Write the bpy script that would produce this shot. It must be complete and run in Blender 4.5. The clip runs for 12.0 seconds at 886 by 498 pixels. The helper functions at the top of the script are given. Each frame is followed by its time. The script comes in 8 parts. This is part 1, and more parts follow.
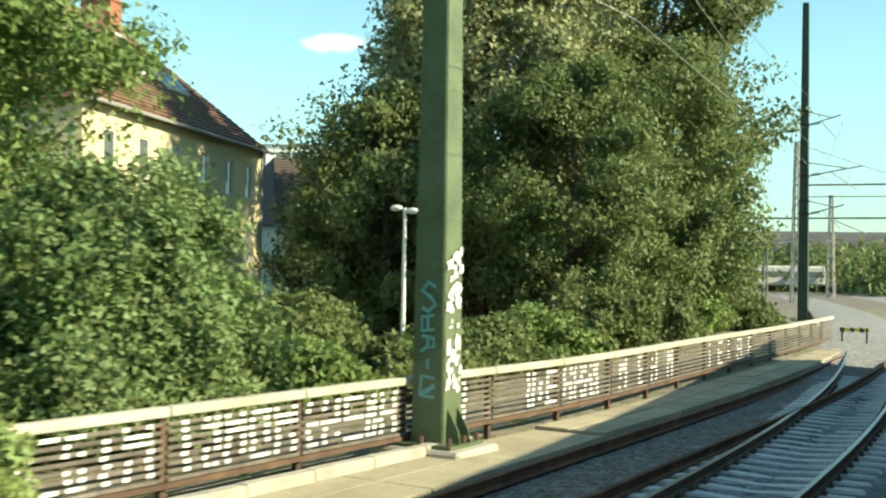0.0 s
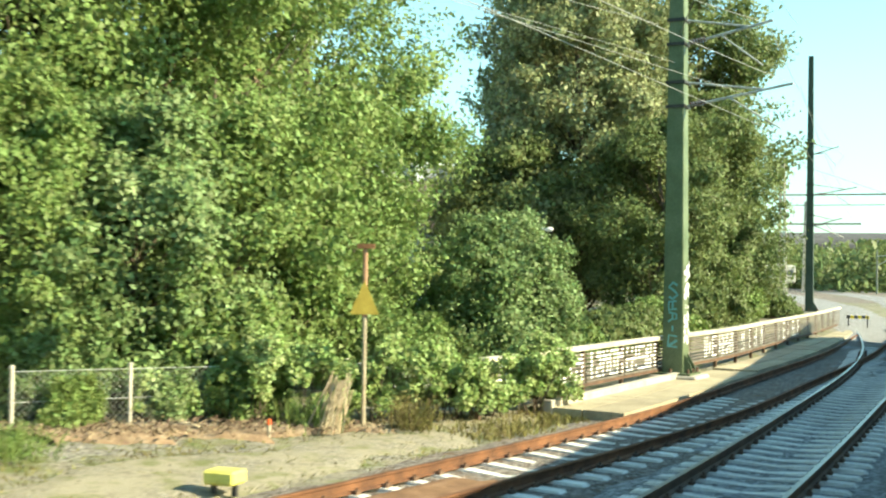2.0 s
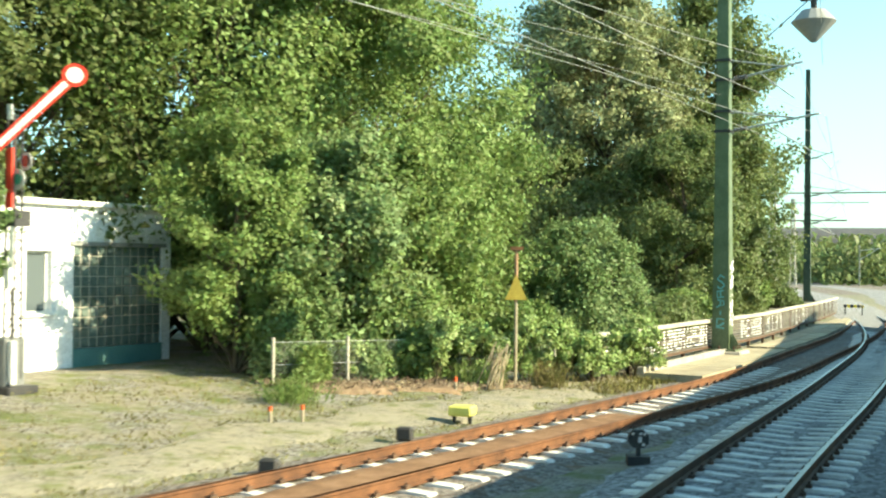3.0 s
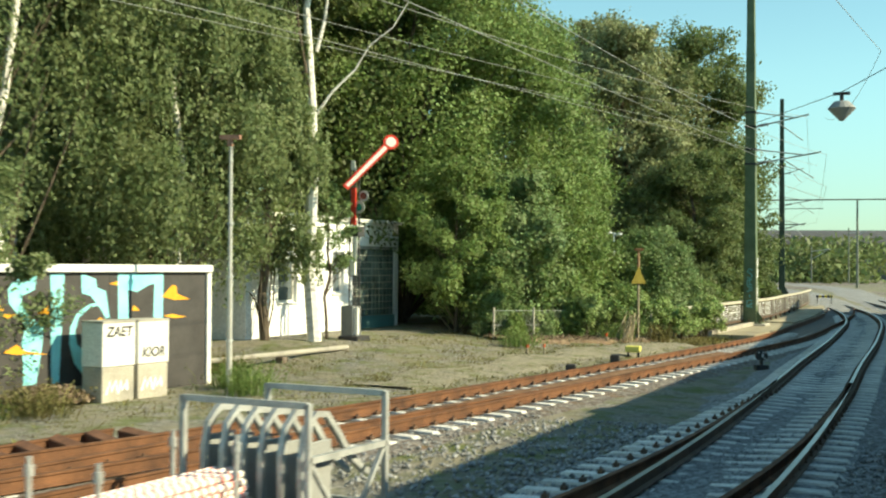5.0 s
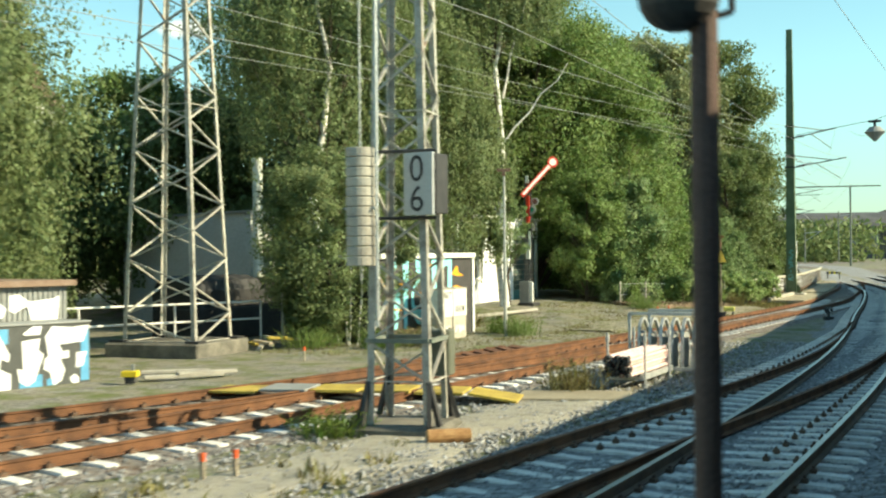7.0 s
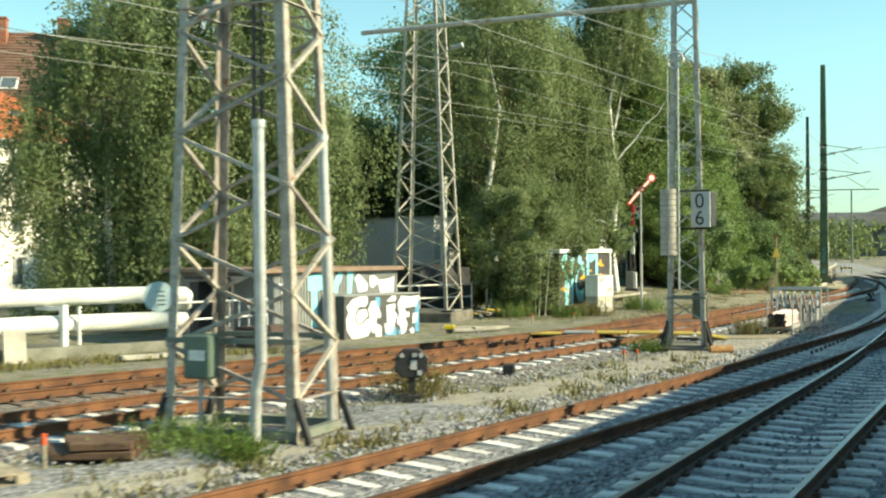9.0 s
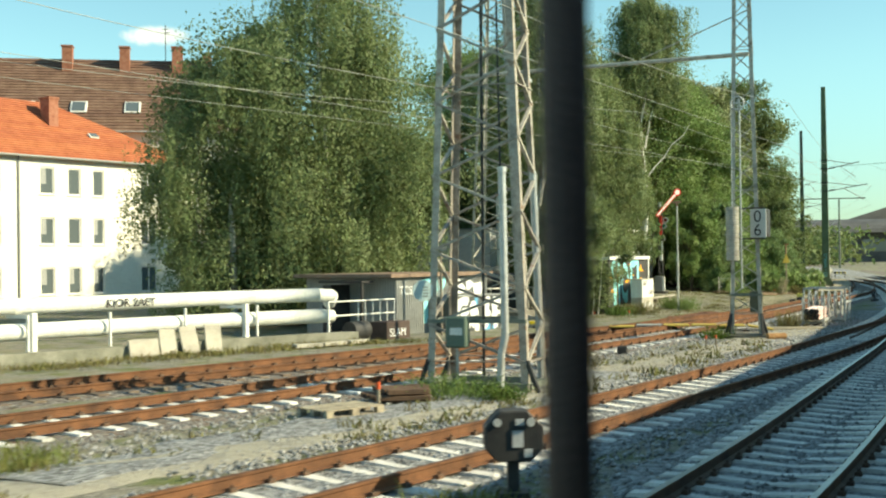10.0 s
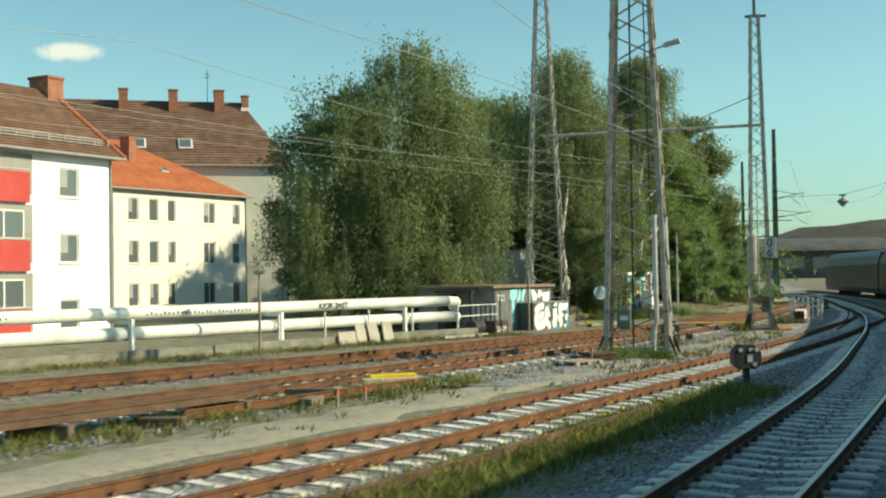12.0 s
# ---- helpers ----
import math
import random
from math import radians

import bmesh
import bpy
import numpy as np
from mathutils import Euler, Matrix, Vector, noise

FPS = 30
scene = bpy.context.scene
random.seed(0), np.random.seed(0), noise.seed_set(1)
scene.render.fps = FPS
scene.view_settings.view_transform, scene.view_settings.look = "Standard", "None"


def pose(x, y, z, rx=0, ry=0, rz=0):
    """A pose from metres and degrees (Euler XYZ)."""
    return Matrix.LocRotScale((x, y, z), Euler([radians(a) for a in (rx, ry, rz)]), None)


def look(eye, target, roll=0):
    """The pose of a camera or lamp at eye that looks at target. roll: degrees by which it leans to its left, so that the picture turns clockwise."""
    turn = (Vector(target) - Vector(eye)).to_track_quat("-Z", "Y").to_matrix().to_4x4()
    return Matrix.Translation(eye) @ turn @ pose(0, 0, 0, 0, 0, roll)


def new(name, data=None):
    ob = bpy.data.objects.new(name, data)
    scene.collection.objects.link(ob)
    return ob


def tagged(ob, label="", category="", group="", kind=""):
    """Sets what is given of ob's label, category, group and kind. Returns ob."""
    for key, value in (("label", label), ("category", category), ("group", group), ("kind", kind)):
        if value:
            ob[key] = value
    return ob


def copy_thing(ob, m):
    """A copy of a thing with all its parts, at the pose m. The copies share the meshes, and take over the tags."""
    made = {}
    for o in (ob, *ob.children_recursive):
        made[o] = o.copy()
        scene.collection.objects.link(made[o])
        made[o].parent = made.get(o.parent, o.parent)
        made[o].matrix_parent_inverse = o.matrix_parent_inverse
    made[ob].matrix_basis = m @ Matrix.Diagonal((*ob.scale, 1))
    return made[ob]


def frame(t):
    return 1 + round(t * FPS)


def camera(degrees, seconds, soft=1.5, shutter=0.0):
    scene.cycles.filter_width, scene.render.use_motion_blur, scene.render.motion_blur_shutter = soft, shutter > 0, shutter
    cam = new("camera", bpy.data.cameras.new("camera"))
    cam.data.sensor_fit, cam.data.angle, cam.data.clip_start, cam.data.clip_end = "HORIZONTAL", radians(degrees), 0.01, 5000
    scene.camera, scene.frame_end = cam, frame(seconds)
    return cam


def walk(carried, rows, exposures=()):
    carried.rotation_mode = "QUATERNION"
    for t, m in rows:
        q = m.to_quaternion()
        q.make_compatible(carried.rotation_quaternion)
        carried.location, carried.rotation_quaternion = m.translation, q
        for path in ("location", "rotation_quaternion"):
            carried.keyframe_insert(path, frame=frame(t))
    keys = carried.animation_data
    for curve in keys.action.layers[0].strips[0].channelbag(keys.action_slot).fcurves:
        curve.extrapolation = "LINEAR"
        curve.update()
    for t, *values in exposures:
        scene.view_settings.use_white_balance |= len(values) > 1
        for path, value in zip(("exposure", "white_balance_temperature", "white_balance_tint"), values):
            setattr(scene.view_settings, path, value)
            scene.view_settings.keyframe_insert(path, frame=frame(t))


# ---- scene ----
# ---------------------------------------------------------------- camera
cam = camera(41.1, 12.0, soft=2.1, shutter=0.3)
METRES, EYE, TILT, LEAN, TURN = 89.8, 2.74, 0.63, -0.285, 34.7
ROWS = [
    (0.0, 0.0, 0.0, 0.0, -0.0, 0.44, -0.63),
    (0.5, -0.0185, -0.0354, 0.0008, -0.54, 0.56, -0.7),
    (1.0, -0.039, -0.0731, 0.0017, -1.11, 0.69, -0.58),
    (1.5, -0.0584, -0.107, 0.0023, -1.61, 0.68, -0.57),
    (2.0, -0.08, -0.1438, 0.0029, -2.17, 0.37, -0.49),
    (2.5, -0.0999, -0.178, 0.0034, -2.71, 0.3, -0.35),
    (3.0, -0.1217, -0.2148, 0.0039, -3.29, 0.12, -0.3),
    (5.0, -0.2074, -0.3564, 0.0029, -6.1, 0.24, -0.11),
    (5.5, -0.2289, -0.3901, 0.0033, -6.63, 0.26, 0.22),
    (6.0, -0.2528, -0.4253, 0.0038, -6.96, 0.05, 0.42),
    (6.5, -0.2754, -0.4582, 0.0042, -7.05, -0.19, 0.55),
    (7.0, -0.3002, -0.4943, 0.0049, -7.2, -0.43, 0.77),
    (7.5, -0.3237, -0.527, 0.0054, -7.34, -0.65, 0.95),
    (9.5, -0.4247, -0.6614, 0.0073, -8.45, -0.43, 0.64),
    (10.0, -0.452, -0.6956, 0.0079, -9.05, -0.17, 0.96),
    (10.5, -0.4778, -0.7273, 0.0085, -9.64, 0.03, 1.12),
    (11.0, -0.5061, -0.7613, 0.009, -10.5, 0.37, 1.21),
    (11.5, -0.5323, -0.7919, 0.0094, -11.75, 0.93, 1.24),
    (12.0, -0.5612, -0.8247, 0.0096, -13.15, 0.64, 1.04),
]
walk(cam, [(t, pose(0, 0, EYE, TILT, LEAN, TURN) @ pose(METRES * x, METRES * y, METRES * z, 90 + pitch, roll, yaw)) for t, x, y, z, yaw, pitch, roll in ROWS],
     exposures=[(0.0, 0.95, 8000, -3), (1.0, 1.1, 8000, -3), (2.0, 1.5, 8000, -3), (3.2, 1.45, 8000, -3), (4.8, 0.72, 8000, -3), (6.0, 0.68, 8000, -3), (7.5, 0.88, 8000, -3), (9.5, 0.78, 8000, -3), (12.0, 0.26, 8000, -3)])

# ---------------------------------------------------------------- daylight
SUN_EL, SUN_AZ = 29.0, 17.0          # height of the sun, and its turn from +x towards +y
world = bpy.data.worlds.new("daylight")
scene.world = world
world.use_nodes = True
wn = world.node_tree.nodes
sky = wn.new("ShaderNodeTexSky")
sky.sky_type, sky.sun_disc = "NISHITA", False
sky.sun_elevation, sky.sun_rotation = radians(SUN_EL), radians(90 - SUN_AZ)
sky.air_density, sky.dust_density, sky.ozone_density = 1.0, 0.15, 2.6
wn["Background"].inputs["Strength"].default_value = 0.14
haze = wn.new("ShaderNodeMix")                     # a slightly hazy, turquoise summer sky
haze.data_type, haze.blend_type = "RGBA", "MULTIPLY"
haze.inputs[0].default_value, haze.inputs[7].default_value = 1.0, (0.76, 1.0, 0.97, 1)
world.node_tree.links.new(sky.outputs[0], haze.inputs[6])
low_air = wn.new("ShaderNodeMix")                  # duller, bluer air low over the horizon
low_air.data_type, low_air.blend_type = "RGBA", "MULTIPLY"
low_air.inputs[7].default_value = (0.56, 0.60, 0.74, 1)
up = wn.new("ShaderNodeTexCoord")
up_z = wn.new("ShaderNodeSeparateXYZ")
near_zero = wn.new("ShaderNodeMapRange")
near_zero.interpolation_type = "SMOOTHSTEP"
near_zero.inputs["From Min"].default_value, near_zero.inputs["From Max"].default_value = -0.02, 0.17
near_zero.inputs["To Min"].default_value, near_zero.inputs["To Max"].default_value = 1.0, 0.0
world.node_tree.links.new(up.outputs["Generated"], up_z.inputs[0])
world.node_tree.links.new(up_z.outputs["Z"], near_zero.inputs["Value"])
world.node_tree.links.new(near_zero.outputs[0], low_air.inputs[0])
world.node_tree.links.new(haze.outputs[2], low_air.inputs[6])
world.node_tree.links.new(low_air.outputs[2], wn["Background"].inputs["Color"])
sun = new("sun", bpy.data.lights.new("sun", "SUN"))
sun.data.energy, sun.data.angle, sun.data.color = 5.0, radians(0.6), (1.0, 0.91, 0.76)
ce = math.cos(radians(SUN_EL))
sun.matrix_world = look((0, 0, 60), Vector((0, 0, 60)) - Vector((ce * math.cos(radians(SUN_AZ)), ce * math.sin(radians(SUN_AZ)), math.sin(radians(SUN_EL)))))


# ---------------------------------------------------------------- materials
def mat(name, colors, scale=3.0, rough=0.8, metal=0.0, bump=0.15, fine=60.0, island=0.0, rand=0.0, translucent=0.0, stretch=None, detail=6, spec=0.3):
    """A surface with two scales of variation: colours mixed by broad noise, fine grain in value and relief."""
    m = bpy.data.materials.new(name)
    m.use_nodes = True
    n, l = m.node_tree.nodes, m.node_tree.links
    bs = n["Principled BSDF"]
    bs.inputs["Roughness"].default_value, bs.inputs["Metallic"].default_value = rough, metal
    bs.inputs["Specular IOR Level"].default_value = spec
    tc = n.new("ShaderNodeTexCoord")
    src = tc.outputs["Object"]
    geo = n.new("ShaderNodeNewGeometry")
    src = geo.outputs["Position"]
    if stretch:
        mp = n.new("ShaderNodeMapping")
        mp.inputs["Scale"].default_value = stretch
        l.new(src, mp.inputs["Vector"])
        src = mp.outputs[0]
    big = n.new("ShaderNodeTexNoise")
    big.inputs["Scale"].default_value, big.inputs["Detail"].default_value, big.inputs["Roughness"].default_value = scale, detail, 0.62
    l.new(src, big.inputs["Vector"])
    ramp = n.new("ShaderNodeValToRGB")
    el = ramp.color_ramp.elements
    k = len(colors)
    while len(el) < k:
        el.new(0.5)
    for i, c in enumerate(colors):
        el[i].position = 0.5 if k == 1 else 0.3 + 0.4 * i / (k - 1)
        el[i].color = (*c, 1)
    l.new(big.outputs["Fac"], ramp.inputs[0])
    small = n.new("ShaderNodeTexNoise")
    small.inputs["Scale"].default_value, small.inputs["Detail"].default_value = fine, 3
    l.new(src, small.inputs["Vector"])
    val = n.new("ShaderNodeMapRange")
    val.inputs["From Min"].default_value, val.inputs["From Max"].default_value = 0.25, 0.75
    val.inputs["To Min"].default_value, val.inputs["To Max"].default_value = 0.78, 1.22
    l.new(small.outputs["Fac"], val.inputs["Value"])
    hsv = n.new("ShaderNodeHueSaturation")
    l.new(ramp.outputs[0], hsv.inputs["Color"])
    fac = val.outputs[0]
    for amount, sock in ((island, geo.outputs["Random Per Island"]), (rand, None)):
        if amount:
            if sock is None:
                sock = n.new("ShaderNodeObjectInfo").outputs["Random"]
            r = n.new("ShaderNodeMapRange")
            r.inputs["To Min"].default_value, r.inputs["To Max"].default_value = 1 - amount, 1 + amount
            l.new(sock, r.inputs["Value"])
            mu = n.new("ShaderNodeMath")
            mu.operation = "MULTIPLY"
            l.new(fac, mu.inputs[0]), l.new(r.outputs[0], mu.inputs[1])
            fac = mu.outputs[0]
            h = n.new("ShaderNodeMapRange")
            h.inputs["To Min"].default_value, h.inputs["To Max"].default_value = 0.5 - amount * 0.06, 0.5 + amount * 0.06
            l.new(sock, h.inputs["Value"])
            l.new(h.outputs[0], hsv.inputs["Hue"])
    l.new(fac, hsv.inputs["Value"])
    l.new(hsv.outputs[0], bs.inputs["Base Color"])
    if bump:
        bp = n.new("ShaderNodeBump")
        bp.inputs["Strength"].default_value, bp.inputs["Distance"].default_value = bump, 0.02
        l.new(small.outputs["Fac"], bp.inputs["Height"])
        l.new(bp.outputs[0], bs.inputs["Normal"])
    if translucent:
        tr = n.new("ShaderNodeBsdfTranslucent")
        l.new(hsv.outputs[0], tr.inputs["Color"])
        mx = n.new("ShaderNodeMixShader")
        mx.inputs[0].default_value = translucent
        l.new(bs.outputs[0], mx.inputs[1]), l.new(tr.outputs[0], mx.inputs[2])
        l.new(mx.outputs[0], n["Material Output"].inputs["Surface"])
    return m


def ground_mat(name, dirt, grey, green, scale=0.35, stones=22.0, cover=0.5, stoniness=0.5):
    """Trodden ground: sandy earth, gravel patches and thin green, mixed by noise."""
    m = bpy.data.materials.new(name)
    m.use_nodes = True
    n, l = m.node_tree.nodes, m.node_tree.links
    bs = n["Principled BSDF"]
    bs.inputs["Roughness"].default_value = 0.95
    bs.inputs["Specular IOR Level"].default_value = 0.15
    pos = n.new("ShaderNodeNewGeometry").outputs["Position"]

    def noise_of(s, d=6):
        t = n.new("ShaderNodeTexNoise")
        t.inputs["Scale"].default_value, t.inputs["Detail"].default_value, t.inputs["Roughness"].default_value = s, d, 0.65
        l.new(pos, t.inputs["Vector"])
        return t.outputs["Fac"]

    def step(f, a, b):
        r = n.new("ShaderNodeMapRange")
        r.inputs["From Min"].default_value, r.inputs["From Max"].default_value = a, b
        l.new(f, r.inputs["Value"])
        return r.outputs[0]

    def mix(f, a, b):
        x = n.new("ShaderNodeMix")
        x.data_type = "RGBA"
        l.new(f, x.inputs[0])
        for sock, v in ((x.inputs[6], a), (x.inputs[7], b)):
            if isinstance(v, tuple):
                sock.default_value = (*v, 1)
            else:
                l.new(v, sock)
        return x.outputs[2]

    vor = n.new("ShaderNodeTexVoronoi")
    vor.inputs["Scale"].default_value = stones
    l.new(pos, vor.inputs["Vector"])
    bw = n.new("ShaderNodeRGBToBW")
    l.new(vor.outputs["Color"], bw.inputs[0])
    stone = mix(step(bw.outputs[0], 0.1, 0.9), tuple(c * 0.4 for c in grey), tuple(c * 1.6 for c in grey))
    base = mix(step(noise_of(scale * 2.3), 0.5 - 0.25 * stoniness, 0.75 - 0.4 * stoniness), dirt, stone)
    base = mix(step(noise_of(scale * 9.0), 0.52, 0.7), base, tuple(c * 0.6 for c in dirt))
    base = mix(step(noise_of(scale * 3.1 + 0.13), 0.62 - 0.2 * cover, 0.8 - 0.2 * cover), base, green)
    base = mix(step(noise_of(70.0, 2), 0.62, 0.75), base, tuple(c * 0.5 for c in dirt))
    l.new(base, bs.inputs["Base Color"])
    bp = n.new("ShaderNodeBump")
    bp.inputs["Strength"].default_value, bp.inputs["Distance"].default_value = 0.6, 0.05
    add = n.new("ShaderNodeMath")
    l.new(vor.outputs["Distance"], add.inputs[0]), l.new(noise_of(30.0, 4), add.inputs[1])
    l.new(add.outputs[0], bp.inputs["Height"])
    l.new(bp.outputs[0], bs.inputs["Normal"])
    return m


def glass_mat(name, tint=(0.05, 0.06, 0.07), rough=0.05):
    m = bpy.data.materials.new(name)
    m.use_nodes = True
    bs = m.node_tree.nodes["Principled BSDF"]
    bs.inputs["Base Color"].default_value = (*tint, 1)
    bs.inputs["Roughness"].default_value = rough
    bs.inputs["Specular IOR Level"].default_value = 0.8
    return m


GROUND = ground_mat("trodden_earth", (0.285, 0.258, 0.190), (0.25, 0.238, 0.21), (0.150, 0.175, 0.065), cover=0.75, stoniness=0.4)
SANDPATH = ground_mat("sandy_path", (0.42, 0.39, 0.315), (0.31, 0.295, 0.265), (0.15, 0.17, 0.06), scale=0.5, stones=40, cover=0.0, stoniness=0.1)
VERGE = ground_mat("sandy_verge_soil", (0.345, 0.315, 0.235), (0.29, 0.27, 0.22), (0.165, 0.185, 0.07), scale=0.5, stones=35, cover=0.55, stoniness=0.2)
BALLAST = ground_mat("grey_ballast", (0.25, 0.235, 0.21), (0.285, 0.29, 0.29), (0.12, 0.14, 0.06), scale=0.6, stones=15, cover=-0.1, stoniness=1.0)
RUSTBALLAST = ground_mat("rusty_ballast", (0.21, 0.13, 0.08), (0.22, 0.20, 0.18), (0.11, 0.13, 0.05), scale=0.7, stones=17, cover=0.1, stoniness=0.75)
CONCRETE = mat("concrete", [(0.30, 0.28, 0.24), (0.42, 0.39, 0.33), (0.50, 0.47, 0.40)], 1.2, 0.9, bump=0.3, fine=45)
PAVING = mat("sandy_concrete", [(0.270, 0.233, 0.160), (0.360, 0.316, 0.220), (0.420, 0.366, 0.262)], 0.9, 0.92, bump=0.25, fine=35, rand=0.1)
SLEEPER = mat("sleeper_concrete", [(0.55, 0.53, 0.48), (0.70, 0.68, 0.63), (0.79, 0.77, 0.73)], 2.5, 0.88, bump=0.2, fine=50, rand=0.12)
OLDTIMBER = mat("old_timber", [(0.10, 0.075, 0.055), (0.17, 0.13, 0.10), (0.24, 0.19, 0.15)], 5, 0.9, bump=0.3, fine=40, rand=0.2, stretch=(0.4, 2.5, 2.5))
RUST = mat("rail_rust", [(0.072, 0.038, 0.024), (0.150, 0.072, 0.037), (0.225, 0.106, 0.052)], 2.2, 0.85, bump=0.25, fine=50, island=0.08)
RUSTDARK = mat("rail_brown", [(0.07, 0.045, 0.035), (0.12, 0.075, 0.05), (0.17, 0.10, 0.065)], 2.0, 0.75, bump=0.2, fine=50)
RAILTOP = mat("rail_running_face", [(0.30, 0.27, 0.24), (0.42, 0.40, 0.38)], 3, 0.35, metal=0.8, bump=0.02)
GALV = mat("galvanised_steel", [(0.34, 0.36, 0.35), (0.46, 0.48, 0.47), (0.56, 0.58, 0.56)], 4, 0.5, metal=0.35, bump=0.05)
LATTICE = mat("pale_mast_paint", [(0.22, 0.205, 0.175), (0.35, 0.335, 0.29), (0.47, 0.45, 0.395), (0.24, 0.17, 0.12)], 3.5, 0.75, bump=0.15, fine=40, rand=0.15)
LATTICEBROWN = mat("weathered_mast_paint", [(0.19, 0.165, 0.14), (0.31, 0.28, 0.24), (0.42, 0.385, 0.335), (0.24, 0.15, 0.10)], 3.5, 0.75, bump=0.15, fine=40, rand=0.2)
LATTICEDARK = mat("dark_mast_paint", [(0.10, 0.13, 0.10), (0.17, 0.19, 0.16), (0.24, 0.23, 0.19)], 3.5, 0.7, bump=0.12, fine=40, rand=0.1)
MASTGREEN = mat("green_mast_paint", [(0.080, 0.112, 0.060), (0.112, 0.150, 0.082), (0.145, 0.182, 0.108)], 1.6, 0.55, bump=0.05, fine=30)
MASTDARK = mat("dark_green_mast", [(0.035, 0.06, 0.045), (0.06, 0.085, 0.065)], 1.6, 0.6, bump=0.05, fine=30)
WHITE = mat("white_paint", [(0.70, 0.69, 0.64), (0.80, 0.79, 0.75)], 1.3, 0.7, bump=0.08, fine=30)
PIPEWHITE = mat("pipe_cladding", [(0.60, 0.60, 0.53), (0.74, 0.74, 0.68), (0.80, 0.80, 0.75)], 1.5, 0.45, bump=0.05, fine=25)
REDPAINT = mat("red_paint", [(0.55, 0.03, 0.02), (0.70, 0.06, 0.035)], 3, 0.5, bump=0.04)
YELLOW = mat("yellow_paint", [(0.62, 0.44, 0.03), (0.75, 0.58, 0.05)], 3, 0.6, bump=0.1, fine=30)
DARKIRON = mat("dark_iron", [(0.03, 0.03, 0.032), (0.06, 0.058, 0.055)], 4, 0.55, bump=0.08)
BLACKPAINT = mat("black_paint", [(0.022, 0.022, 0.024), (0.05, 0.05, 0.05)], 2.5, 0.6, bump=0.06)
CYAN = mat("cyan_spray", [(0.22, 0.66, 0.72), (0.33, 0.76, 0.80)], 3, 0.7, bump=0.03)
WHITESPRAY = mat("white_spray", [(0.72, 0.74, 0.74), (0.84, 0.85, 0.85)], 3, 0.7, bump=0.03)
ORANGESPRAY = mat("orange_spray", [(0.70, 0.30, 0.02), (0.80, 0.42, 0.05)], 3, 0.7, bump=0.03)
BLACKSPRAY = mat("black_spray", [(0.02, 0.02, 0.02), (0.035, 0.035, 0.035)], 3, 0.6, bump=0.02)
BLUESPRAY = mat("blue_spray", [(0.08, 0.28, 0.48), (0.14, 0.40, 0.60)], 3, 0.7, bump=0.03)
TEALSPRAY = mat("teal_spray", [(0.13, 0.36, 0.36), (0.17, 0.44, 0.43)], 3, 0.7, bump=0.02)
GREYSHEET = mat("grey_sheet", [(0.24, 0.25, 0.24), (0.33, 0.34, 0.33)], 1.5, 0.6, bump=0.05)
BARK = mat("bark", [(0.05, 0.04, 0.03), (0.11, 0.085, 0.06), (0.16, 0.13, 0.10)], 8, 0.95, bump=0.6, fine=30, stretch=(1, 1, 0.3))
BIRCHBARK = mat("birch_bark", [(0.05, 0.05, 0.05), (0.62, 0.60, 0.56), (0.74, 0.72, 0.68), (0.78, 0.76, 0.72)], 3.5, 0.8, bump=0.2, fine=30, stretch=(1, 1, 3.0))
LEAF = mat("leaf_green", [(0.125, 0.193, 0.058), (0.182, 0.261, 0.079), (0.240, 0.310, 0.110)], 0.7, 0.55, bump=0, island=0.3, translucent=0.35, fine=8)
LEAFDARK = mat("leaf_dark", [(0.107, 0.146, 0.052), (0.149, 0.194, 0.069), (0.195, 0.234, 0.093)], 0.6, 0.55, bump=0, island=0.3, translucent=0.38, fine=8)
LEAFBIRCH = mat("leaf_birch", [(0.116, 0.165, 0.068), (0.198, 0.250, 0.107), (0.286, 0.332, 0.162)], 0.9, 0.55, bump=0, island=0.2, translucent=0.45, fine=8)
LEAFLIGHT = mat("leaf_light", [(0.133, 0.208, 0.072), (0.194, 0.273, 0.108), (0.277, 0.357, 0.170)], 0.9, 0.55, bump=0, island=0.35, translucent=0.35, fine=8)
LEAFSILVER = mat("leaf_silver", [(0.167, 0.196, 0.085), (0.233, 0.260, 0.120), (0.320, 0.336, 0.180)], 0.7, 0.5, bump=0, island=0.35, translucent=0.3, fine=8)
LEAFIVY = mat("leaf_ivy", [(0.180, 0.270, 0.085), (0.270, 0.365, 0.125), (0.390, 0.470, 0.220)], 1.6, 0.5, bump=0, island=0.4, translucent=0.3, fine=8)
DRYGRASS = mat("dry_weeds", [(0.11, 0.12, 0.035), (0.18, 0.16, 0.06), (0.24, 0.20, 0.09)], 1.2, 0.8, bump=0, island=0.45, translucent=0.2, fine=8)
GRASS = mat("weeds_green", [(0.07, 0.12, 0.025), (0.11, 0.17, 0.035), (0.16, 0.21, 0.05)], 1.2, 0.7, bump=0, island=0.45, translucent=0.25, fine=8)
MEADOW = mat("meadow_weeds", [(0.10, 0.13, 0.03), (0.17, 0.19, 0.05), (0.24, 0.23, 0.08)], 1.2, 0.75, bump=0, island=0.5, translucent=0.3, fine=8)
PLASTER = mat("white_plaster", [(0.83, 0.845, 0.85), (0.875, 0.885, 0.89)], 0.4, 0.9, bump=0.06, fine=18)
CREAM = mat("cream_plaster", [(0.80, 0.77, 0.67), (0.86, 0.83, 0.74)], 0.4, 0.9, bump=0.06, fine=18)
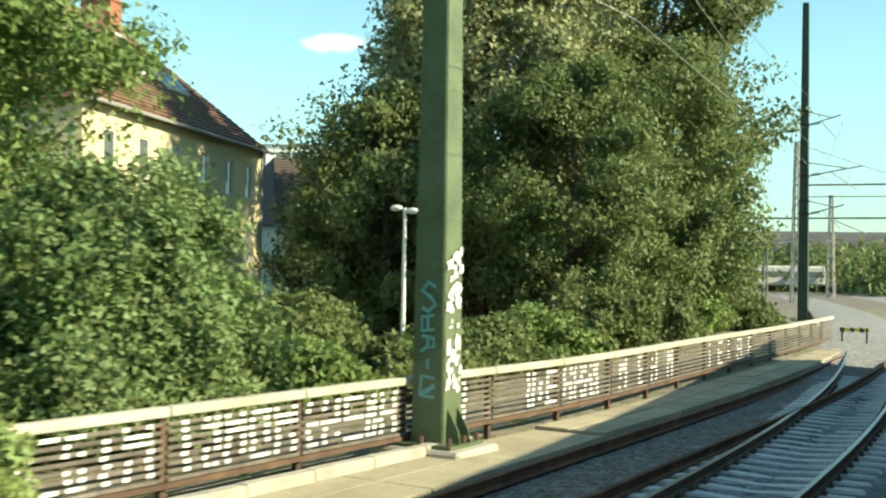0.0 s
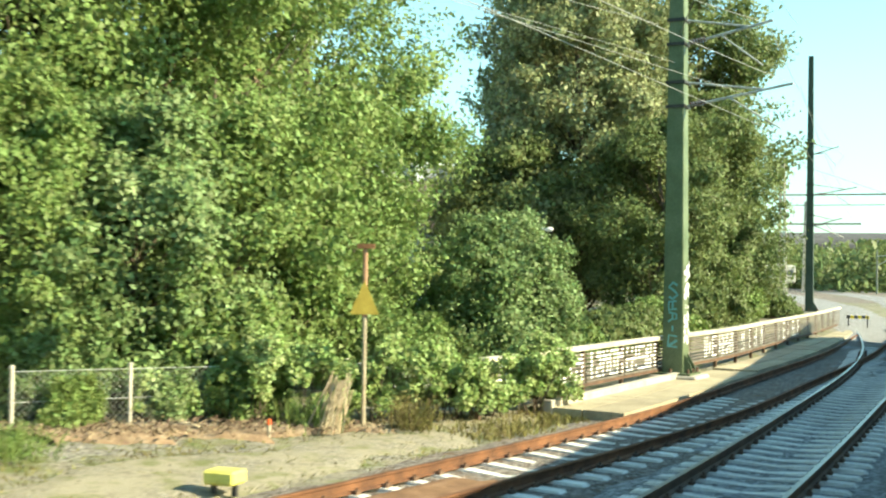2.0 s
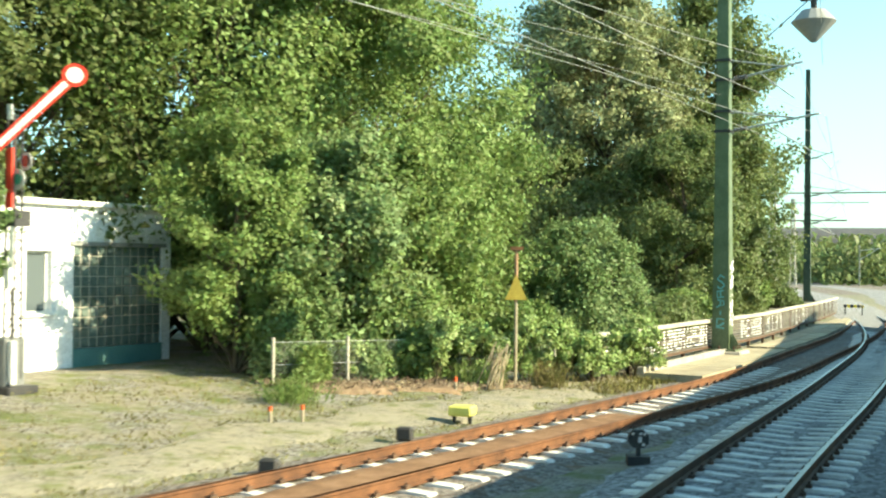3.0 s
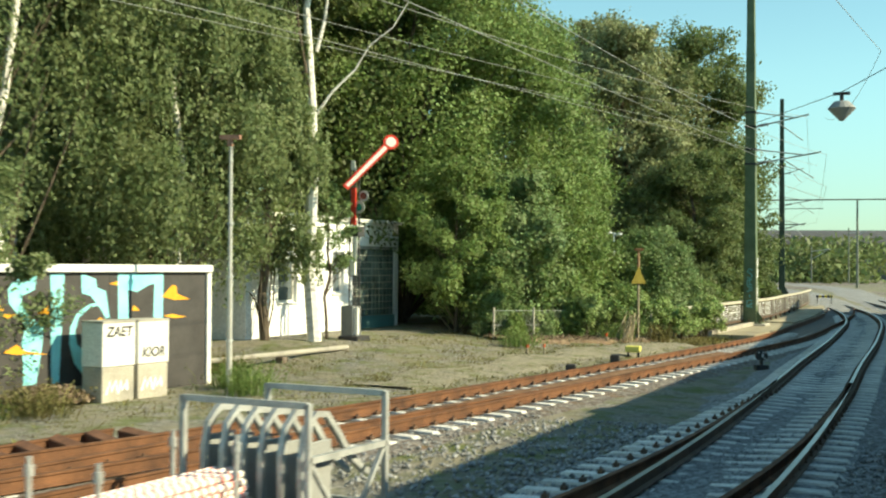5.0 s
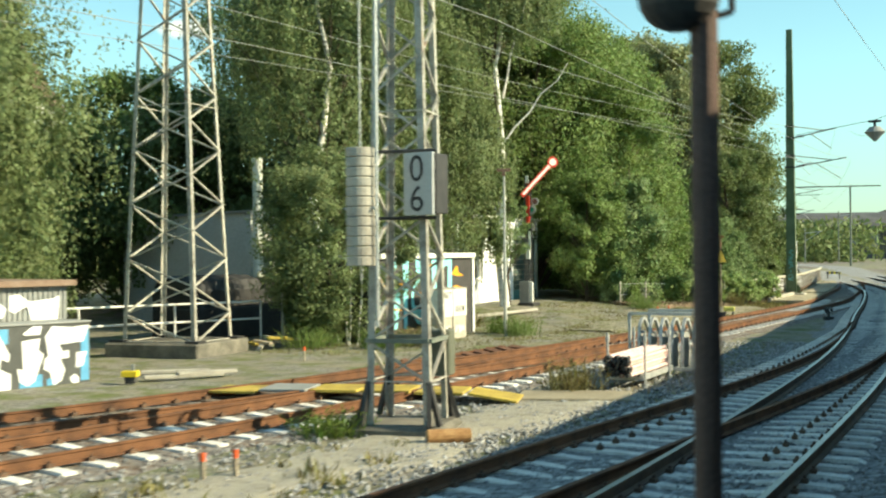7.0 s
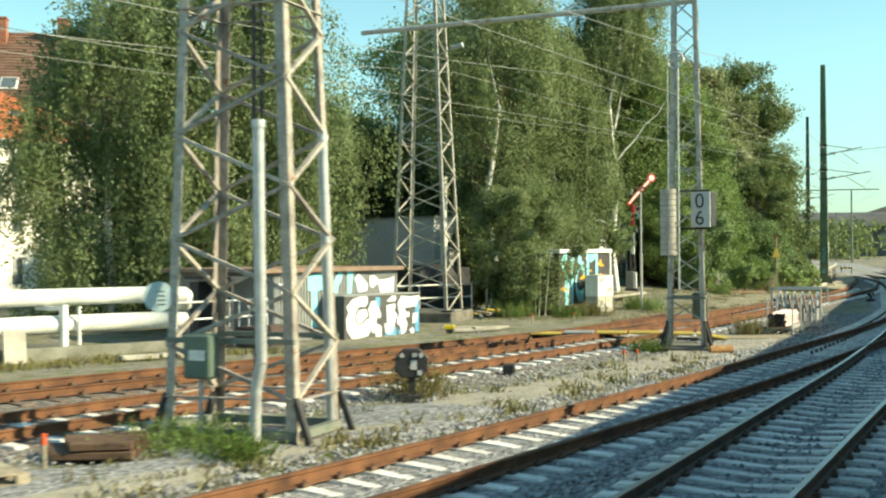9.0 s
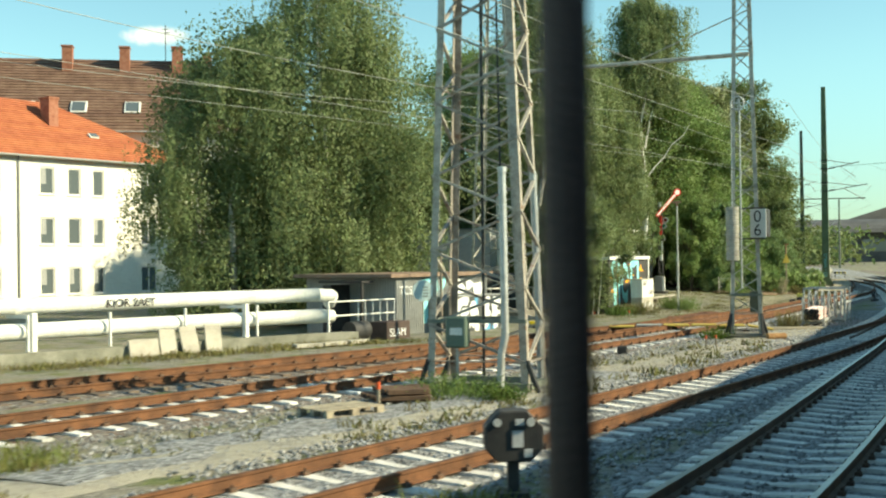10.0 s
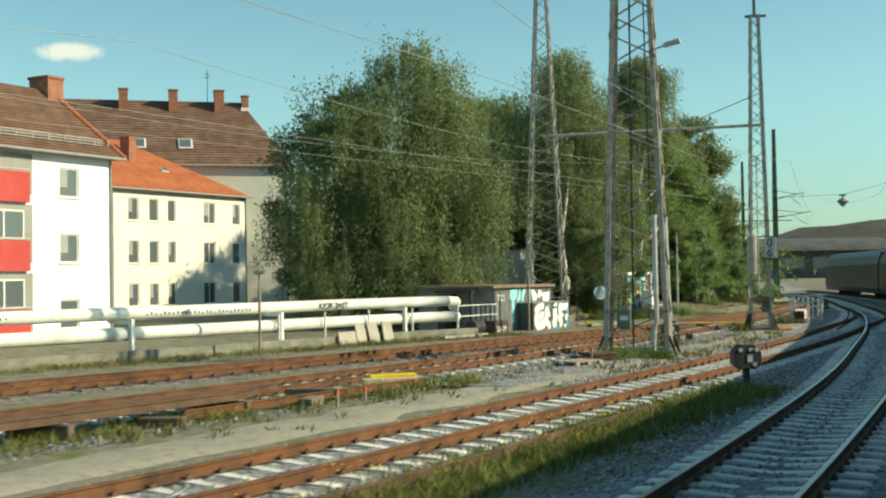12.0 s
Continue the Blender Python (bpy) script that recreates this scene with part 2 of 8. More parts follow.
YELLOWWALL = mat("yellow_plaster", [(0.62, 0.55, 0.34), (0.70, 0.63, 0.42)], 0.4, 0.9, bump=0.06, fine=18)
GREYWALL = mat("grey_plaster", [(0.53, 0.535, 0.53), (0.60, 0.605, 0.60)], 0.4, 0.9, bump=0.06, fine=18)
GABLE = mat("grey_green_plaster", [(0.55, 0.56, 0.49), (0.64, 0.65, 0.58)], 0.5, 0.9, bump=0.06, fine=18)
TILEORANGE = mat("orange_roof_tiles", [(0.344, 0.107, 0.052), (0.421, 0.142, 0.069), (0.464, 0.172, 0.086)], 1.2, 0.8, bump=0.3, fine=14, rand=0.06)
TILEBROWN = mat("brown_roof_tiles", [(0.13, 0.075, 0.055), (0.18, 0.105, 0.075), (0.24, 0.15, 0.11)], 1.2, 0.8, bump=0.3, fine=14, rand=0.08)
BRICK = mat("chimney_brick", [(0.24, 0.09, 0.06), (0.33, 0.14, 0.09), (0.38, 0.19, 0.13)], 4, 0.9, bump=0.4, fine=20)
GLASS = glass_mat("window_glass", (0.11, 0.135, 0.145))
CURTAIN = mat("curtain", [(0.26, 0.28, 0.28), (0.42, 0.43, 0.42)], 2, 0.9, bump=0.05, stretch=(6, 6, 0.2))
GREENGLASS = mat("green_glass_block", [(0.085, 0.12, 0.105), (0.14, 0.185, 0.165), (0.23, 0.275, 0.245)], 1.8, 0.12, bump=0.1, fine=20, rand=0.2, spec=0.6)
TRAINPAINT = mat("train_side", [(0.035, 0.035, 0.04), (0.05, 0.05, 0.055)], 1, 0.4, bump=0.0)
CABLE = mat("cable", [(0.26, 0.27, 0.25), (0.36, 0.37, 0.35)], 1, 0.5, metal=0.3, bump=0)
PALLETWOOD = mat("pallet_wood", [(0.36, 0.29, 0.19), (0.48, 0.40, 0.28), (0.55, 0.47, 0.34)], 6, 0.85, bump=0.2, fine=30, rand=0.12)


OCHRE = mat("worn_ochre_paint", [(0.20, 0.14, 0.06), (0.40, 0.29, 0.07), (0.50, 0.37, 0.08), (0.55, 0.42, 0.11)], 2.2, 0.75, bump=0.2, fine=35)
DARKCONCRETE = mat("dark_concrete", [(0.09, 0.085, 0.07), (0.16, 0.15, 0.125), (0.24, 0.22, 0.18)], 2, 0.9, bump=0.3, fine=40)
HUTWALL = mat("hut_wall_paint", [(0.045, 0.042, 0.04), (0.075, 0.07, 0.066)], 2, 0.7, bump=0.08)

# ---------------------------------------------------------------- builders
def ground_z(x, y):
    """The ground is level along the tracks and rises gently to the bank before the workshop and the trees."""
    a = min(max((y + 15.5) / 6.0, 0.0), 1.0)
    b = min(max((-8.9 - x) / 8.6, 0.0), 1.0)
    return 0.58 * a * a * (3 - 2 * a) * b


def thing(name, label, category, at=(0, 0, 0), turn=0, group="", kind=""):
    ob = new(name)
    ob.empty_display_size = 0.2
    ob.matrix_basis = pose(at[0], at[1], at[2] + ground_z(at[0], at[1]), 0, 0, turn)
    return tagged(ob, label, category, group, kind)


def mesh_of(name, bm, material):
    me = bpy.data.meshes.new(name)
    bm.to_mesh(me)
    bm.free()
    for m in (material if isinstance(material, (list, tuple)) else [material]):
        me.materials.append(m)
    return me


def part(name, bm, material, parent=None, label=""):
    ob = new(name, mesh_of(name, bm, material))
    ob.parent = parent
    if label:
        tagged(ob, label)
    return ob


def solid(name, bm, material, label, category="", kind="", at=(0, 0, 0), turn=0, group=""):
    ob = new(name, mesh_of(name, bm, material))
    ob.matrix_basis = pose(at[0], at[1], at[2] + ground_z(at[0], at[1]), 0, 0, turn)
    return tagged(ob, label, category, group, kind)


def box(bm, a, b, bev=0.0):
    """A box from corner a to corner b, with bevelled edges when bev is given."""
    a, b = Vector(a), Vector(b)
    r = bmesh.ops.create_cube(bm, size=1, matrix=Matrix.Translation((a + b) / 2) @ Matrix.Diagonal((*(b - a), 1)))
    if bev:
        es = list({e for v in r["verts"] for e in v.link_edges})
        bmesh.ops.bevel(bm, geom=es, offset=bev, segments=1, affect="EDGES", profile=0.5)
    return bm


def obox(bm, centre, size, turn=(0, 0, 0), bev=0.0):
    m = pose(*centre, *turn) @ Matrix.Diagonal((*size, 1))
    r = bmesh.ops.create_cube(bm, size=1, matrix=m)
    if bev:
        es = list({e for v in r["verts"] for e in v.link_edges})
        bmesh.ops.bevel(bm, geom=es, offset=bev, segments=1, affect="EDGES", profile=0.5)
    return bm


def bar(bm, a, b, r, sides=8, r2=None, square=False):
    """A round (or square) bar from a to b."""
    a, b = Vector(a), Vector(b)
    d = b - a
    m = Matrix.Translation((a + b) / 2) @ d.to_track_quat("Z", "Y").to_matrix().to_4x4()
    if square:
        bmesh.ops.create_cube(bm, size=1, matrix=m @ Matrix.Diagonal((2 * r, 2 * (r2 or r), d.length, 1)))
    else:
        bmesh.ops.create_cone(bm, cap_ends=True, segments=sides, radius1=r, radius2=r if r2 is None else r2, depth=d.length, matrix=m)
    return bm


def B(*bars):
    bm = bmesh.new()
    for args in bars:
        bar(bm, *args)
    return bm


def BX(*boxes):
    bm = bmesh.new()
    for args in boxes:
        box(bm, *args)
    return bm


def smooth_path(pts, step):
    """Points every step metres along a smooth curve through (x, y) points given from low to high y."""
    p = np.array(pts, float)
    y, x = p[:, 1], p[:, 0]
    h = np.diff(y)
    n = len(y)
    a = np.eye(n)
    r = np.zeros(n)
    for i in range(1, n - 1):
        a[i, i - 1:i + 2] = h[i - 1], 2 * (h[i - 1] + h[i]), h[i]
        r[i] = 6 * ((x[i + 1] - x[i]) / h[i] - (x[i] - x[i - 1]) / h[i - 1])
    s = np.linalg.solve(a, r)

    def at(q):
        i = int(np.clip(np.searchsorted(y, q) - 1, 0, n - 2))
        d = q - y[i]
        b = (x[i + 1] - x[i]) / h[i] - h[i] * (2 * s[i] + s[i + 1]) / 6
        return x[i] + d * (b + d * (s[i] / 2 + d * (s[i + 1] - s[i]) / (6 * h[i])))

    ys = np.arange(y[0], y[-1] + 1e-6, step)
    return [Vector((at(q), q, 0)) for q in ys], at


def sweep(bm, path, profile, z=0.0, side=0.0, mats=None):
    """Sweeps a closed profile of (across, up) points along a level path, shifted sideways (positive: to +x)."""
    rings = []
    for i, p in enumerate(path):
        d = (path[min(i + 1, len(path) - 1)] - path[max(i - 1, 0)]).normalized()
        across = Vector((d.y, -d.x, 0))
        rings.append([bm.verts.new(p + across * (side + u) + Vector((0, 0, z + v))) for u, v in profile])
    k = len(profile)
    for a, b in zip(rings, rings[1:]):
        for j in range(k):
            f = bm.faces.new((a[j], b[j], b[(j + 1) % k], a[(j + 1) % k]))
            if mats:
                f.material_index = mats[j]
    bm.faces.new(rings[0][::-1]), bm.faces.new(rings[-1])
    return bm


def quick_mesh(name, verts, faces, material, smooth=False):
    """Mesh from numpy vertex and equal-sided face arrays."""
    me = bpy.data.meshes.new(name)
    k = faces.shape[1]
    me.vertices.add(len(verts)), me.loops.add(faces.size), me.polygons.add(len(faces))
    me.vertices.foreach_set("co", verts.astype(np.float32).ravel())
    me.loops.foreach_set("vertex_index", faces.astype(np.int32).ravel())
    me.polygons.foreach_set("loop_start", np.arange(0, faces.size, k, dtype=np.int32))
    me.materials.append(material)
    me.update(calc_edges=True)
    return me


# ---------------------------------------------------------------- greenery
def leaf_quads(c, size, rng, droop=0.0, slim=0.55, out=None, tri=False):
    """Bent leaf shapes (two triangles hinged on the midrib) round the places c."""
    n = len(c)
    u = rng.normal(size=(n, 3))
    if droop:
        u = u * (1 - droop) + np.array([0, 0, -1.0]) * droop * 1.6
    u /= np.linalg.norm(u, axis=1, keepdims=True) + 1e-9
    w = rng.normal(size=(n, 3))
    if out is not None:
        w = w * 0.5 + out
    v = np.cross(u, w)
    v /= np.linalg.norm(v, axis=1, keepdims=True) + 1e-9
    nn = np.cross(u, v)
    s = size * rng.uniform(0.6, 1.25, (n, 1))
    if tri:
        p = np.stack([c - u * s * 0.5 + v * s * slim * 0.35, c + u * s * 0.5, c - u * s * 0.3 - v * s * slim * 0.6], 1)
        return p.reshape(-1, 3), np.arange(3 * n).reshape(-1, 3)
    p = np.stack([c - u * s * 0.5, c + v * s * slim * 0.5 + nn * s * 0.12, c + u * s * 0.5, c - v * s * slim * 0.5 + nn * s * 0.12], 1)
    return p.reshape(-1, 3), np.arange(4 * n).reshape(-1, 4)


def limb(bm, a, b, r1, r2, sides=6, bend=0.0, rng=None, steps=4):
    a, b = Vector(a), Vector(b)
    pts = [a.lerp(b, i / steps) for i in range(steps + 1)]
    if bend and rng is not None:
        for i in range(1, steps):
            pts[i] += Vector(rng.normal(size=3) * bend)
    for i in range(steps):
        ra, rb = r1 + (r2 - r1) * i / steps, r1 + (r2 - r1) * (i + 1) / steps
        bar(bm, pts[i], pts[i + 1], ra, sides, rb)
    return pts


def tree(x, y, h, r, base=0.25, seed=1, leaf=LEAF, bark=BARK, trunk=0.16, n=14000, size=0.2, kind="round", lean=(0, 0), label="", z0=0.0, clumps=70, rz=None):
    """A tapered trunk with limbs and a crown of leaf clumps: round, tall (poplar) or weeping (birch)."""
    rng = np.random.default_rng(seed)
    clumps = clumps if kind == "weeping" else int(clumps * 1.5)
    ob = thing("tree", label, "tree", (x, y, z0), 0, "trees along the railway")
    bm, bl = bmesh.new(), bmesh.new()
    top = Vector((lean[0], lean[1], h * 0.94))
    spine = limb(bm, (0, 0, -0.15), top, trunk, 0.02, 8, h * 0.012, rng, 7)
    lo, hi = h * base, h
    t = rng.uniform(0.0, 1.0, clumps)
    zc = lo + (hi - lo - 0.25 * r) * t
    if kind == "tall":
        prof = np.sin(np.pi * np.clip(t * 0.86 + 0.12, 0, 1)) ** 0.55
    elif kind == "weeping":
        prof = np.sin(np.pi * np.clip(t * 0.8 + 0.2, 0, 1)) ** 0.6
    else:
        prof = np.sqrt(np.clip(1 - (2 * t - 0.9) ** 2 / 1.25, 0.03, 1))
    ang = rng.uniform(0, 2 * np.pi, clumps)
    rad = r * prof * np.sqrt(rng.uniform(0.22, 1.0, clumps)) * (rng.uniform(0.8, 1.1, clumps) if kind == "weeping" else rng.uniform(0.72, 1.12, clumps))
    axis = np.array([[lean[0], lean[1], 0]]) * (zc / h)[:, None]
    cc = np.stack([np.cos(ang) * rad, np.sin(ang) * rad, zc], 1) + axis
    for i in range(0, clumps, 3):
        k = max(0, min(6, int(7 * (cc[i, 2] / h) - 1.2)))
        limb(bl if kind == "weeping" else bm, spine[k], cc[i], trunk * (0.2 if kind == "weeping" else 0.28) * (1.1 - t[i]), 0.010, 5, 0.08, rng, 3)
    tr = part("trunk", bm, bark, ob)
    part("branchwork", bl, BARK, ob) if kind == "weeping" else bl.free()
    n, size = int(n * 1.7), size * (0.88 if kind == "weeping" else 0.8)
    per = rng.dirichlet(np.full(clumps, 3.0)) * n
    pts, outs = [], []
    for i in range(clumps):
        m = max(int(per[i]), 8)
        rc = (rz or r * (0.34 if kind == "weeping" else 0.27)) * (rng.uniform(0.65, 1.25) if kind == "weeping" else rng.uniform(0.5, 1.3))
        q = rng.normal(size=(m, 3))
        q /= np.linalg.norm(q, axis=1, keepdims=True)
        q *= (rng.uniform(0.25, 1, (m, 1)) ** 0.5) * rc
        if kind == "weeping":
            q[:, :2] *= 0.62
            strands = rng.integers(0, 16, m)
            off = rng.normal(size=(16, 2)) * rc * 0.46
            fall = rng.uniform(0.5, 1.15, 16)
            q[:, 2] = -rng.uniform(-0.2, 1.0, m) * rc * 1.9 * fall[strands] + 0.25 * rc
            q[:, :2] = off[strands] + rng.normal(size=(m, 2)) * rc * 0.09
        else:
            # ragged sprays that point outwards and up
            q *= rng.uniform(0.55, 1.0, (m, 1))
            way = np.array([math.cos(ang[i]), math.sin(ang[i]), rng.uniform(0.2, 1.1)])
            way /= np.linalg.norm(way)
            along = q @ way
            q += np.outer(along, way) * rng.uniform(0.15, 0.8)
            q[:, 2] *= 0.8
        pts.append(cc[i] + q)
        o = cc[i] + q * 0.6
        o = np.stack([o[:, 0], o[:, 1], (o[:, 2] - (lo + hi) / 2) * 0.5 + r * 0.4], 1)
        o = o / (np.linalg.norm(o, axis=1, keepdims=True) + 1e-6)
        if kind == "weeping":
            outs.append(o * 0.35 + np.array([1.3, 1.3, 0.25]) * q / rc + np.array([0, 0, 0.3]))
        else:
            outs.append(o * 0.6 + q / rc * 0.75 + np.array([0, 0, 0.25]))
    pts, outs = np.concatenate(pts), np.concatenate(outs)
    keep = pts[:, 2] > 0.15
    v, f = leaf_quads(pts[keep], size, rng, 0.5 if kind == "weeping" else 0.15, 0.6 if kind == "weeping" else 0.75, outs[keep], True)
    cr = new("crown", quick_mesh("crown", v, f, leaf))
    cr.parent = ob
    return ob


def bush(x, y, h, rx, ry, seed, leaf=LEAF, n=5000, size=0.13, label="", turn=0, z0=0.0, name="bush", clumps=40):
    """A dense bush on short stems, dome shaped with an uneven surface."""
    rng = np.random.default_rng(seed)
    ob = thing(name, label, "bush", (x, y, z0), turn, "bushes along the railway")
    bm = bmesh.new()
    a = rng.uniform(0, 2 * np.pi, clumps)
    e = np.arcsin(rng.uniform(0.05, 1, clumps))
    k = rng.uniform(0.55, 0.95, clumps)
    cc = np.stack([np.cos(a) * np.cos(e) * rx * k, np.sin(a) * np.cos(e) * ry * k, np.sin(e) * h * k], 1)
    for i in range(0, clumps, 4):
        limb(bm, (cc[i, 0] * 0.2, cc[i, 1] * 0.2, -0.1), cc[i], 0.03, 0.01, 5, 0.06, rng, 3)
    part("branchwork", bm, BARK, ob)
    m = int(n * 1.35) // clumps
    q = rng.normal(size=(clumps, m, 3))
    q /= np.linalg.norm(q, axis=2, keepdims=True)
    q *= rng.uniform(0.3, 1.05, (clumps, m, 1)) * rng.uniform(0.17, 0.42, (clumps, 1, 1)) * np.array([min(rx, 1.8), min(ry, 1.8), min(h, 1.8)]) ** 0.8
    pts = (cc[:, None] + q).reshape(-1, 3)
    o = pts / (np.linalg.norm(pts, axis=1, keepdims=True) + 1e-6)
    keep = pts[:, 2] > 0.02
    v, f = leaf_quads(pts[keep], size * 1.12, rng, 0.1, 0.8, o[keep], True)
    cr = new("foliage", quick_mesh("foliage", v, f, leaf))
    cr.parent = ob
    return ob


def tuft(x, y, h, r, seed, material, label):
    """A wispy clump of tall blades with small leaves along them."""
    rng = np.random.default_rng(seed)
    n = int(90 + 160 * r)
    c = rng.normal(size=(n, 2)) * r * 0.42
    hh = h * rng.uniform(0.3, 1.15, (n, 1))
    bend = c * 0.35 + rng.normal(size=(n, 2)) * hh * 0.22
    d = rng.normal(size=(n, 2))
    d /= np.linalg.norm(d, axis=1, keepdims=True)
    w = d * rng.uniform(0.004, 0.011, (n, 1))
    z = np.full((n, 1), -0.04)
    v = np.stack([np.hstack([c - w, z]), np.hstack([c + w, z]), np.hstack([c + bend * 0.35 + w, z + hh * 0.6]), np.hstack([c + bend * 0.35 - w, z + hh * 0.6]), np.hstack([c + bend + w * 0.3, z + hh]), np.hstack([c + bend - w * 0.3, z + hh])], 1).reshape(-1, 3)
    i = np.arange(n)[:, None] * 6
    f = np.concatenate([i + [0, 1, 2, 3], i + [3, 2, 4, 5]])
    k = rng.integers(0, n, n * 7)
    s = rng.uniform(0.1, 1, (n * 7, 1))
    lc = np.hstack([c[k] + bend[k] * s ** 1.6, hh[k] * s]) + rng.normal(size=(n * 7, 3)) * 0.03
    lv, lf = leaf_quads(lc, 0.055, rng, 0.1, 0.45)
    ob = new("weed_clump", quick_mesh("weed_clump", np.vstack([v, lv]), np.vstack([f, lf + len(v)]), material))
    ob.matrix_basis = pose(x, y, ground_z(x, y))
    return tagged(ob, label, "weeds", "weed clumps")


def weeds(name, spots, material, seed, label, blades=26, height=0.3, spread=0.16, width=0.02):
    """Tufts of blades round the spots (x, y): one object of stuff."""
    rng = np.random.default_rng(seed)
    s = np.array(spots, float)
    n = len(s) * blades
    c = np.repeat(s, blades, 0) + rng.normal(size=(n, 2)) * spread
    hh = height * rng.uniform(0.35, 1.2, (n, 1)) * np.repeat(rng.uniform(0.5, 1.3, (len(s), 1)), blades, 0)
    d = rng.normal(size=(n, 2))
    d /= np.linalg.norm(d, axis=1, keepdims=True)
    w = d * width * rng.uniform(0.6, 1.6, (n, 1))
    bend = rng.normal(size=(n, 2)) * hh * 0.5
    z = np.array([[ground_z(*p) - 0.05] for p in c])
    a, b = np.hstack([c - w, z]), np.hstack([c + w, z])
    m1, m2 = np.hstack([c + bend * 0.35 + w * 0.9, z + hh * 0.6]), np.hstack([c + bend * 0.35 - w * 0.9, z + hh * 0.6])
    t1, t2 = np.hstack([c + bend + w * 0.2, z + hh]), np.hstack([c + bend - w * 0.2, z + hh])
    v = np.stack([a, b, m1, m2, t1, t2], 1).reshape(-1, 3)
    i = np.arange(n)[:, None] * 6
    f = np.concatenate([i + [0, 1, 2, 3], i + [3, 2, 4, 5]])
    ob = new(name, quick_mesh(name, v, f, material))
    return tagged(ob, label, "weeds", "", "stuff")

# ---------------------------------------------------------------- ground and tracks
CAMLINE = [(-44, 150), (-26, 105), (-13.5, 60), (-4.2, 24), (0.0, 0.0), (1.14, -11), (2.0, -22.1), (2.7, -33), (3.08, -44.3), (3.05, -57), (2.46, -70.5), (1.7, -80), (0.73, -89.6), (-1.2, -104), (-5, -125)]
CAMLINE = CAMLINE[::-1]
_, cam_at = smooth_path(CAMLINE, 1.0)


MAIN_PTS = [(-7.6, -125), (-4.2, -104), (-2.35, -89.6), (-1.2, -77), (-0.92, -73), (-0.27, -60), (-0.2, -50), (-0.2, -41), (-0.3, -36), (-0.6, -28), (-1.1, -21), (-2.4, -9.5), (-2.95, -5), (-3.75, 2.2), (-4.72, 10), (-5.8, 18), (-7.2, 26), (-9.5, 36), (-13.4, 50), (-16.6, 60), (-33, 105), (-52, 150)]
_, main_x = smooth_path(MAIN_PTS, 1.0)
# sideways distance of the second track, which leaves the main one through a turnout
_, turnout_off = smooth_path([(11.7, -125), (7.5, -90), (5.85, -76), (5.25, -70), (4.4, -62.4), (3.8, -58), (3.25, -53.7), (2.3, -45), (1.6, -37), (0.85, -30), (0.33, -24), (0.0, -12)], 1.0)


def west_x(y):
    return main_x(y) - (turnout_off(y) if y < -12 else 0.0)


X_PTS = [(-34, -125), (-26.5, -105), (-19.6, -90), (-14.9, -75), (-12.6, -65), (-11.1, -58), (-10.2, -52.5), (-9.1, -45), (-8.0, -37), (-7.4, -28), (-7.12, -17), (-6.85, -7), (-6.62, 1), (-6.75, 8), (-7.3, 14), (-8.25, 24), (-9.3, 32), (-10.65, 40)]
_, xa_ = smooth_path(X_PTS, 1.0)


def siding_x(y):
    return xa_(y) if y < 40 else main_x(y)


def yard_x(y):
    d = 0.0 if y > -8 else (1.5 * ((y + 8) / 24) ** 2 if y > -32 else 1.5 + (-32 - y) / 8.5)
    return siding_x(y) - min(d, 5.6)


def line(f, y0, y1, step=1.0):
    return [Vector((f(q), q, 0)) for q in np.arange(y0, y1 + 1e-6, step)]


RAIL = [(-0.07, 0.02), (0.07, 0.02), (0.07, 0.035), (0.012, 0.055), (0.012, 0.135), (0.036, 0.15), (0.036, 0.178), (-0.036, 0.178), (-0.036, 0.15), (-0.012, 0.135), (-0.012, 0.055), (-0.07, 0.035)]
RAILMATS = [0, 0, 0, 0, 0, 0, 1, 0, 0, 0, 0, 0]


def sleeper_mesh(name, material, length=2.6, width=0.27):
    """Concrete sleeper: raised rail seats, waisted and sunken in the middle."""
    bm = bmesh.new()
    xs = [-length / 2, -length / 2 + 0.06, -0.98, -0.55, 0, 0.55, 0.98, length / 2 - 0.06, length / 2]
    zs = [-0.03, 0.012, 0.02, 0.016, -0.022, 0.016, 0.02, 0.012, -0.03]
    ws = [0.9, 1, 1, 0.95, 0.78, 0.95, 1, 1, 0.9]
    rows = []
    for x, z, w in zip(xs, zs, ws):
        a, b = width / 2 * w, width / 2 * w * 0.74
        rows.append([bm.verts.new(p) for p in ((x, -a, -0.16), (x, -b, z), (x, b, z), (x, a, -0.16))])
    for r, s in zip(rows, rows[1:]):
        for j in range(3):
            bm.faces.new((r[j], s[j], s[j + 1], r[j + 1]))
    bm.faces.new(rows[0]), bm.faces.new(rows[-1][::-1])
    return mesh_of(name, bm, material)


SLEEP = sleeper_mesh("sleeper", SLEEPER)
bmt = box(bmesh.new(), (-1.3, -0.13, -0.16), (1.3, 0.13, 0.01), 0.012)
TIMBER = mesh_of("timber_sleeper", bmt, OLDTIMBER)


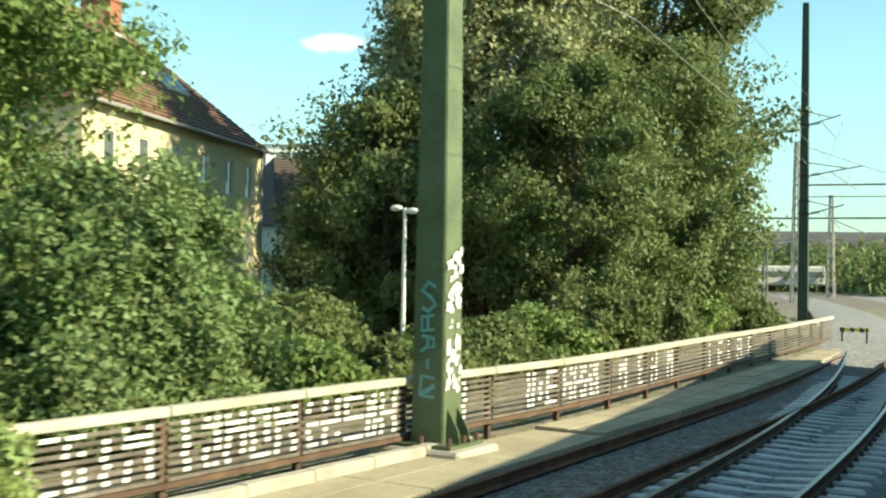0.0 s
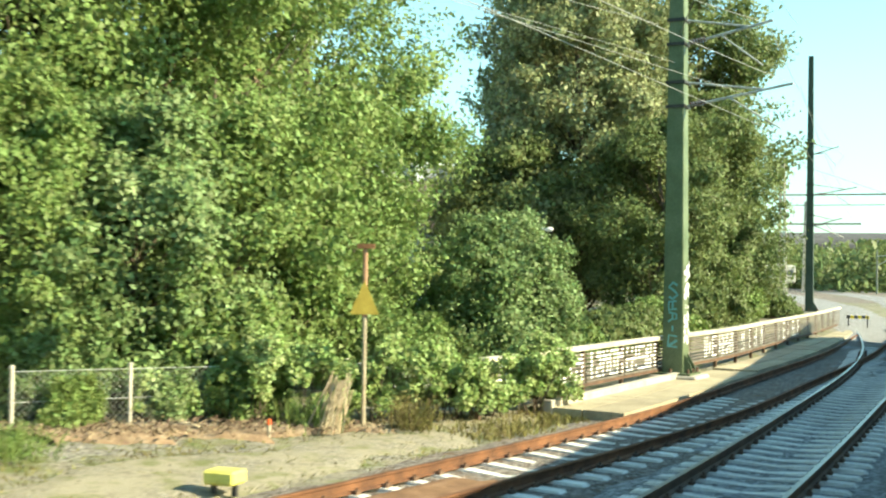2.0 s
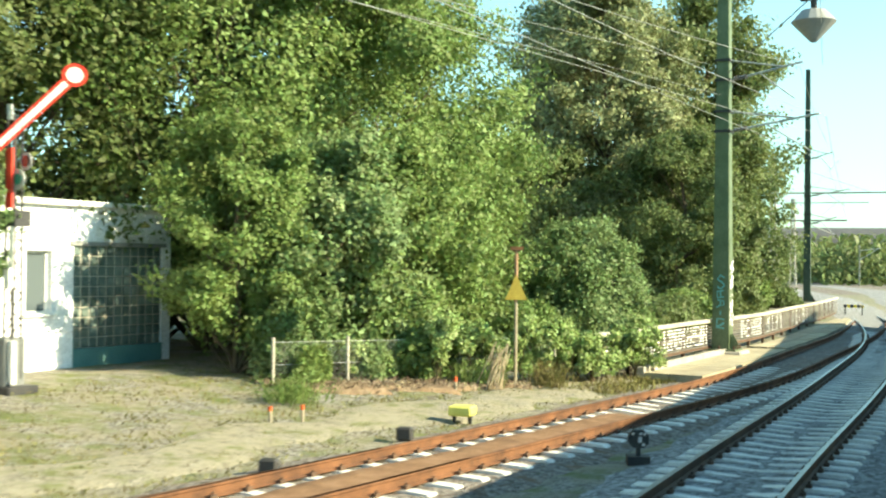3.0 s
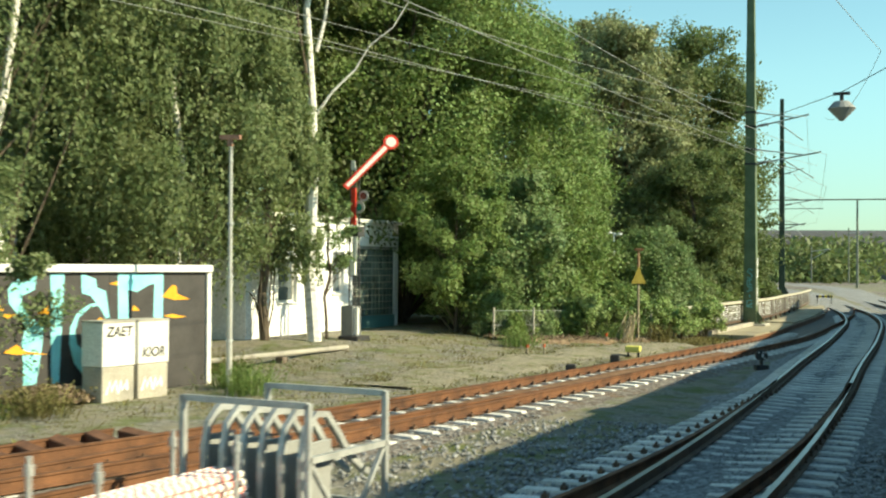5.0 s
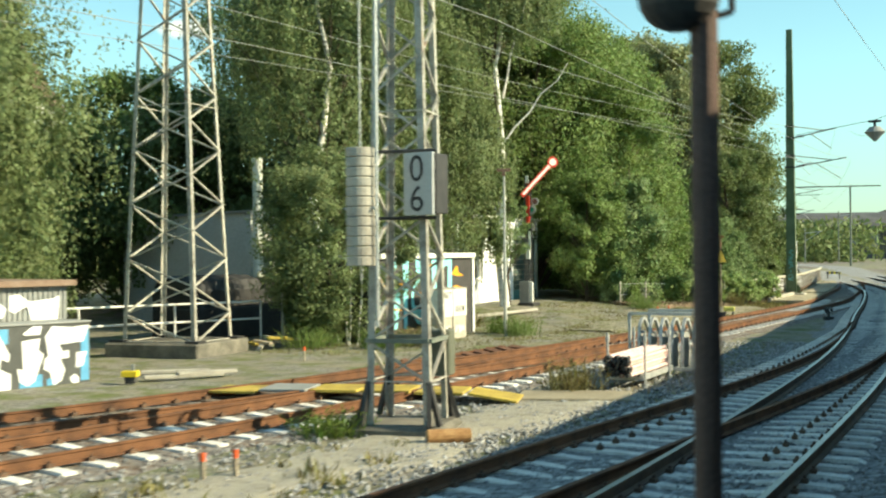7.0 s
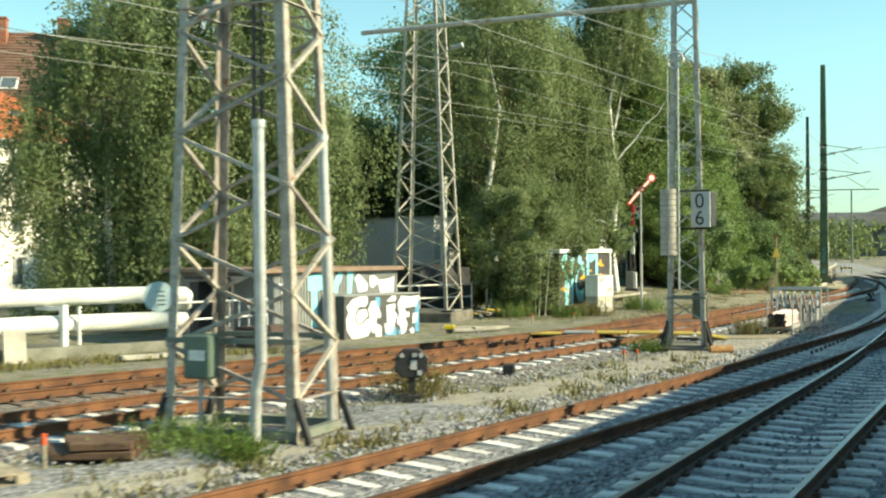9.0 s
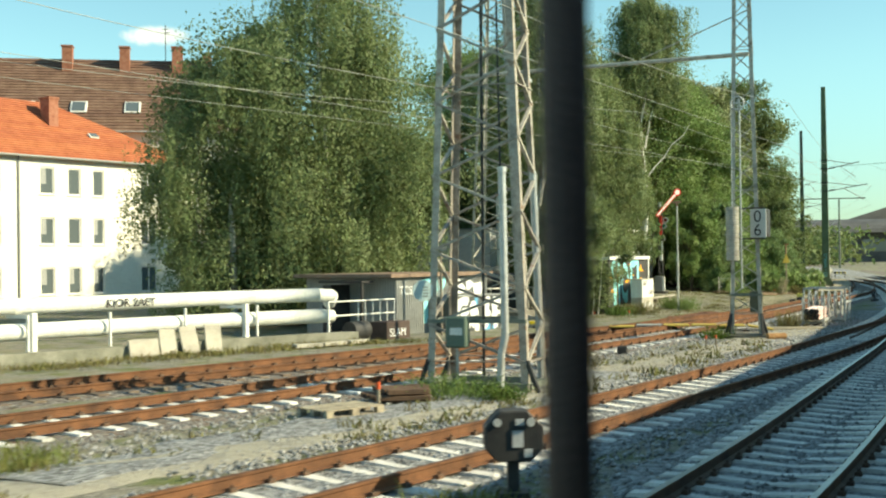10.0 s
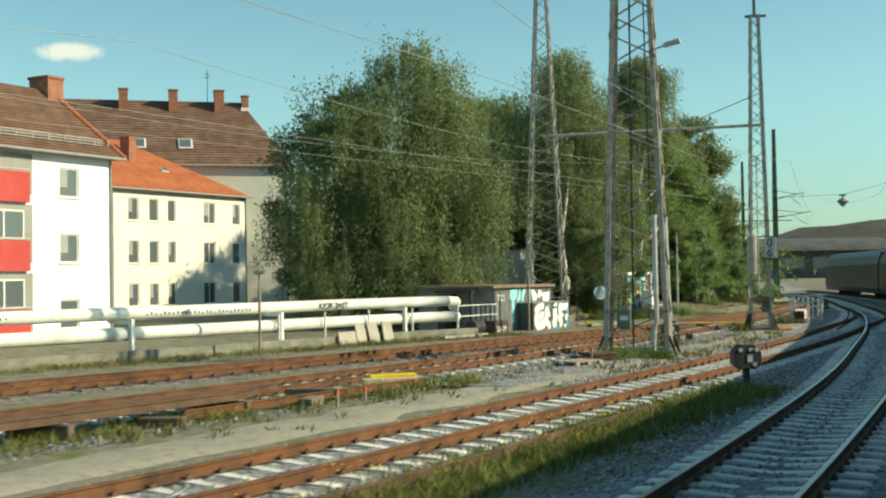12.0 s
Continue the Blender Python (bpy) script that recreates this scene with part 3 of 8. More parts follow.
def track(name, f, y0, y1, label, rail_mats, sleeper, spacing=0.6, part_range=None, sl0=None, sl1=None, long_range=None):
    """Two swept rails on sleepers with clips; sleepers within part_range are pieces of their own, the rest one mesh."""
    ob = thing(name, label, "railway track", (0, 0, 0), 0, "", "structure")
    path = line(f, y0, y1, 1.5)
    for s in (-0.753, 0.753):
        part("rail", sweep(bmesh.new(), path, RAIL, 0.0, s, RAILMATS), rail_mats, ob)
    rest_v, rest_f, clip = [], [], bmesh.new()
    q, count = (sl0 if sl0 is not None else y0), 0
    rng = random.Random(len(name) * 7 + 3)
    base = np.array([v.co[:] for v in sleeper.vertices])
    polys = [list(p.vertices) for p in sleeper.polygons]
    off = 0
    while q < (sl1 if sl1 is not None else y1):
        x, a = f(q), math.atan2(f(q + 0.5) - f(q - 0.5), 1.0)
        jit = rng.uniform(-0.02, 0.02)
        m = pose(x, q + jit, rng.uniform(-0.006, 0.004), 0, 0, -math.degrees(a) + rng.uniform(-0.6, 0.6))
        if long_range and long_range[0] < q < long_range[1]:
            k = (long_range[1] - q) / (long_range[1] - long_range[0])
            m = m @ Matrix.Translation((-0.85 * k if long_range[2] < 0 else 0.85 * k, 0, 0)) @ Matrix.Diagonal((1 + 0.65 * k, 1, 1, 1))
        if part_range and part_range[0] <= q <= part_range[1] and count < 300:
            s = new("sleeper", sleeper)
            s.parent = ob
            s.matrix_basis = m
            count += 1
        else:
            w = base @ np.array(m.to_3x3()).T + np.array(m.translation)
            rest_v.extend(map(tuple, w))
            rest_f.extend([[i + off for i in p] for p in polys])
            off += len(base)
        if -95 < q < 30:
            for sx in (-0.753, 0.753):
                for dx in (-0.11, 0.11):
                    c = m @ Vector((sx + dx, 0, 0.045))
                    obox(clip, c, (0.07, 0.10, 0.05), (0, 0, -math.degrees(a)))
                    obox(clip, c + Vector((0, 0, 0.035)), (0.03, 0.03, 0.05), (0, 0, 30))
        q += spacing
    if rest_v:
        me = bpy.data.meshes.new("sleepers")
        me.from_pydata(rest_v, [], rest_f)
        me.materials.append(sleeper.materials[0])
        o = new("sleepers", me)
        o.parent = ob
        tagged(o, kind="stuff")
    o = part("rail_clips", clip, RUSTDARK, ob)
    tagged(o, kind="stuff")
    return ob


def strip(name, f, left, right, y0, y1, material, z, label, kind="structure", step=1.0, ragged=0.12, seed=1, crown=0.0, cols=7):
    """A strip of ground along a line, with ragged edges and slight relief."""
    rng = np.random.default_rng(seed)
    ys = np.arange(y0, y1 + 1e-6, step)
    us = np.linspace(0, 1, cols)
    v = []
    for q in ys:
        l0, r0 = f(q) + left + rng.normal() * ragged, f(q) + right + rng.normal() * ragged
        for u in us:
            edge = min(u, 1 - u) * 2
            v.append((l0 + (r0 - l0) * u, q, z + ground_z(l0 + (r0 - l0) * u, q) + crown * min(edge * 3, 1) + (rng.normal() * 0.008 if 0 < u < 1 else -0.10)))
    n = len(us)
    fc = [(i * n + j, i * n + j + 1, (i + 1) * n + j + 1, (i + 1) * n + j) for i in range(len(ys) - 1) for j in range(n - 1)]
    ob = new(name, quick_mesh(name, np.array(v), np.array(fc), material))
    for p in ob.data.polygons:
        p.use_smooth = True
    return tagged(ob, label, "ground", "", kind)


# the ground reaches the horizon; it is finer near the tracks
gv, gf = [], []
gx = np.concatenate([[-3000, -900, -300, -140, -80, -60], np.arange(-50, -20, 2.0), np.arange(-20, -6, 0.7), np.arange(-6, 15, 2.0), [18, 25, 60, 300, 900, 3000]])
gy = np.concatenate([[-3000, -900, -300, -170], np.arange(-130, -14, 2.0), np.arange(-14, 4, 0.8), np.arange(4, 80, 2.0), [90, 110, 150, 220, 400, 900, 3000]])
grng = np.random.default_rng(4)
for q in gy:
    for p in gx:
        gv.append((p, q, ground_z(p, q) - 0.06 + (grng.normal() * 0.012 if abs(p) < 50 and abs(q) < 120 else 0)))
ng = len(gx)
gf = [(i * ng + j, i * ng + j + 1, (i + 1) * ng + j + 1, (i + 1) * ng + j) for i in range(len(gy) - 1) for j in range(ng - 1)]
ground = new("ground", quick_mesh("ground", np.array(gv), np.array(gf), GROUND))
tagged(ground, "trodden sandy earth with gravel and thin weeds", "ground", "", "structure")

strip("ballast_bed_main", main_x, -2.3, 2.6, -125, 140, BALLAST, -0.045, "grey stone ballast under the near tracks", seed=2, crown=0.02)
strip("ballast_bed_train", cam_at, -1.0, 4.6, -125, 140, BALLAST, -0.049, "grey stone ballast under the train", seed=3, crown=0.02)
strip("ballast_bed_second", west_x, -2.0, 2.0, -125, -12, BALLAST, -0.035, "grey ballast under the second track", seed=4, crown=0.02)
strip("ballast_bed_siding", siding_x, -2.4, 2.2, -125, 36, RUSTBALLAST, -0.040, "rust-stained ballast under the siding", seed=5, crown=0.02)
strip("ballast_bed_yard", yard_x, -2.0, 2.0, -125, -10, RUSTBALLAST, -0.030, "rust-stained ballast under the yard track", seed=6, crown=0.02)


strip("ballast_field", main_x, -22, 40, 62, 215, RUSTBALLAST, -0.052, "dark rusty ballast of the far station tracks", seed=12, step=3.0, ragged=0.6)


def path_x(y):
    return (west_x(y) + siding_x(y)) / 2


strip("sandy_path", lambda y: west_x(y) - 2.95, -0.95, 0.85, -125, -33, SANDPATH, -0.004, "pale sandy walkway between two tracks", seed=7, ragged=0.16)
strip("sandy_patch", lambda y: -4.6, -0.9, 0.9, -40, -31, SANDPATH, -0.018, "pale sandy ground beside the lattice mast", seed=8, ragged=0.25)
strip("gravel_patch", lambda y: west_x(y) - 2.95, -1.6, 0.55, -64, -48.5, BALLAST, 0.004, "grey gravel spread between the tracks", seed=9, ragged=0.4)
strip("sandy_verge", siding_x, -4.4, -2.2, -15, 7, VERGE, -0.015, "pale sandy ground beside the siding", seed=10, ragged=0.35)

strip("rusty_infill", siding_x, -0.66, 0.66, -19, -1, mat("rusty_fines", [(0.15, 0.085, 0.05), (0.22, 0.125, 0.07), (0.28, 0.17, 0.105)], 2.5, 0.95, bump=0.5, fine=35), 0.012, "rust-orange fines filling the siding between its rails", seed=13, ragged=0.03)
track("main_track", main_x, -125, 140, "through track of dark steel rails on grey concrete sleepers", [RUSTDARK, RAILTOP], SLEEP, 0.6, (-95, 30), long_range=(-38, -12, -1))
track("second_track", west_x, -125, -10, "rust-orange rails on pale concrete sleepers", [RUST, RUST], SLEEP, 0.6, (-95, -38), sl1=-38)
track("siding_track", siding_x, -125, 40, "rust-orange siding rails on pale concrete sleepers", [RUST, RUST], SLEEP, 0.62, (-90, 11), sl1=12)
track("yard_track", yard_x, -125, -8, "rusty yard track on weathered timber sleepers", [RUST, RUST], TIMBER, 0.65, (-75, -33), sl1=-33)

# the train stands along its own track: it shades the near rails
tr = thing("train", "dark passenger train whose long shadow falls on the near tracks", "train")
for n0, (ya, yb) in enumerate(((-118, -92.6), (-92, -66.6), (-66, -40.6), (-40, -14.6), (-14, 11.4), (12, 37.4))):
    bmc = bmesh.new()
    pth = [Vector((cam_at(q), q, 0)) for q in np.linspace(ya, yb, 7)]
    prof = [(0.22, 0.55), (0.12, 0.95), (0.12, 2.95), (0.30, 3.65), (0.75, 4.05), (1.5, 4.18), (2.3, 4.05), (2.78, 3.65), (2.95, 2.95), (2.95, 0.95), (2.85, 0.55)]
    sweep(bmc, pth, prof[::-1])
    part("carriage", bmc, TRAINPAINT, tr)
    for q in (ya + 3.2, ya + 5.6, yb - 5.6, yb - 3.2):
        part("bogie_wheel", B(((cam_at(q) + 0.75, q, 0.62), (cam_at(q) + 2.3, q, 0.62), 0.44, 16)), DARKIRON, tr)
for q in (-92.3, -66.3, -40.3, -14.3, 11.7):
    part("gangway", box(bmesh.new(), (cam_at(q) + 0.3, q - 0.45, 0.8), (cam_at(q) + 2.75, q + 0.45, 3.95), 0.05), TRAINPAINT, tr)
track("train_track", lambda y: cam_at(y) + 1.53, -125, 140, "track under the train with dark rails", [RUSTDARK, RAILTOP], SLEEP, 0.6)


# ---------------------------------------------------------------- flat painted shapes
def ribbon(bm, pts, widths, m, closed=False):
    """A flat brush stroke through 2D points (u, v) laid into the plane of m (u along x, v along z), facing -y of m."""
    p = [Vector((a, 0, b)) for a, b in pts]
    n = len(p)
    ws = widths if isinstance(widths, (list, tuple)) else [widths] * n
    rows = []
    for i in range(n):
        d = (p[min(i + 1, n - 1)] - p[max(i - 1, 0)]).normalized()
        s = Vector((-d.z, 0, d.x)) * ws[i] / 2
        rows.append((bm.verts.new(m @ (p[i] + s)), bm.verts.new(m @ (p[i] - s))))
    for a, b in zip(rows, rows[1:]):
        bm.faces.new((a[0], a[1], b[1], b[0]))
    return bm


def patch(bm, pts, m):
    bm.faces.new([bm.verts.new(m @ Vector((a, 0, b))) for a, b in pts])
    return bm


def words(name, text, size, m, material, parent, shear=0.0, thick=0.0):
    """Lettering in the built-in font, in the plane of m (u along x, v along z)."""
    cu = bpy.data.curves.new(name, "FONT")
    cu.body, cu.size, cu.extrude, cu.shear = text, size, 0.001, shear
    cu.offset = thick
    cu.materials.append(material)
    ob = new(name, cu)
    ob.parent = parent
    ob.matrix_basis = m @ pose(0, 0, 0, 90, 0, 0)
    return ob


def wall_frame(a, b):
    """Plane frame with u from a to b along the ground, v up; faces to the right of the way from a to b turned by -90."""
    a, b = Vector((*a, 0)), Vector((*b, 0))
    return Matrix.Translation(a) @ Matrix.Rotation(math.atan2(b.y - a.y, b.x - a.x), 4, "Z"), (b - a).length


# ---------------------------------------------------------------- pavement and fence
FENCE = [(-9.72, 3.5), (-9.86, 8), (-10.06, 11.5), (-10.2, 15.0), (-10.32, 19), (-11.15, 26), (-12.2, 35), (-12.95, 40.5), (-14.1, 48)]
_, fence_x = smooth_path(FENCE, 1.0)
pav = thing("pavement", "sandy concrete walkway slabs beside the railing fence", "pavement", (0, 0, 0), 0, "", "structure")
rngp = random.Random(5)
q = 6.0
while q < 46:
    L = 2.0 if q > 16.5 else 2.75
    up = 0.045 if q > 16.5 else 0.0
    l0, l1 = fence_x(q) + 0.35, fence_x(q + L) + 0.35
    r0, r1 = siding_x(q) - 1.0, siding_x(q + L) - 1.0
    if q > 25:
        r0, r1 = min(fence_x(q) + 2.3, siding_x(q) - 1.0), min(fence_x(q + L) + 2.3, siding_x(q + L) - 1.0)
    bm = bmesh.new()
    g = 0.015
    for k in range(2):
        a0, b0 = l0 + (r0 - l0) * k / 2 + g, l0 + (r0 - l0) * (k + 1) / 2 - g
        a1, b1 = l1 + (r1 - l1) * k / 2 + g, l1 + (r1 - l1) * (k + 1) / 2 - g
        z = 0.155 + up + rngp.uniform(-0.008, 0.008)
        bm = bmesh.new()
        vs = [bm.verts.new(c) for c in ((a0, q + g, z), (b0, q + g, z), (b1, q + L - g, z), (a1, q + L - g, z))]
        lo = [bm.verts.new(v.co - Vector((0, 0, 0.3 + up))) for v in vs]
        bm.faces.new(vs)
        for i in range(4):
            bm.faces.new((vs[i], lo[i], lo[(i + 1) % 4], vs[(i + 1) % 4]))
        bmesh.ops.recalc_face_normals(bm, faces=bm.faces)
        part("slab", bm, PAVING, pav)
    q += L
kerb = bmesh.new()
for q in np.arange(6.0, 14.0, 1.25):
    obox(kerb, (fence_x(q + 0.6) + 0.5, q + 0.6, 0.15), (0.20, 1.22, 0.30), (0, 0, 2), 0.02)
solid("kerb", kerb, CONCRETE, "worn sandy kerb stones along the fence foot", "kerb", "structure")

fence = thing("fence", "brown slatted railing with pale top rail and white spray marks", "fence")
PANEL = 2.4
slat_mesh = mesh_of("slat", box(bmesh.new(), (-PANEL / 2 + 0.03, -0.022, -0.025), (PANEL / 2 - 0.03, 0.022, 0.025), 0.012), mat("slat_brown", [(0.085, 0.075, 0.062), (0.14, 0.125, 0.105), (0.21, 0.19, 0.165)], 2.5, 0.6, bump=0.1, fine=30, rand=0.15))
cap_mesh = mesh_of("top_rail", box(bmesh.new(), (-PANEL / 2 + 0.01, -0.09, -0.055), (PANEL / 2 - 0.01, 0.09, 0.055), 0.015), mat("cap_cream", [(0.36, 0.335, 0.255), (0.47, 0.44, 0.35), (0.55, 0.52, 0.43)], 1.5, 0.75, bump=0.15, fine=30, rand=0.06))
post_mesh = mesh_of("post", box(bmesh.new(), (-0.045, -0.045, -0.3), (0.045, 0.045, 0.84), 0.006), RUSTDARK)
rngf = random.Random(8)
spray = bmesh.new()
q, npan = 4.2, 0
while q < 47:
    x0, x1 = fence_x(q), fence_x(q + PANEL)
    a = math.degrees(math.atan2(PANEL, x1 - x0))
    cx, cy = (x0 + x1) / 2, q + PANEL / 2
    base = 0.265
    mm = pose(cx, cy, base, 0, 0, a)
    for k in range(8):
        s = new("slat", slat_mesh)
        s.parent = fence
        s.matrix_basis = mm @ pose(0, 0, 0.12 + k * 0.088, rngf.uniform(-1, 1), rngf.uniform(-0.15, 0.15), 0)
    c = new("top_rail", cap_mesh)
    c.parent = fence
    c.matrix_basis = mm @ pose(0, 0, 0.88)
    po = new("post", post_mesh)
    po.parent = fence
    po.matrix_basis = pose(x0 - 0.07, q, base, 0, 0, a)
    # spray marks: letter-like strokes that skip the gaps between the slats
    if q < 31:
        u = -PANEL / 2 + 0.1
        dens = 0.97 if q < 13 else 0.7 if q < 19 else 0.3
        while u < PANEL / 2 - 0.3:
            if rngf.random() < dens:
                w = rngf.uniform(0.2, 0.42)
                style = rngf.choice("HOILEM")
                for k in range(1, 8):
                    z = 0.12 + k * 0.088
                    segs = []
                    if style in "HOLEM":
                        segs.append((0, 0.07))
                    if style in "HOM":
                        segs.append((w - 0.08, w))
                    if style == "I":
                        segs.append((w / 2 - 0.04, w / 2 + 0.05))
                    if (style in "OE" and k in (1, 7)) or (style in "HE" and k == 4) or (style == "L" and k == 1) or (style == "M" and k in (5, 6)):
                        segs.append((0.02, w))
                    for s0, s1 in segs:
                        if rngf.random() < 0.86:
                            d = rngf.uniform(-0.03, 0.03)
                            obox(spray, mm @ Vector((u + (s0 + s1) / 2 + d, -0.0235, z + 0.002)), (s1 - s0 + 0.02, 0.004, 0.046), (0, 0, a))
                u += w + 0.1
            else:
                u += 0.35
    q += PANEL
    npan += 1
tagged(part("sprayed_lettering", spray, WHITESPRAY, fence, "white sprayed letters"), kind="stuff")
part("bottom_beam", sweep(bmesh.new(), [Vector((fence_x(v), v, 0)) for v in np.arange(4.2, 47, 1.2)], [(-0.05, 0.30), (0.05, 0.30), (0.05, 0.36), (-0.05, 0.36)]), RUSTDARK, fence)


# ---------------------------------------------------------------- catenary masts
def box_mast(x, y, h, w0, w1, material, label, turn=0, plinth=True, arms=()):
    ob = thing("catenary_mast", label, "catenary mast", (x, y, 0), turn, "catenary masts")
    bm = bmesh.new()
    bmesh.ops.create_cone(bm, cap_ends=True, segments=4, radius1=w0 * 0.7071, radius2=w1 * 0.7071, depth=h, matrix=Matrix.Translation((0, 0, h / 2 + 0.12)) @ Matrix.Rotation(radians(45), 4, "Z"))
    es = [e for e in bm.edges if abs(e.verts[0].co.z - e.verts[1].co.z) > 1]
    bmesh.ops.bevel(bm, geom=es, offset=0.018, segments=2, affect="EDGES")
    part("shaft", bm, material, ob)
    for z in (3.6, 5.2, 6.6, 9.2, 11.6):
        w = w0 + (w1 - w0) * z / h + 0.012
        part("weld_band", BX(((-w / 2, -w / 2, z - 0.02), (w / 2, w / 2, z + 0.02))), material, ob)
    if plinth:
        bm = bmesh.new()
        box(bm, (-0.75, -0.62, -0.2), (0.72, 0.6, 0.08), 0.04)
        part("plinth", bm, CONCRETE, ob)
        part("base_plate", BX(((-0.52, -0.48, 0.08), (0.52, 0.48, 0.13))), material, ob)
        for sx in (-0.14, 0.14):
            bm = bmesh.new()
            vs = [bm.verts.new(v) for v in ((w0 / 2, sx - 0.012, 0.13), (w0 / 2 + 0.22, sx - 0.012, 0.13), (w0 / 2 + 0.18, sx - 0.012, 0.32), (w0 / 2, sx - 0.012, 0.62))]
            f = bm.faces.new(vs)
            r = bmesh.ops.extrude_face_region(bm, geom=[f])
            bmesh.ops.translate(bm, verts=[g for g in r["geom"] if isinstance(g, bmesh.types.BMVert)], vec=(0, 0.024, 0))
            bmesh.ops.recalc_face_normals(bm, faces=bm.faces)
            part("gusset", bm, material, ob)
        for bx, by in ((-0.45, -0.4), (0, -0.42), (0.45, -0.4), (-0.45, 0.4), (0.45, 0.4), (0.46, 0)):
            part("bolt", B(((bx, by, 0.1), (bx, by, 0.24), 0.035, 6)), RUSTDARK, ob)
    for z, reach in arms:
        w = w0 + (w1 - w0) * z / h
        for zc in (z - 0.12, z + 0.5):
            part("collar", BX(((-w / 2 - 0.04, -w / 2 - 0.04, zc), (w / 2 + 0.04, w / 2 + 0.04, zc + 0.08))), DARKIRON, ob)
        part("cantilever", B(((w / 2, 0, z - 0.08), (reach, 0, z + 0.35), 0.035), ((w / 2, 0, z + 0.54), (reach * 0.75, 0, z + 0.25), 0.028), ((reach * 0.45, 0, z + 0.1), (reach * 0.9, 0, z - 0.75), 0.022)), GALV, ob)
        bm = bmesh.new()
        for k in range(6):
            d = w / 2 + 0.12 + k * 0.07
            bar(bm, (d, 0, z - 0.08 + d * 0.12), (d + 0.03, 0, z - 0.07 + d * 0.12), 0.075, 10)
        part("insulator", bm, mat("insulator_brown%d" % int(z * 10), [(0.10, 0.05, 0.03), (0.16, 0.08, 0.05)], 3, 0.25), ob)
    return ob


big = box_mast(-9.80, 14.05, 14.3, 0.54, 0.30, MASTGREEN, "tall green steel mast with teal spray writing, bolted on concrete", 4, True, ((7.0, 2.9), (8.6, 2.4)))
big.location.z = 0.16
# spray on the mast
mf = Matrix.Translation((0, -0.276, 0))
for pts, w in (([(0.12, 2.35), (0.0, 2.42), (-0.1, 2.3), (0.05, 2.2), (0.12, 2.1), (0.0, 2.0), (-0.1, 2.06)], 0.035), ([(0.1, 1.95), (-0.1, 1.92), (-0.1, 1.72), (0.1, 1.75)], 0.03), ([(0.0, 1.93), (0.0, 1.75)], 0.03),
               ([(-0.1, 1.66), (0.1, 1.62), (0.1, 1.5), (0.0, 1.48), (0.0, 1.62)], 0.03), ([(0.0, 1.5), (-0.12, 1.42)], 0.03), ([(0.0, 1.32), (0.0, 1.18)], 0.03), ([(-0.12, 0.8), (0.12, 0.95)], 0.04), ([(0.12, 1.05), (-0.1, 1.08), (-0.12, 0.8), (0.12, 0.78)], 0.03)):
    part("spray_letter", ribbon(bmesh.new(), pts, w * 1.7, mf), TEALSPRAY, big, "teal sprayed letter")
mf2 = Matrix.Translation((0.274, 0, 0)) @ Matrix.Rotation(radians(90), 4, "Z")
rngs = random.Random(3)
for z0, z1, n in ((1.95, 2.8, 44), (0.8, 1.6, 36), (1.7, 1.85, 3)):
    for k in range(n):
        u, v = rngs.uniform(-0.2, 0.2), rngs.uniform(z0, z1)
        w, hgt = rngs.uniform(0.03, 0.12), rngs.uniform(0.04, 0.16)
        bm = patch(bmesh.new(), [(u - w / 2, v), (u + w / 2, v + 0.02), (u + w / 2 * rngs.uniform(0.4, 1), v + hgt), (u - w / 2 * rngs.uniform(0.4, 1), v + hgt * 0.9)], mf2 @ Matrix.Translation((0, -0.002 - 0.0003 * k, 0)))
        part("paint_blotch", bm, WHITESPRAY, big, "blotch of white spray paint")

box_mast(-17.75, 55.5, 15.0, 0.46, 0.28, MASTDARK, "tall dark green steel mast beside the curving tracks", 10, True, ((7.0, 2.6), (9.4, 1.6), (5.2, 1.8)))


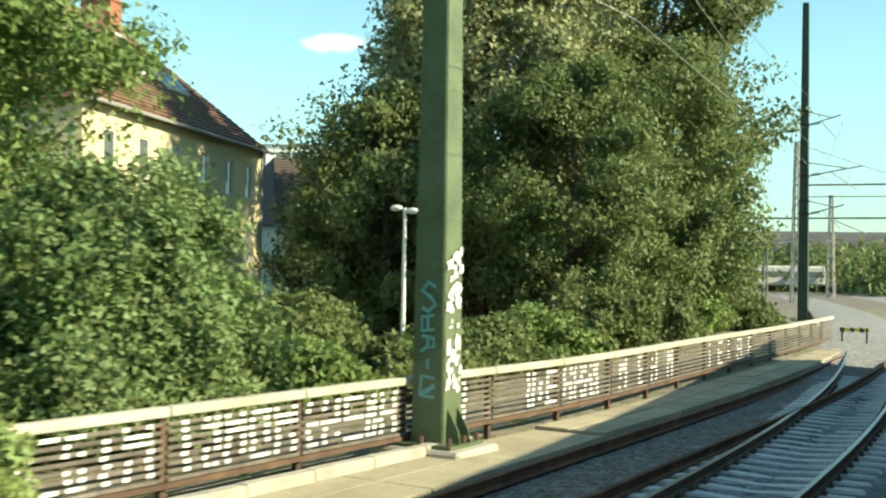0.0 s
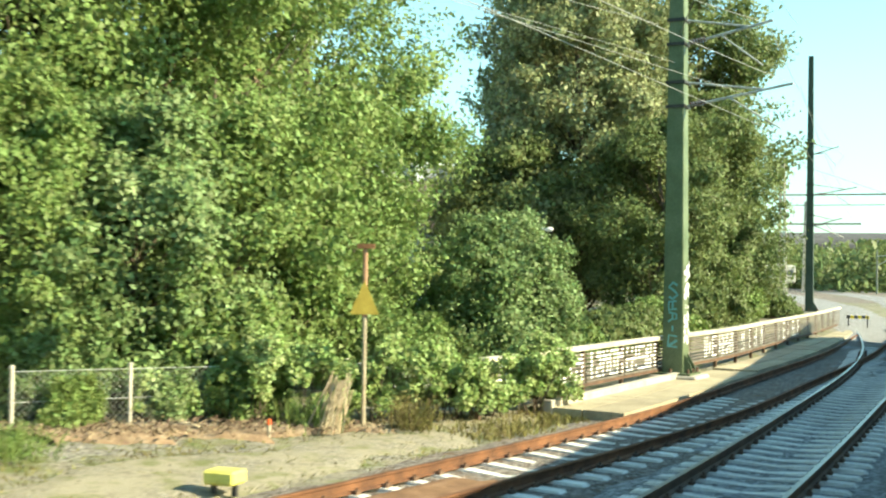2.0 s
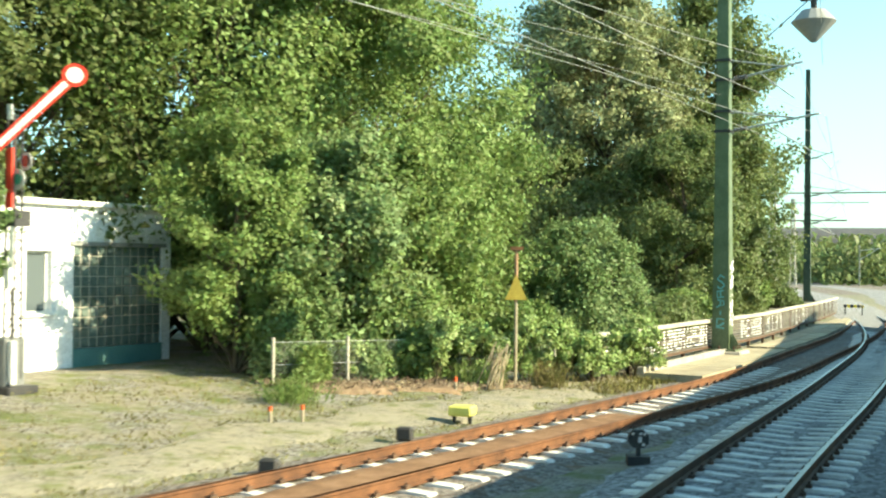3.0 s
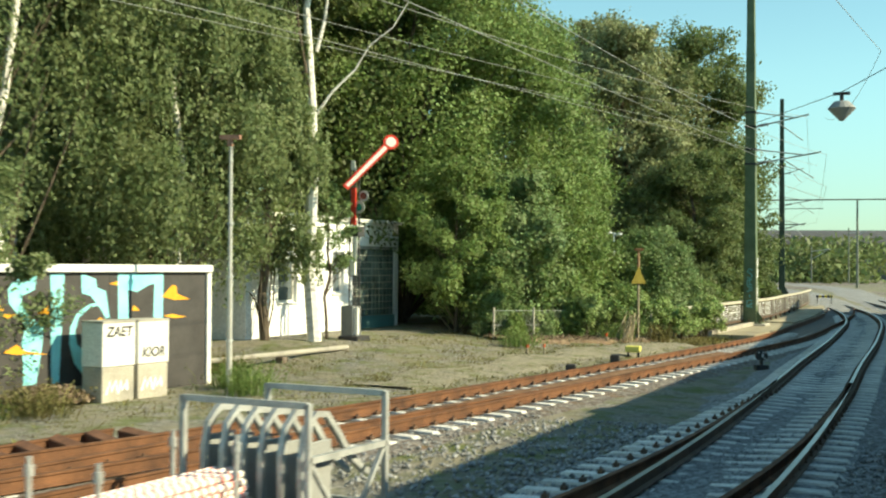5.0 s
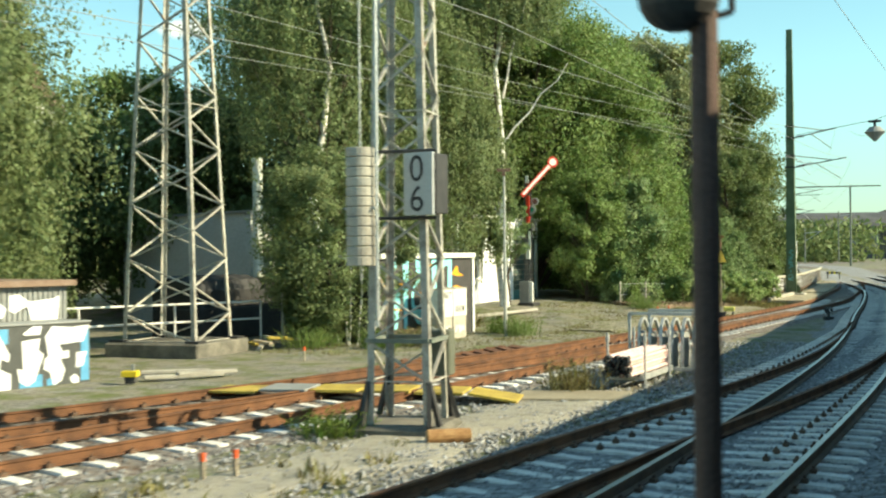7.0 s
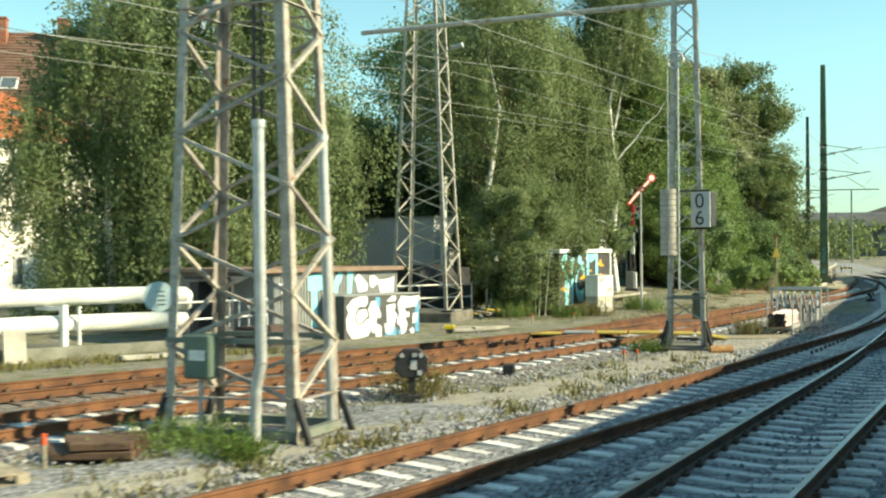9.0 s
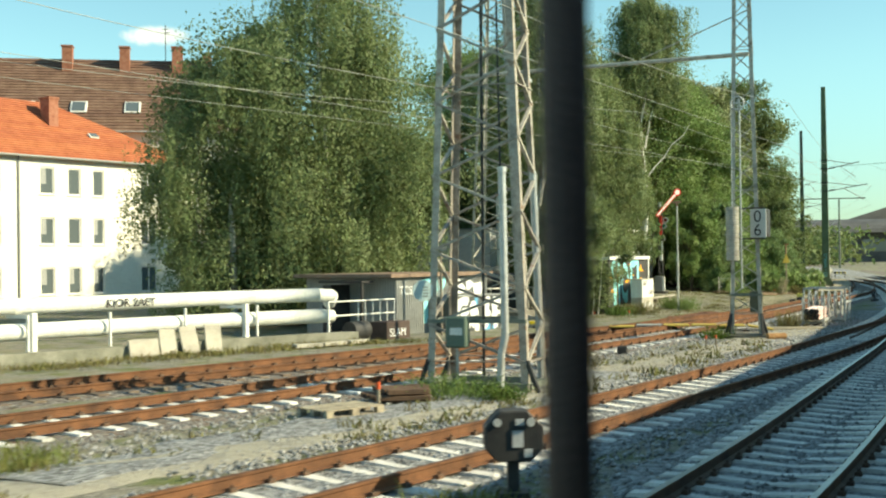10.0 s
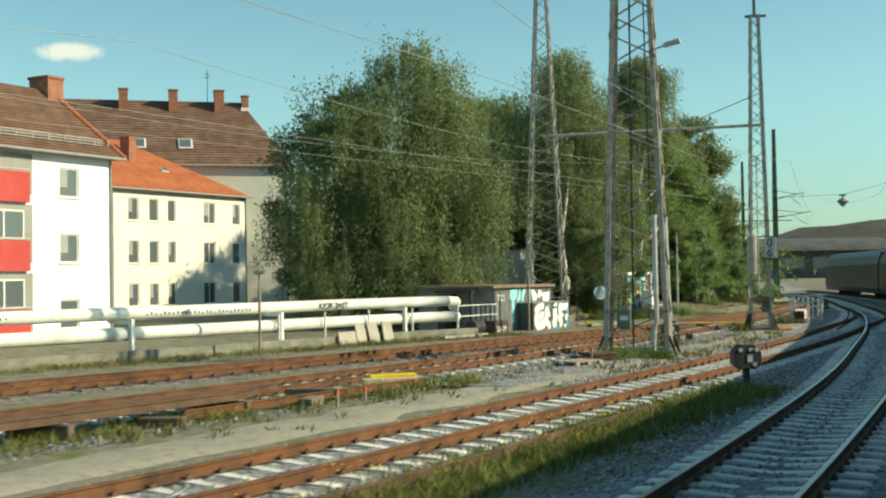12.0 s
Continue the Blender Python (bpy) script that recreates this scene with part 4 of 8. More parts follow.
def lattice_mast(name, label, at, w0x, w0y, w1x, w1y, h, bays, turn, material=LATTICE, leg=0.05, brace=0.025, first=0.0, kind="catenary mast"):
    """A four-legged riveted lattice mast: angle-iron legs with zigzag bracing on each face."""
    ob = thing(name, label, kind, at, turn, "lattice masts")

    def corner(i, z):
        k = z / h
        wx, wy = w0x + (w1x - w0x) * k, w0y + (w1y - w0y) * k
        return Vector(((-1, 1, 1, -1)[i] * wx / 2, (-1, -1, 1, 1)[i] * wy / 2, z))
    for i in range(4):
        bm = bmesh.new()
        a, b = corner(i, 0), corner(i, h)
        inx, iny = (1, -1, -1, 1)[i], (1, 1, -1, -1)[i]
        m = Matrix.Identity(4)
        for sx, sy, ox, oy in ((leg * 2, 0.014, inx * leg, 0), (0.014, leg * 2, 0, iny * leg)):
            va = [a + Vector((ox + dx * sx / 2, oy + dy * sy / 2, 0)) for dx, dy in ((-1, -1), (1, -1), (1, 1), (-1, 1))]
            vb = [b + Vector((ox + dx * sx / 2, oy + dy * sy / 2, 0)) for dx, dy in ((-1, -1), (1, -1), (1, 1), (-1, 1))]
            v1, v2 = [bm.verts.new(v) for v in va], [bm.verts.new(v) for v in vb]
            for j in range(4):
                bm.faces.new((v1[j], v1[(j + 1) % 4], v2[(j + 1) % 4], v2[j]))
        part("leg", bm, material, ob)
    zs = [first + (h - first) * (1 - (1 - k / bays) ** 1.0) for k in range(bays + 1)]
    for i in range(4):
        j = (i + 1) % 4
        for k in range(bays):
            bm = bmesh.new()
            a, b = (corner(i, zs[k]), corner(j, zs[k + 1])) if (k + i) % 2 else (corner(j, zs[k]), corner(i, zs[k + 1]))
            bar(bm, a, b, brace, square=True, r2=brace * 0.7)
            part("brace", bm, material, ob)
    for z in (first + 0.02, h * 0.33, h * 0.66, h - 0.02):
        bm = bmesh.new()
        for i in range(4):
            bar(bm, corner(i, z), corner((i + 1) % 4, z), brace * 1.2, square=True, r2=0.01)
        part("collar", bm, material, ob)
    return ob


m06 = lattice_mast("lattice_mast", "pale weathered lattice mast with a numbered plate on concrete foot", (-5.35, -36.75, 0.12), 0.95, 0.95, 0.42, 0.42, 13.6, 22, 12, LATTICE, 0.05, 0.022, 0.6)
part("plinth", box(bmesh.new(), (-0.66, -0.66, -0.3), (0.66, 0.66, 0.0), 0.06), DARKCONCRETE, m06)
for a0, b0 in (((-0.46, -0.46), (0.46, -0.46)), ((0.46, -0.46), (0.46, 0.46)), ((0.46, 0.46), (-0.46, 0.46)), ((-0.46, 0.46), (-0.46, -0.46))):
    part("belt", B(((*a0, 1.2), (*b0, 1.2), 0.04, 8, 0.03, True)), LATTICEDARK, m06)
part("relay_box", box(bmesh.new(), (0.12, 0.42, 0.62), (0.52, 0.75, 1.3), 0.02), mat("box_olive", [(0.10, 0.11, 0.08), (0.15, 0.16, 0.12)], 2, 0.6), m06, "olive grey relay box")
for sx in (-1, 1):
    for sy in (-1, 1):
        bm = bmesh.new()
        bar(bm, (sx * 0.62, sy * 0.5, 0), (sx * 0.45, sy * 0.45, 0.62), 0.035, square=True)
        bar(bm, (sx * 0.5, sy * 0.62, 0), (sx * 0.45, sy * 0.45, 0.62), 0.035, square=True)
        part("foot_strut", bm, DARKIRON, m06)
plm = pose(0.16, -0.6, 0, 0, 0, -19)
part("number_plate", box(bmesh.new(), (0, -0.02, 2.98), (0.5, 0.03, 3.86), 0.008), mat("plate_grey", [(0.40, 0.41, 0.40), (0.50, 0.51, 0.50)], 2, 0.6), m06).matrix_basis = plm
words("number", "0", 0.52, plm @ pose(0.1, -0.025, 3.46), BLACKPAINT, m06)
words("number", "6", 0.52, plm @ pose(0.1, -0.025, 3.04), BLACKPAINT, m06)
part("plate_back_box", box(bmesh.new(), (0.36, 0.04, 3.0), (0.52, 0.34, 3.84), 0.01), DARKIRON, m06).matrix_basis = plm
for z in (2.95, 3.9):
    part("bracket", B(((-0.4, -0.5, z), (0.6, -0.5, z), 0.025)), DARKIRON, m06)
part("cross_tube", B(((0.2, 0.1, 8.8), (-9.5, 2.4, 8.9), 0.07, 10), ((0.2, 0.1, 10.2), (-3.2, 0.9, 8.95), 0.02)), LATTICE, m06)
part("top_stub", BX(((-0.06, -0.06, 13.6), (0.06, 0.06, 15.2)), ((-0.4, -0.05, 13.5), (0.5, 0.05, 13.6))), LATTICEDARK, m06)
tw = thing("tension_weights", "stack of round concrete tension weights hung beside the mast", "weight stack", (-5.53, -37.73, 0))
for k in range(12):
    z = 2.4 + k * 0.138
    bm = bmesh.new()
    bar(bm, (0, 0, z), (0, 0, z + 0.131), 0.205, 20)
    bmesh.ops.bevel(bm, geom=[e for e in bm.edges if abs(e.verts[0].co.z - e.verts[1].co.z) < 0.01], offset=0.012, segments=1, affect="EDGES")
    part("weight_disc", bm, CONCRETE, tw)
part("rod", B(((0, 0, 2.2), (0, 0, 7.2), 0.012)), GALV, tw)
part("guide_rail", B(((0.26, 0.0, 1.55), (0.26, 0.0, 7.4), 0.025)), GALV, tw)
bm = bmesh.new()
for k in range(20):
    a0, a1 = radians(18 * k), radians(18 * k + 18)
    bar(bm, (0.2 + 0.2 * math.cos(a0), 0, 7.25 + 0.2 * math.sin(a0)), (0.2 + 0.2 * math.cos(a1), 0, 7.25 + 0.2 * math.sin(a1)), 0.025, 6)
bar(bm, (0.0, 0, 7.25), (0.4, 0, 7.25), 0.015), bar(bm, (0.2, 0, 7.05), (0.2, 0, 7.45), 0.015)
part("pulley_wheel", bm, GALV, tw)
part("weight_clamp", B(((-0.23, -0.05, 3.2), (0.28, -0.05, 3.2), 0.02)), GALV, tw)

towA = lattice_mast("lattice_tower", "tall weathered steel lattice tower on a concrete base", (-17.95, -26.9, 0.3), 2.2, 1.9, 0.55, 0.55, 19, 26, 8, LATTICE, 0.055, 0.028)
part("plinth", box(bmesh.new(), (-1.4, -1.35, -0.45), (1.4, 1.35, 0.0), 0.04), DARKCONCRETE, towA)
for sx, sy in ((-1, -1), (1, -1), (1, 1), (-1, 1)):
    part("foot_plate", box(bmesh.new(), (sx * 1.15 - 0.2, sy * 1.0 - 0.2, 0), (sx * 1.15 + 0.2, sy * 1.0 + 0.2, 0.06)), DARKIRON, towA)
part("lamp_arm", B(((0.6, -0.6, 9.5), (1.5, -0.8, 9.8), 0.03), ((1.3, -0.76, 9.75), (1.75, -0.85, 9.82), 0.09)), GALV, towA)

towB = lattice_mast("lattice_tower", "wide rust-streaked lattice tower standing between the tracks", (-7.22, -52.9, 0.0), 2.05, 1.35, 0.75, 0.62, 18, 24, 6, LATTICEBROWN, 0.07, 0.034, 0.55)
for a0, b0, w in (((-1.02, -0.67, 0.1), (1.02, -0.67, 0.1), 0.06), ((1.02, -0.6, 0.1), (1.02, 0.6, 0.1), 0.06), ((-1.02, 0.67, 0.1), (1.02, 0.67, 0.1), 0.06), ((-1.02, -0.6, 0.1), (-1.02, 0.6, 0.1), 0.06),
                  ((-1.0, -0.65, 1.35), (1.0, -0.65, 1.35), 0.035), ((-1.0, 0.65, 1.35), (1.0, 0.65, 1.35), 0.035), ((-1.0, -0.6, 1.35), (-1.0, 0.6, 1.35), 0.035)):
    part("foot_beam", B((a0, b0, w, 8, None, True)), LATTICEDARK, towB)
for sx, sy in ((1, -1), (1, 1), (-1, -1), (-1, 1)):
    part("foot_strut", B(((sx * 1.22, sy * 0.67, 0), (sx * 1.0, sy * 0.65, 0.6), 0.04, 8, None, True)), DARKIRON, towB)
part("cable_tube", B(((0.55, -0.95, 0.0), (0.58, -0.95, 0.75), 0.075, 12), ((0.58, -0.95, 0.75), (0.66, -0.95, 1.1), 0.075, 12), ((0.66, -0.95, 1.1), (0.64, -0.95, 4.2), 0.075, 12), ((0.64, -0.95, 4.2), (0.64, -0.95, 4.3), 0.09, 12)), GALV, towB, "bent galvanised cable tube")
part("cable_tube", B(((0.95, 0.55, 0.0), (0.85, 0.5, 4.3), 0.07, 12)), GALV, towB)
part("wire_duct", B(((0.5, -0.6, 4.3), (0.3, -0.35, 16), 0.02), ((-0.2, 0.4, 0.2), (-0.1, 0.3, 16), 0.03)), DARKIRON, towB)
sg = part("round_sign", B(((-1.08, -0.72, 1.95), (-1.06, -0.75, 1.95), 0.21, 24)), mat("pale_blue_sign", [(0.42, 0.55, 0.56), (0.50, 0.62, 0.62)], 3, 0.5), towB, "pale blue round sign with grey lines")
part("sign_lines", BX(*[((-1.2, -0.757, 1.83 + k * 0.06), (-0.95, -0.753, 1.85 + k * 0.06)) for k in range(4)]), GREYSHEET, towB)
cb = part("switch_box", box(bmesh.new(), (-0.55, -0.95, 0.85), (-0.12, -0.7, 1.45), 0.03), mat("green_box", [(0.10, 0.15, 0.12), (0.14, 0.19, 0.15)], 2, 0.5), towB, "green-grey switch box")
part("box_label", box(bmesh.new(), (-0.45, -0.956, 1.1), (-0.2, -0.952, 1.24)), WHITE, towB)
part("box_pipe", B(((-0.33, -0.85, 0), (-0.33, -0.85, 0.86), 0.03)), GALV, towB)
part("lamp_arm", B(((0.5, -0.4, 9.4), (1.2, -0.5, 9.6), 0.03), ((1.0, -0.48, 9.55), (1.5, -0.55, 9.65), 0.09)), GALV, towB)

# more masts along the curve in the distance
lattice_mast("lattice_mast", "distant slender lattice mast with a cross beam", (-32.3, 99, 0), 0.8, 0.8, 0.4, 0.4, 13.6, 16, 0, LATTICE, 0.06, 0.03)
lattice_mast("lattice_mast", "distant slender lattice mast with a cross beam", (-38, 128, 0), 0.8, 0.8, 0.4, 0.4, 11, 14, 0, LATTICE, 0.06, 0.03)
cg = thing("cross_beam", "thin steel cross beams between distant masts", "beam", (-32.3, 99, 0))
part("beam", B(((0, 0, 9.9), (16, 4, 9.9), 0.08), ((0, 0, 8.9), (9, 2.2, 8.9), 0.04)), LATTICEDARK, cg)
part("beam", B(((-9, -2, 7.1), (7, 1.6, 7.1), 0.08)), LATTICEDARK, cg)
part("stay", B(((0, 0, 13.4), (9, 2.2, 10.0), 0.03), ((2.5, 0.6, 7.1), (5.5, 1.3, 5.8), 0.05)), LATTICE, cg)
for px_, py_, hh in ((-3.4, -0.8, 7.3), (-2.6, -0.6, 6.2), (12.5, 3.1, 9.9)):
    part("pole", B(((px_, py_, -1), (px_, py_, hh), 0.16, 8, 0.1)), LATTICEDARK, cg)
for k, (px_, hh) in enumerate(((-9, 6.5), (4.2, 5.4), (7.8, 8.2))):
    fm = thing("catenary_mast", "thin far catenary mast with a short arm", "catenary mast", (-36 + px_, 128 + 9 * k, 0), 0, "far catenary masts")
    part("shaft", B(((0, 0, -0.2), (0, 0, hh), 0.13, 8, 0.09)), LATTICEDARK, fm)
    part("arm", B(((0, 0, hh - 0.8), (2.6, 0.4, hh - 0.5), 0.05), ((0, 0, hh - 2.0), (2.2, 0.4, hh - 0.6), 0.04)), GALV, fm)

# ---------------------------------------------------------------- overhead wires


def wire(name, pts, r=0.011, sag=0.0, label="thin dark overhead line wire"):
    cu = bpy.data.curves.new(name, "CURVE")
    cu.dimensions, cu.bevel_depth, cu.bevel_resolution = "3D", r, 1
    sp = cu.splines.new("POLY")
    out = []
    for a, b in zip(pts, pts[1:]):
        for k in range(12):
            s = k / 12
            p = Vector(a).lerp(Vector(b), s)
            p.z -= sag * 4 * s * (1 - s)
            out.append(p)
    out.append(Vector(pts[-1]))
    sp.points.add(len(out) - 1)
    for i, p in enumerate(out):
        sp.points[i].co = (*p, 1)
    cu.materials.append(CABLE)
    ob = new(name, cu)
    return tagged(ob, label, "wire", "overhead wires")


# messenger and contact wires over the siding and the second track, hung at the masts
wire("overhead_wire", [(-10.2, -105, 7.6), (-6.0, -70, 7.4), (-4.0, -36.5, 7.3), (-6.6, 13.8, 7.35), (-14.4, 51.4, 7.35), (-40, 130, 7.3)], 0.0070, 0.7)
wire("overhead_wire", [(-10.0, -105, 5.9), (-5.8, -70, 5.9), (-4.0, -36.5, 5.9), (-6.6, 13.8, 6.0), (-14.4, 51.4, 6.0), (-40, 130, 6.0)], 0.0058)
wire("overhead_wire", [(-20, -100, 7.4), (-13.5, -70, 7.3), (-8.6, -36.5, 7.3), (-7.4, 13.8, 8.95), (-14.8, 51.4, 9.4), (-42, 130, 9.0)], 0.0070, 0.6)
wire("overhead_wire", [(-20, -100, 5.9), (-13.5, -70, 5.9), (-8.6, -36.5, 6.0), (-7.0, 13.8, 6.9)], 0.0058)
wire("overhead_wire", [(-27, -100, 7.2), (-19.5, -70, 7.0), (-12.0, -36.5, 7.6), (-10.2, 13.8, 9.2)], 0.0064, 0.5)
wire("overhead_wire", [(-24, -100, 6.2), (-17, -70, 6.0), (-11.2, -36.5, 6.3), (-9.8, 13.8, 8.2)], 0.0052)
wire("overhead_wire", [(-1.5, -105, 7.6), (1.0, -60, 7.3), (-1.0, -10, 7.3), (-6.7, 13.8, 8.9)], 0.0064, 0.6)

# ---------------------------------------------------------------- semaphore signal
sem = thing("semaphore_signal", "old semaphore signal with a raised red and white arm", "semaphore signal", (-15.95, -7.75, 0.0), 0)
sem.scale = (1, 1, 0.945)
part("mast_lattice", B(*[((sx * 0.11, sy * 0.11, 0.2), (sx * 0.09, sy * 0.09, 5.3), 0.022, 6) for sx in (-1, 1) for sy in (-1, 1)],
     *[((0.11 * (-1) ** k, -0.11, 0.3 + k * 0.25), (-0.11 * (-1) ** k, -0.11, 0.55 + k * 0.25), 0.012, 5) for k in range(19)],
     *[((0.11, 0.11 * (-1) ** k, 0.3 + k * 0.25), (0.11, -0.11 * (-1) ** k, 0.55 + k * 0.25), 0.012, 5) for k in range(19)]), DARKIRON, sem)
for pa, pb in (((0.06, -0.14, 2.35), (0.16, -0.125, 3.15)), ((-0.05, -0.14, 5.2), (0.09, -0.12, 5.5))):
    part("mast_plate", BX((pa, pb)), WHITE, sem, "white mast plate")
part("red_plate", BX(((-0.02, -0.17, 3.5), (0.13, -0.12, 4.65))), REDPAINT, sem, "red mast plate")
AX, AY = 0.62, 0.62
av = Vector((AX, AY, 0)).normalized()


def arm_pt(s, z, out):
    return Vector((0.02, -0.2, 4.85)) + av * (s * 0.68 - z * 0.73) + Vector((0, 0, s * 0.73 + z * 0.68)) + Vector((av.y, -av.x, 0)) * out


def arm_plate(s0, s1, w0, w1, out, thick=0.02):
    bm = bmesh.new()
    f = [bm.verts.new(arm_pt(s, z, out)) for s, z in ((s0, -w0), (s1, -w1), (s1, w1), (s0, w0))]
    b = [bm.verts.new(arm_pt(s, z, out - thick)) for s, z in ((s0, -w0), (s1, -w1), (s1, w1), (s0, w0))]
    bm.faces.new(f), bm.faces.new(b[::-1])
    for i in range(4):
        bm.faces.new((f[i], b[i], b[(i + 1) % 4], f[(i + 1) % 4]))
    bmesh.ops.recalc_face_normals(bm, faces=bm.faces)
    return bm


arm = part("arm", arm_plate(-0.28, 1.55, 0.10, 0.115, 0.0), REDPAINT, sem, "red arm with white stripe")
part("arm_stripe", arm_plate(-0.2, 1.5, 0.052, 0.06, 0.006, 0.004), WHITE, sem)


def disc(bm, s, r, out, n=24):
    c = [bm.verts.new(arm_pt(s + r * math.cos(2 * math.pi * k / n), r * math.sin(2 * math.pi * k / n), out)) for k in range(n)]
    d = [bm.verts.new(arm_pt(s + r * math.cos(2 * math.pi * k / n), r * math.sin(2 * math.pi * k / n), out - 0.015)) for k in range(n)]
    bm.faces.new(c), bm.faces.new(d[::-1])
    for k in range(n):
        bm.faces.new((c[k], d[k], d[(k + 1) % n], c[(k + 1) % n]))
    bmesh.ops.recalc_face_normals(bm, faces=bm.faces)
    return bm


part("arm_disc", disc(bmesh.new(), 1.72, 0.23, 0.004), REDPAINT, sem, "red disc")
part("disc_centre", disc(bmesh.new(), 1.72, 0.155, 0.012), WHITE, sem, "white disc centre")
spc = part("spectacle", B(((0.2, -0.1, 4.05), (0.2, -0.08, 4.05), 0.2, 16), ((0.3, -0.0, 4.4), (0.3, 0.02, 4.4), 0.17, 16)), GALV, sem, "grey lens frame")
part("lens", B(((0.2, -0.105, 4.05), (0.2, -0.1, 4.05), 0.11, 16)), glass_mat("green_lens", (0.02, 0.22, 0.16), 0.15), sem)
part("lens", B(((0.3, -0.01, 4.4), (0.3, -0.002, 4.4), 0.11, 16)), glass_mat("red_lens", (0.14, 0.05, 0.05), 0.15), sem)
part("lamp_case", BX(((-0.17, -0.15, 3.15), (0.22, 0.2, 3.45))), DARKIRON, sem)
part("white_box", box(bmesh.new(), (-0.03, -0.2, 1.95), (0.14, -0.1, 2.35), 0.01), WHITE, sem)
part("case_panel", box(bmesh.new(), (0.12, -0.2, 0.12), (0.25, -0.1, 0.95), 0.01), WHITE, sem, "white panel")
part("lever_box", box(bmesh.new(), (-0.3, -0.26, 0.05), (0.12, 0.2, 1.0), 0.02), mat("box_grey", [(0.14, 0.15, 0.15), (0.2, 0.21, 0.2)], 3, 0.6), sem)
part("plinth", box(bmesh.new(), (-0.35, -0.35, -0.2), (0.35, 0.35, 0.08), 0.03), DARKIRON, sem)


# ---------------------------------------------------------------- posts and small signals
def t_post(x, y, h, label, material, sign=False):
    ob = thing("lamp_post", label, "post", (x, y, 0), 20)
    part("shaft", B(((0, 0, -0.1), (0, 0, h * 0.45), 0.06, 10, 0.055), ((0, 0, h * 0.45), (0, 0, h), 0.045, 10, 0.035)), material, ob)
    part("head", BX(((-0.22, -0.06, h - 0.02), (0.2, 0.06, h + 0.07)), ((-0.06, -0.05, h - 0.16), (0.04, 0.05, h))), mat("rusty_head", [(0.25, 0.12, 0.08), (0.36, 0.20, 0.14)], 4, 0.7), ob, "small rusty head")
    for z in (h * 0.2, h * 0.45, h * 0.66):
        part("clamp", B(((0, 0, z), (0, 0, z + 0.05), 0.07, 10)), GALV, ob)
    return ob


t_post(-12.35, -17.95, 5.15, "thin pale grey post with a small rusty head", mat("pole_grey", [(0.36, 0.36, 0.33), (0.50, 0.50, 0.46)], 3, 0.6))
wp = thing("warning_post", "rusty pole with a yellow triangular sign", "sign post", (-10.5, 1.56, -0.1), 30)
part("shaft", B(((0, 0, -0.1), (0, 0, 2.0), 0.04, 10)), mat("pole_pale", [(0.26, 0.21, 0.14), (0.42, 0.37, 0.27)], 2, 0.8), wp)
part("shaft_top", B(((0, 0, 2.0), (0, 0, 3.2), 0.045, 10)), mat("pole_rust", [(0.30, 0.17, 0.10), (0.42, 0.26, 0.16)], 3, 0.8), wp)
part("head", BX(((-0.13, -0.07, 3.16), (0.16, 0.07, 3.24))), RUST, wp)
bm = bmesh.new()
fa = [bm.verts.new(v) for v in ((-0.25, -0.06, 2.04), (0.25, -0.06, 2.04), (0, -0.06, 2.62))]
fb = [bm.verts.new(v.co + Vector((0, 0.015, 0))) for v in fa]
bm.faces.new(fa), bm.faces.new(fb[::-1])
for i in range(3):
    bm.faces.new((fa[i], fb[i], fb[(i + 1) % 3], fa[(i + 1) % 3]))
bmesh.ops.recalc_face_normals(bm, faces=bm.faces)
part("triangle_sign", bm, mat("dull_yellow", [(0.38, 0.28, 0.05), (0.50, 0.38, 0.08)], 4, 0.6), wp, "dull yellow triangular sign")


def dwarf_signal(x, y, turn, label, s=1.0):
    """A low shunting signal: a cut-cornered lamp case with white panels on a post."""
    ob = thing("shunting_signal", label, "signal", (x, y, 0), turn, "shunting signals")
    bm = bmesh.new()
    prof = [(-0.35, 0.60), (-0.35, 0.86), (-0.17, 1.05), (0.17, 1.05), (0.35, 0.86), (0.35, 0.60), (0.2, 0.44), (-0.2, 0.44)]
    f = [bm.verts.new((u * s, -0.16 * s, v * s)) for u, v in prof]
    b = [bm.verts.new((u * s, 0.2 * s, v * s)) for u, v in prof]
    bm.faces.new(f), bm.faces.new(b[::-1])
    for i in range(8):
        bm.faces.new((f[i], b[i], b[(i + 1) % 8], f[(i + 1) % 8]))
    bmesh.ops.recalc_face_normals(bm, faces=bm.faces)
    bmesh.ops.bevel(bm, geom=list(bm.edges), offset=0.018 * s, segments=1, affect="EDGES")
    part("case", bm, DARKIRON, ob)
    for u, v, w, hh in ((-0.02, 0.62, 0.13, 0.2), (0.12, 0.5, 0.1, 0.1), (0.02, 0.88, 0.1, 0.08)):
        part("panel", BX(((u * s, -0.175 * s, v * s), ((u + w) * s, -0.162 * s, (v + hh) * s))), mat("panel_grey%d" % int(v * 100), [(0.45, 0.46, 0.46), (0.6, 0.6, 0.6)], 3, 0.5), ob, "pale signal panel")
    for u in (-0.2, 0.2):
        part("lens", B(((u * s, -0.17 * s, 0.92 * s), (u * s, -0.21 * s, 0.92 * s), 0.05 * s, 12)), mat("lens_pale", [(0.5, 0.5, 0.48), (0.6, 0.6, 0.58)], 3, 0.3), ob)
    part("post", BX(((-0.07 * s, -0.05, -0.1), (0.07 * s, 0.07, 0.5 * s)), ((-0.16, -0.14, -0.1), (0.16, 0.16, 0.06))), DARKIRON, ob)
    return ob


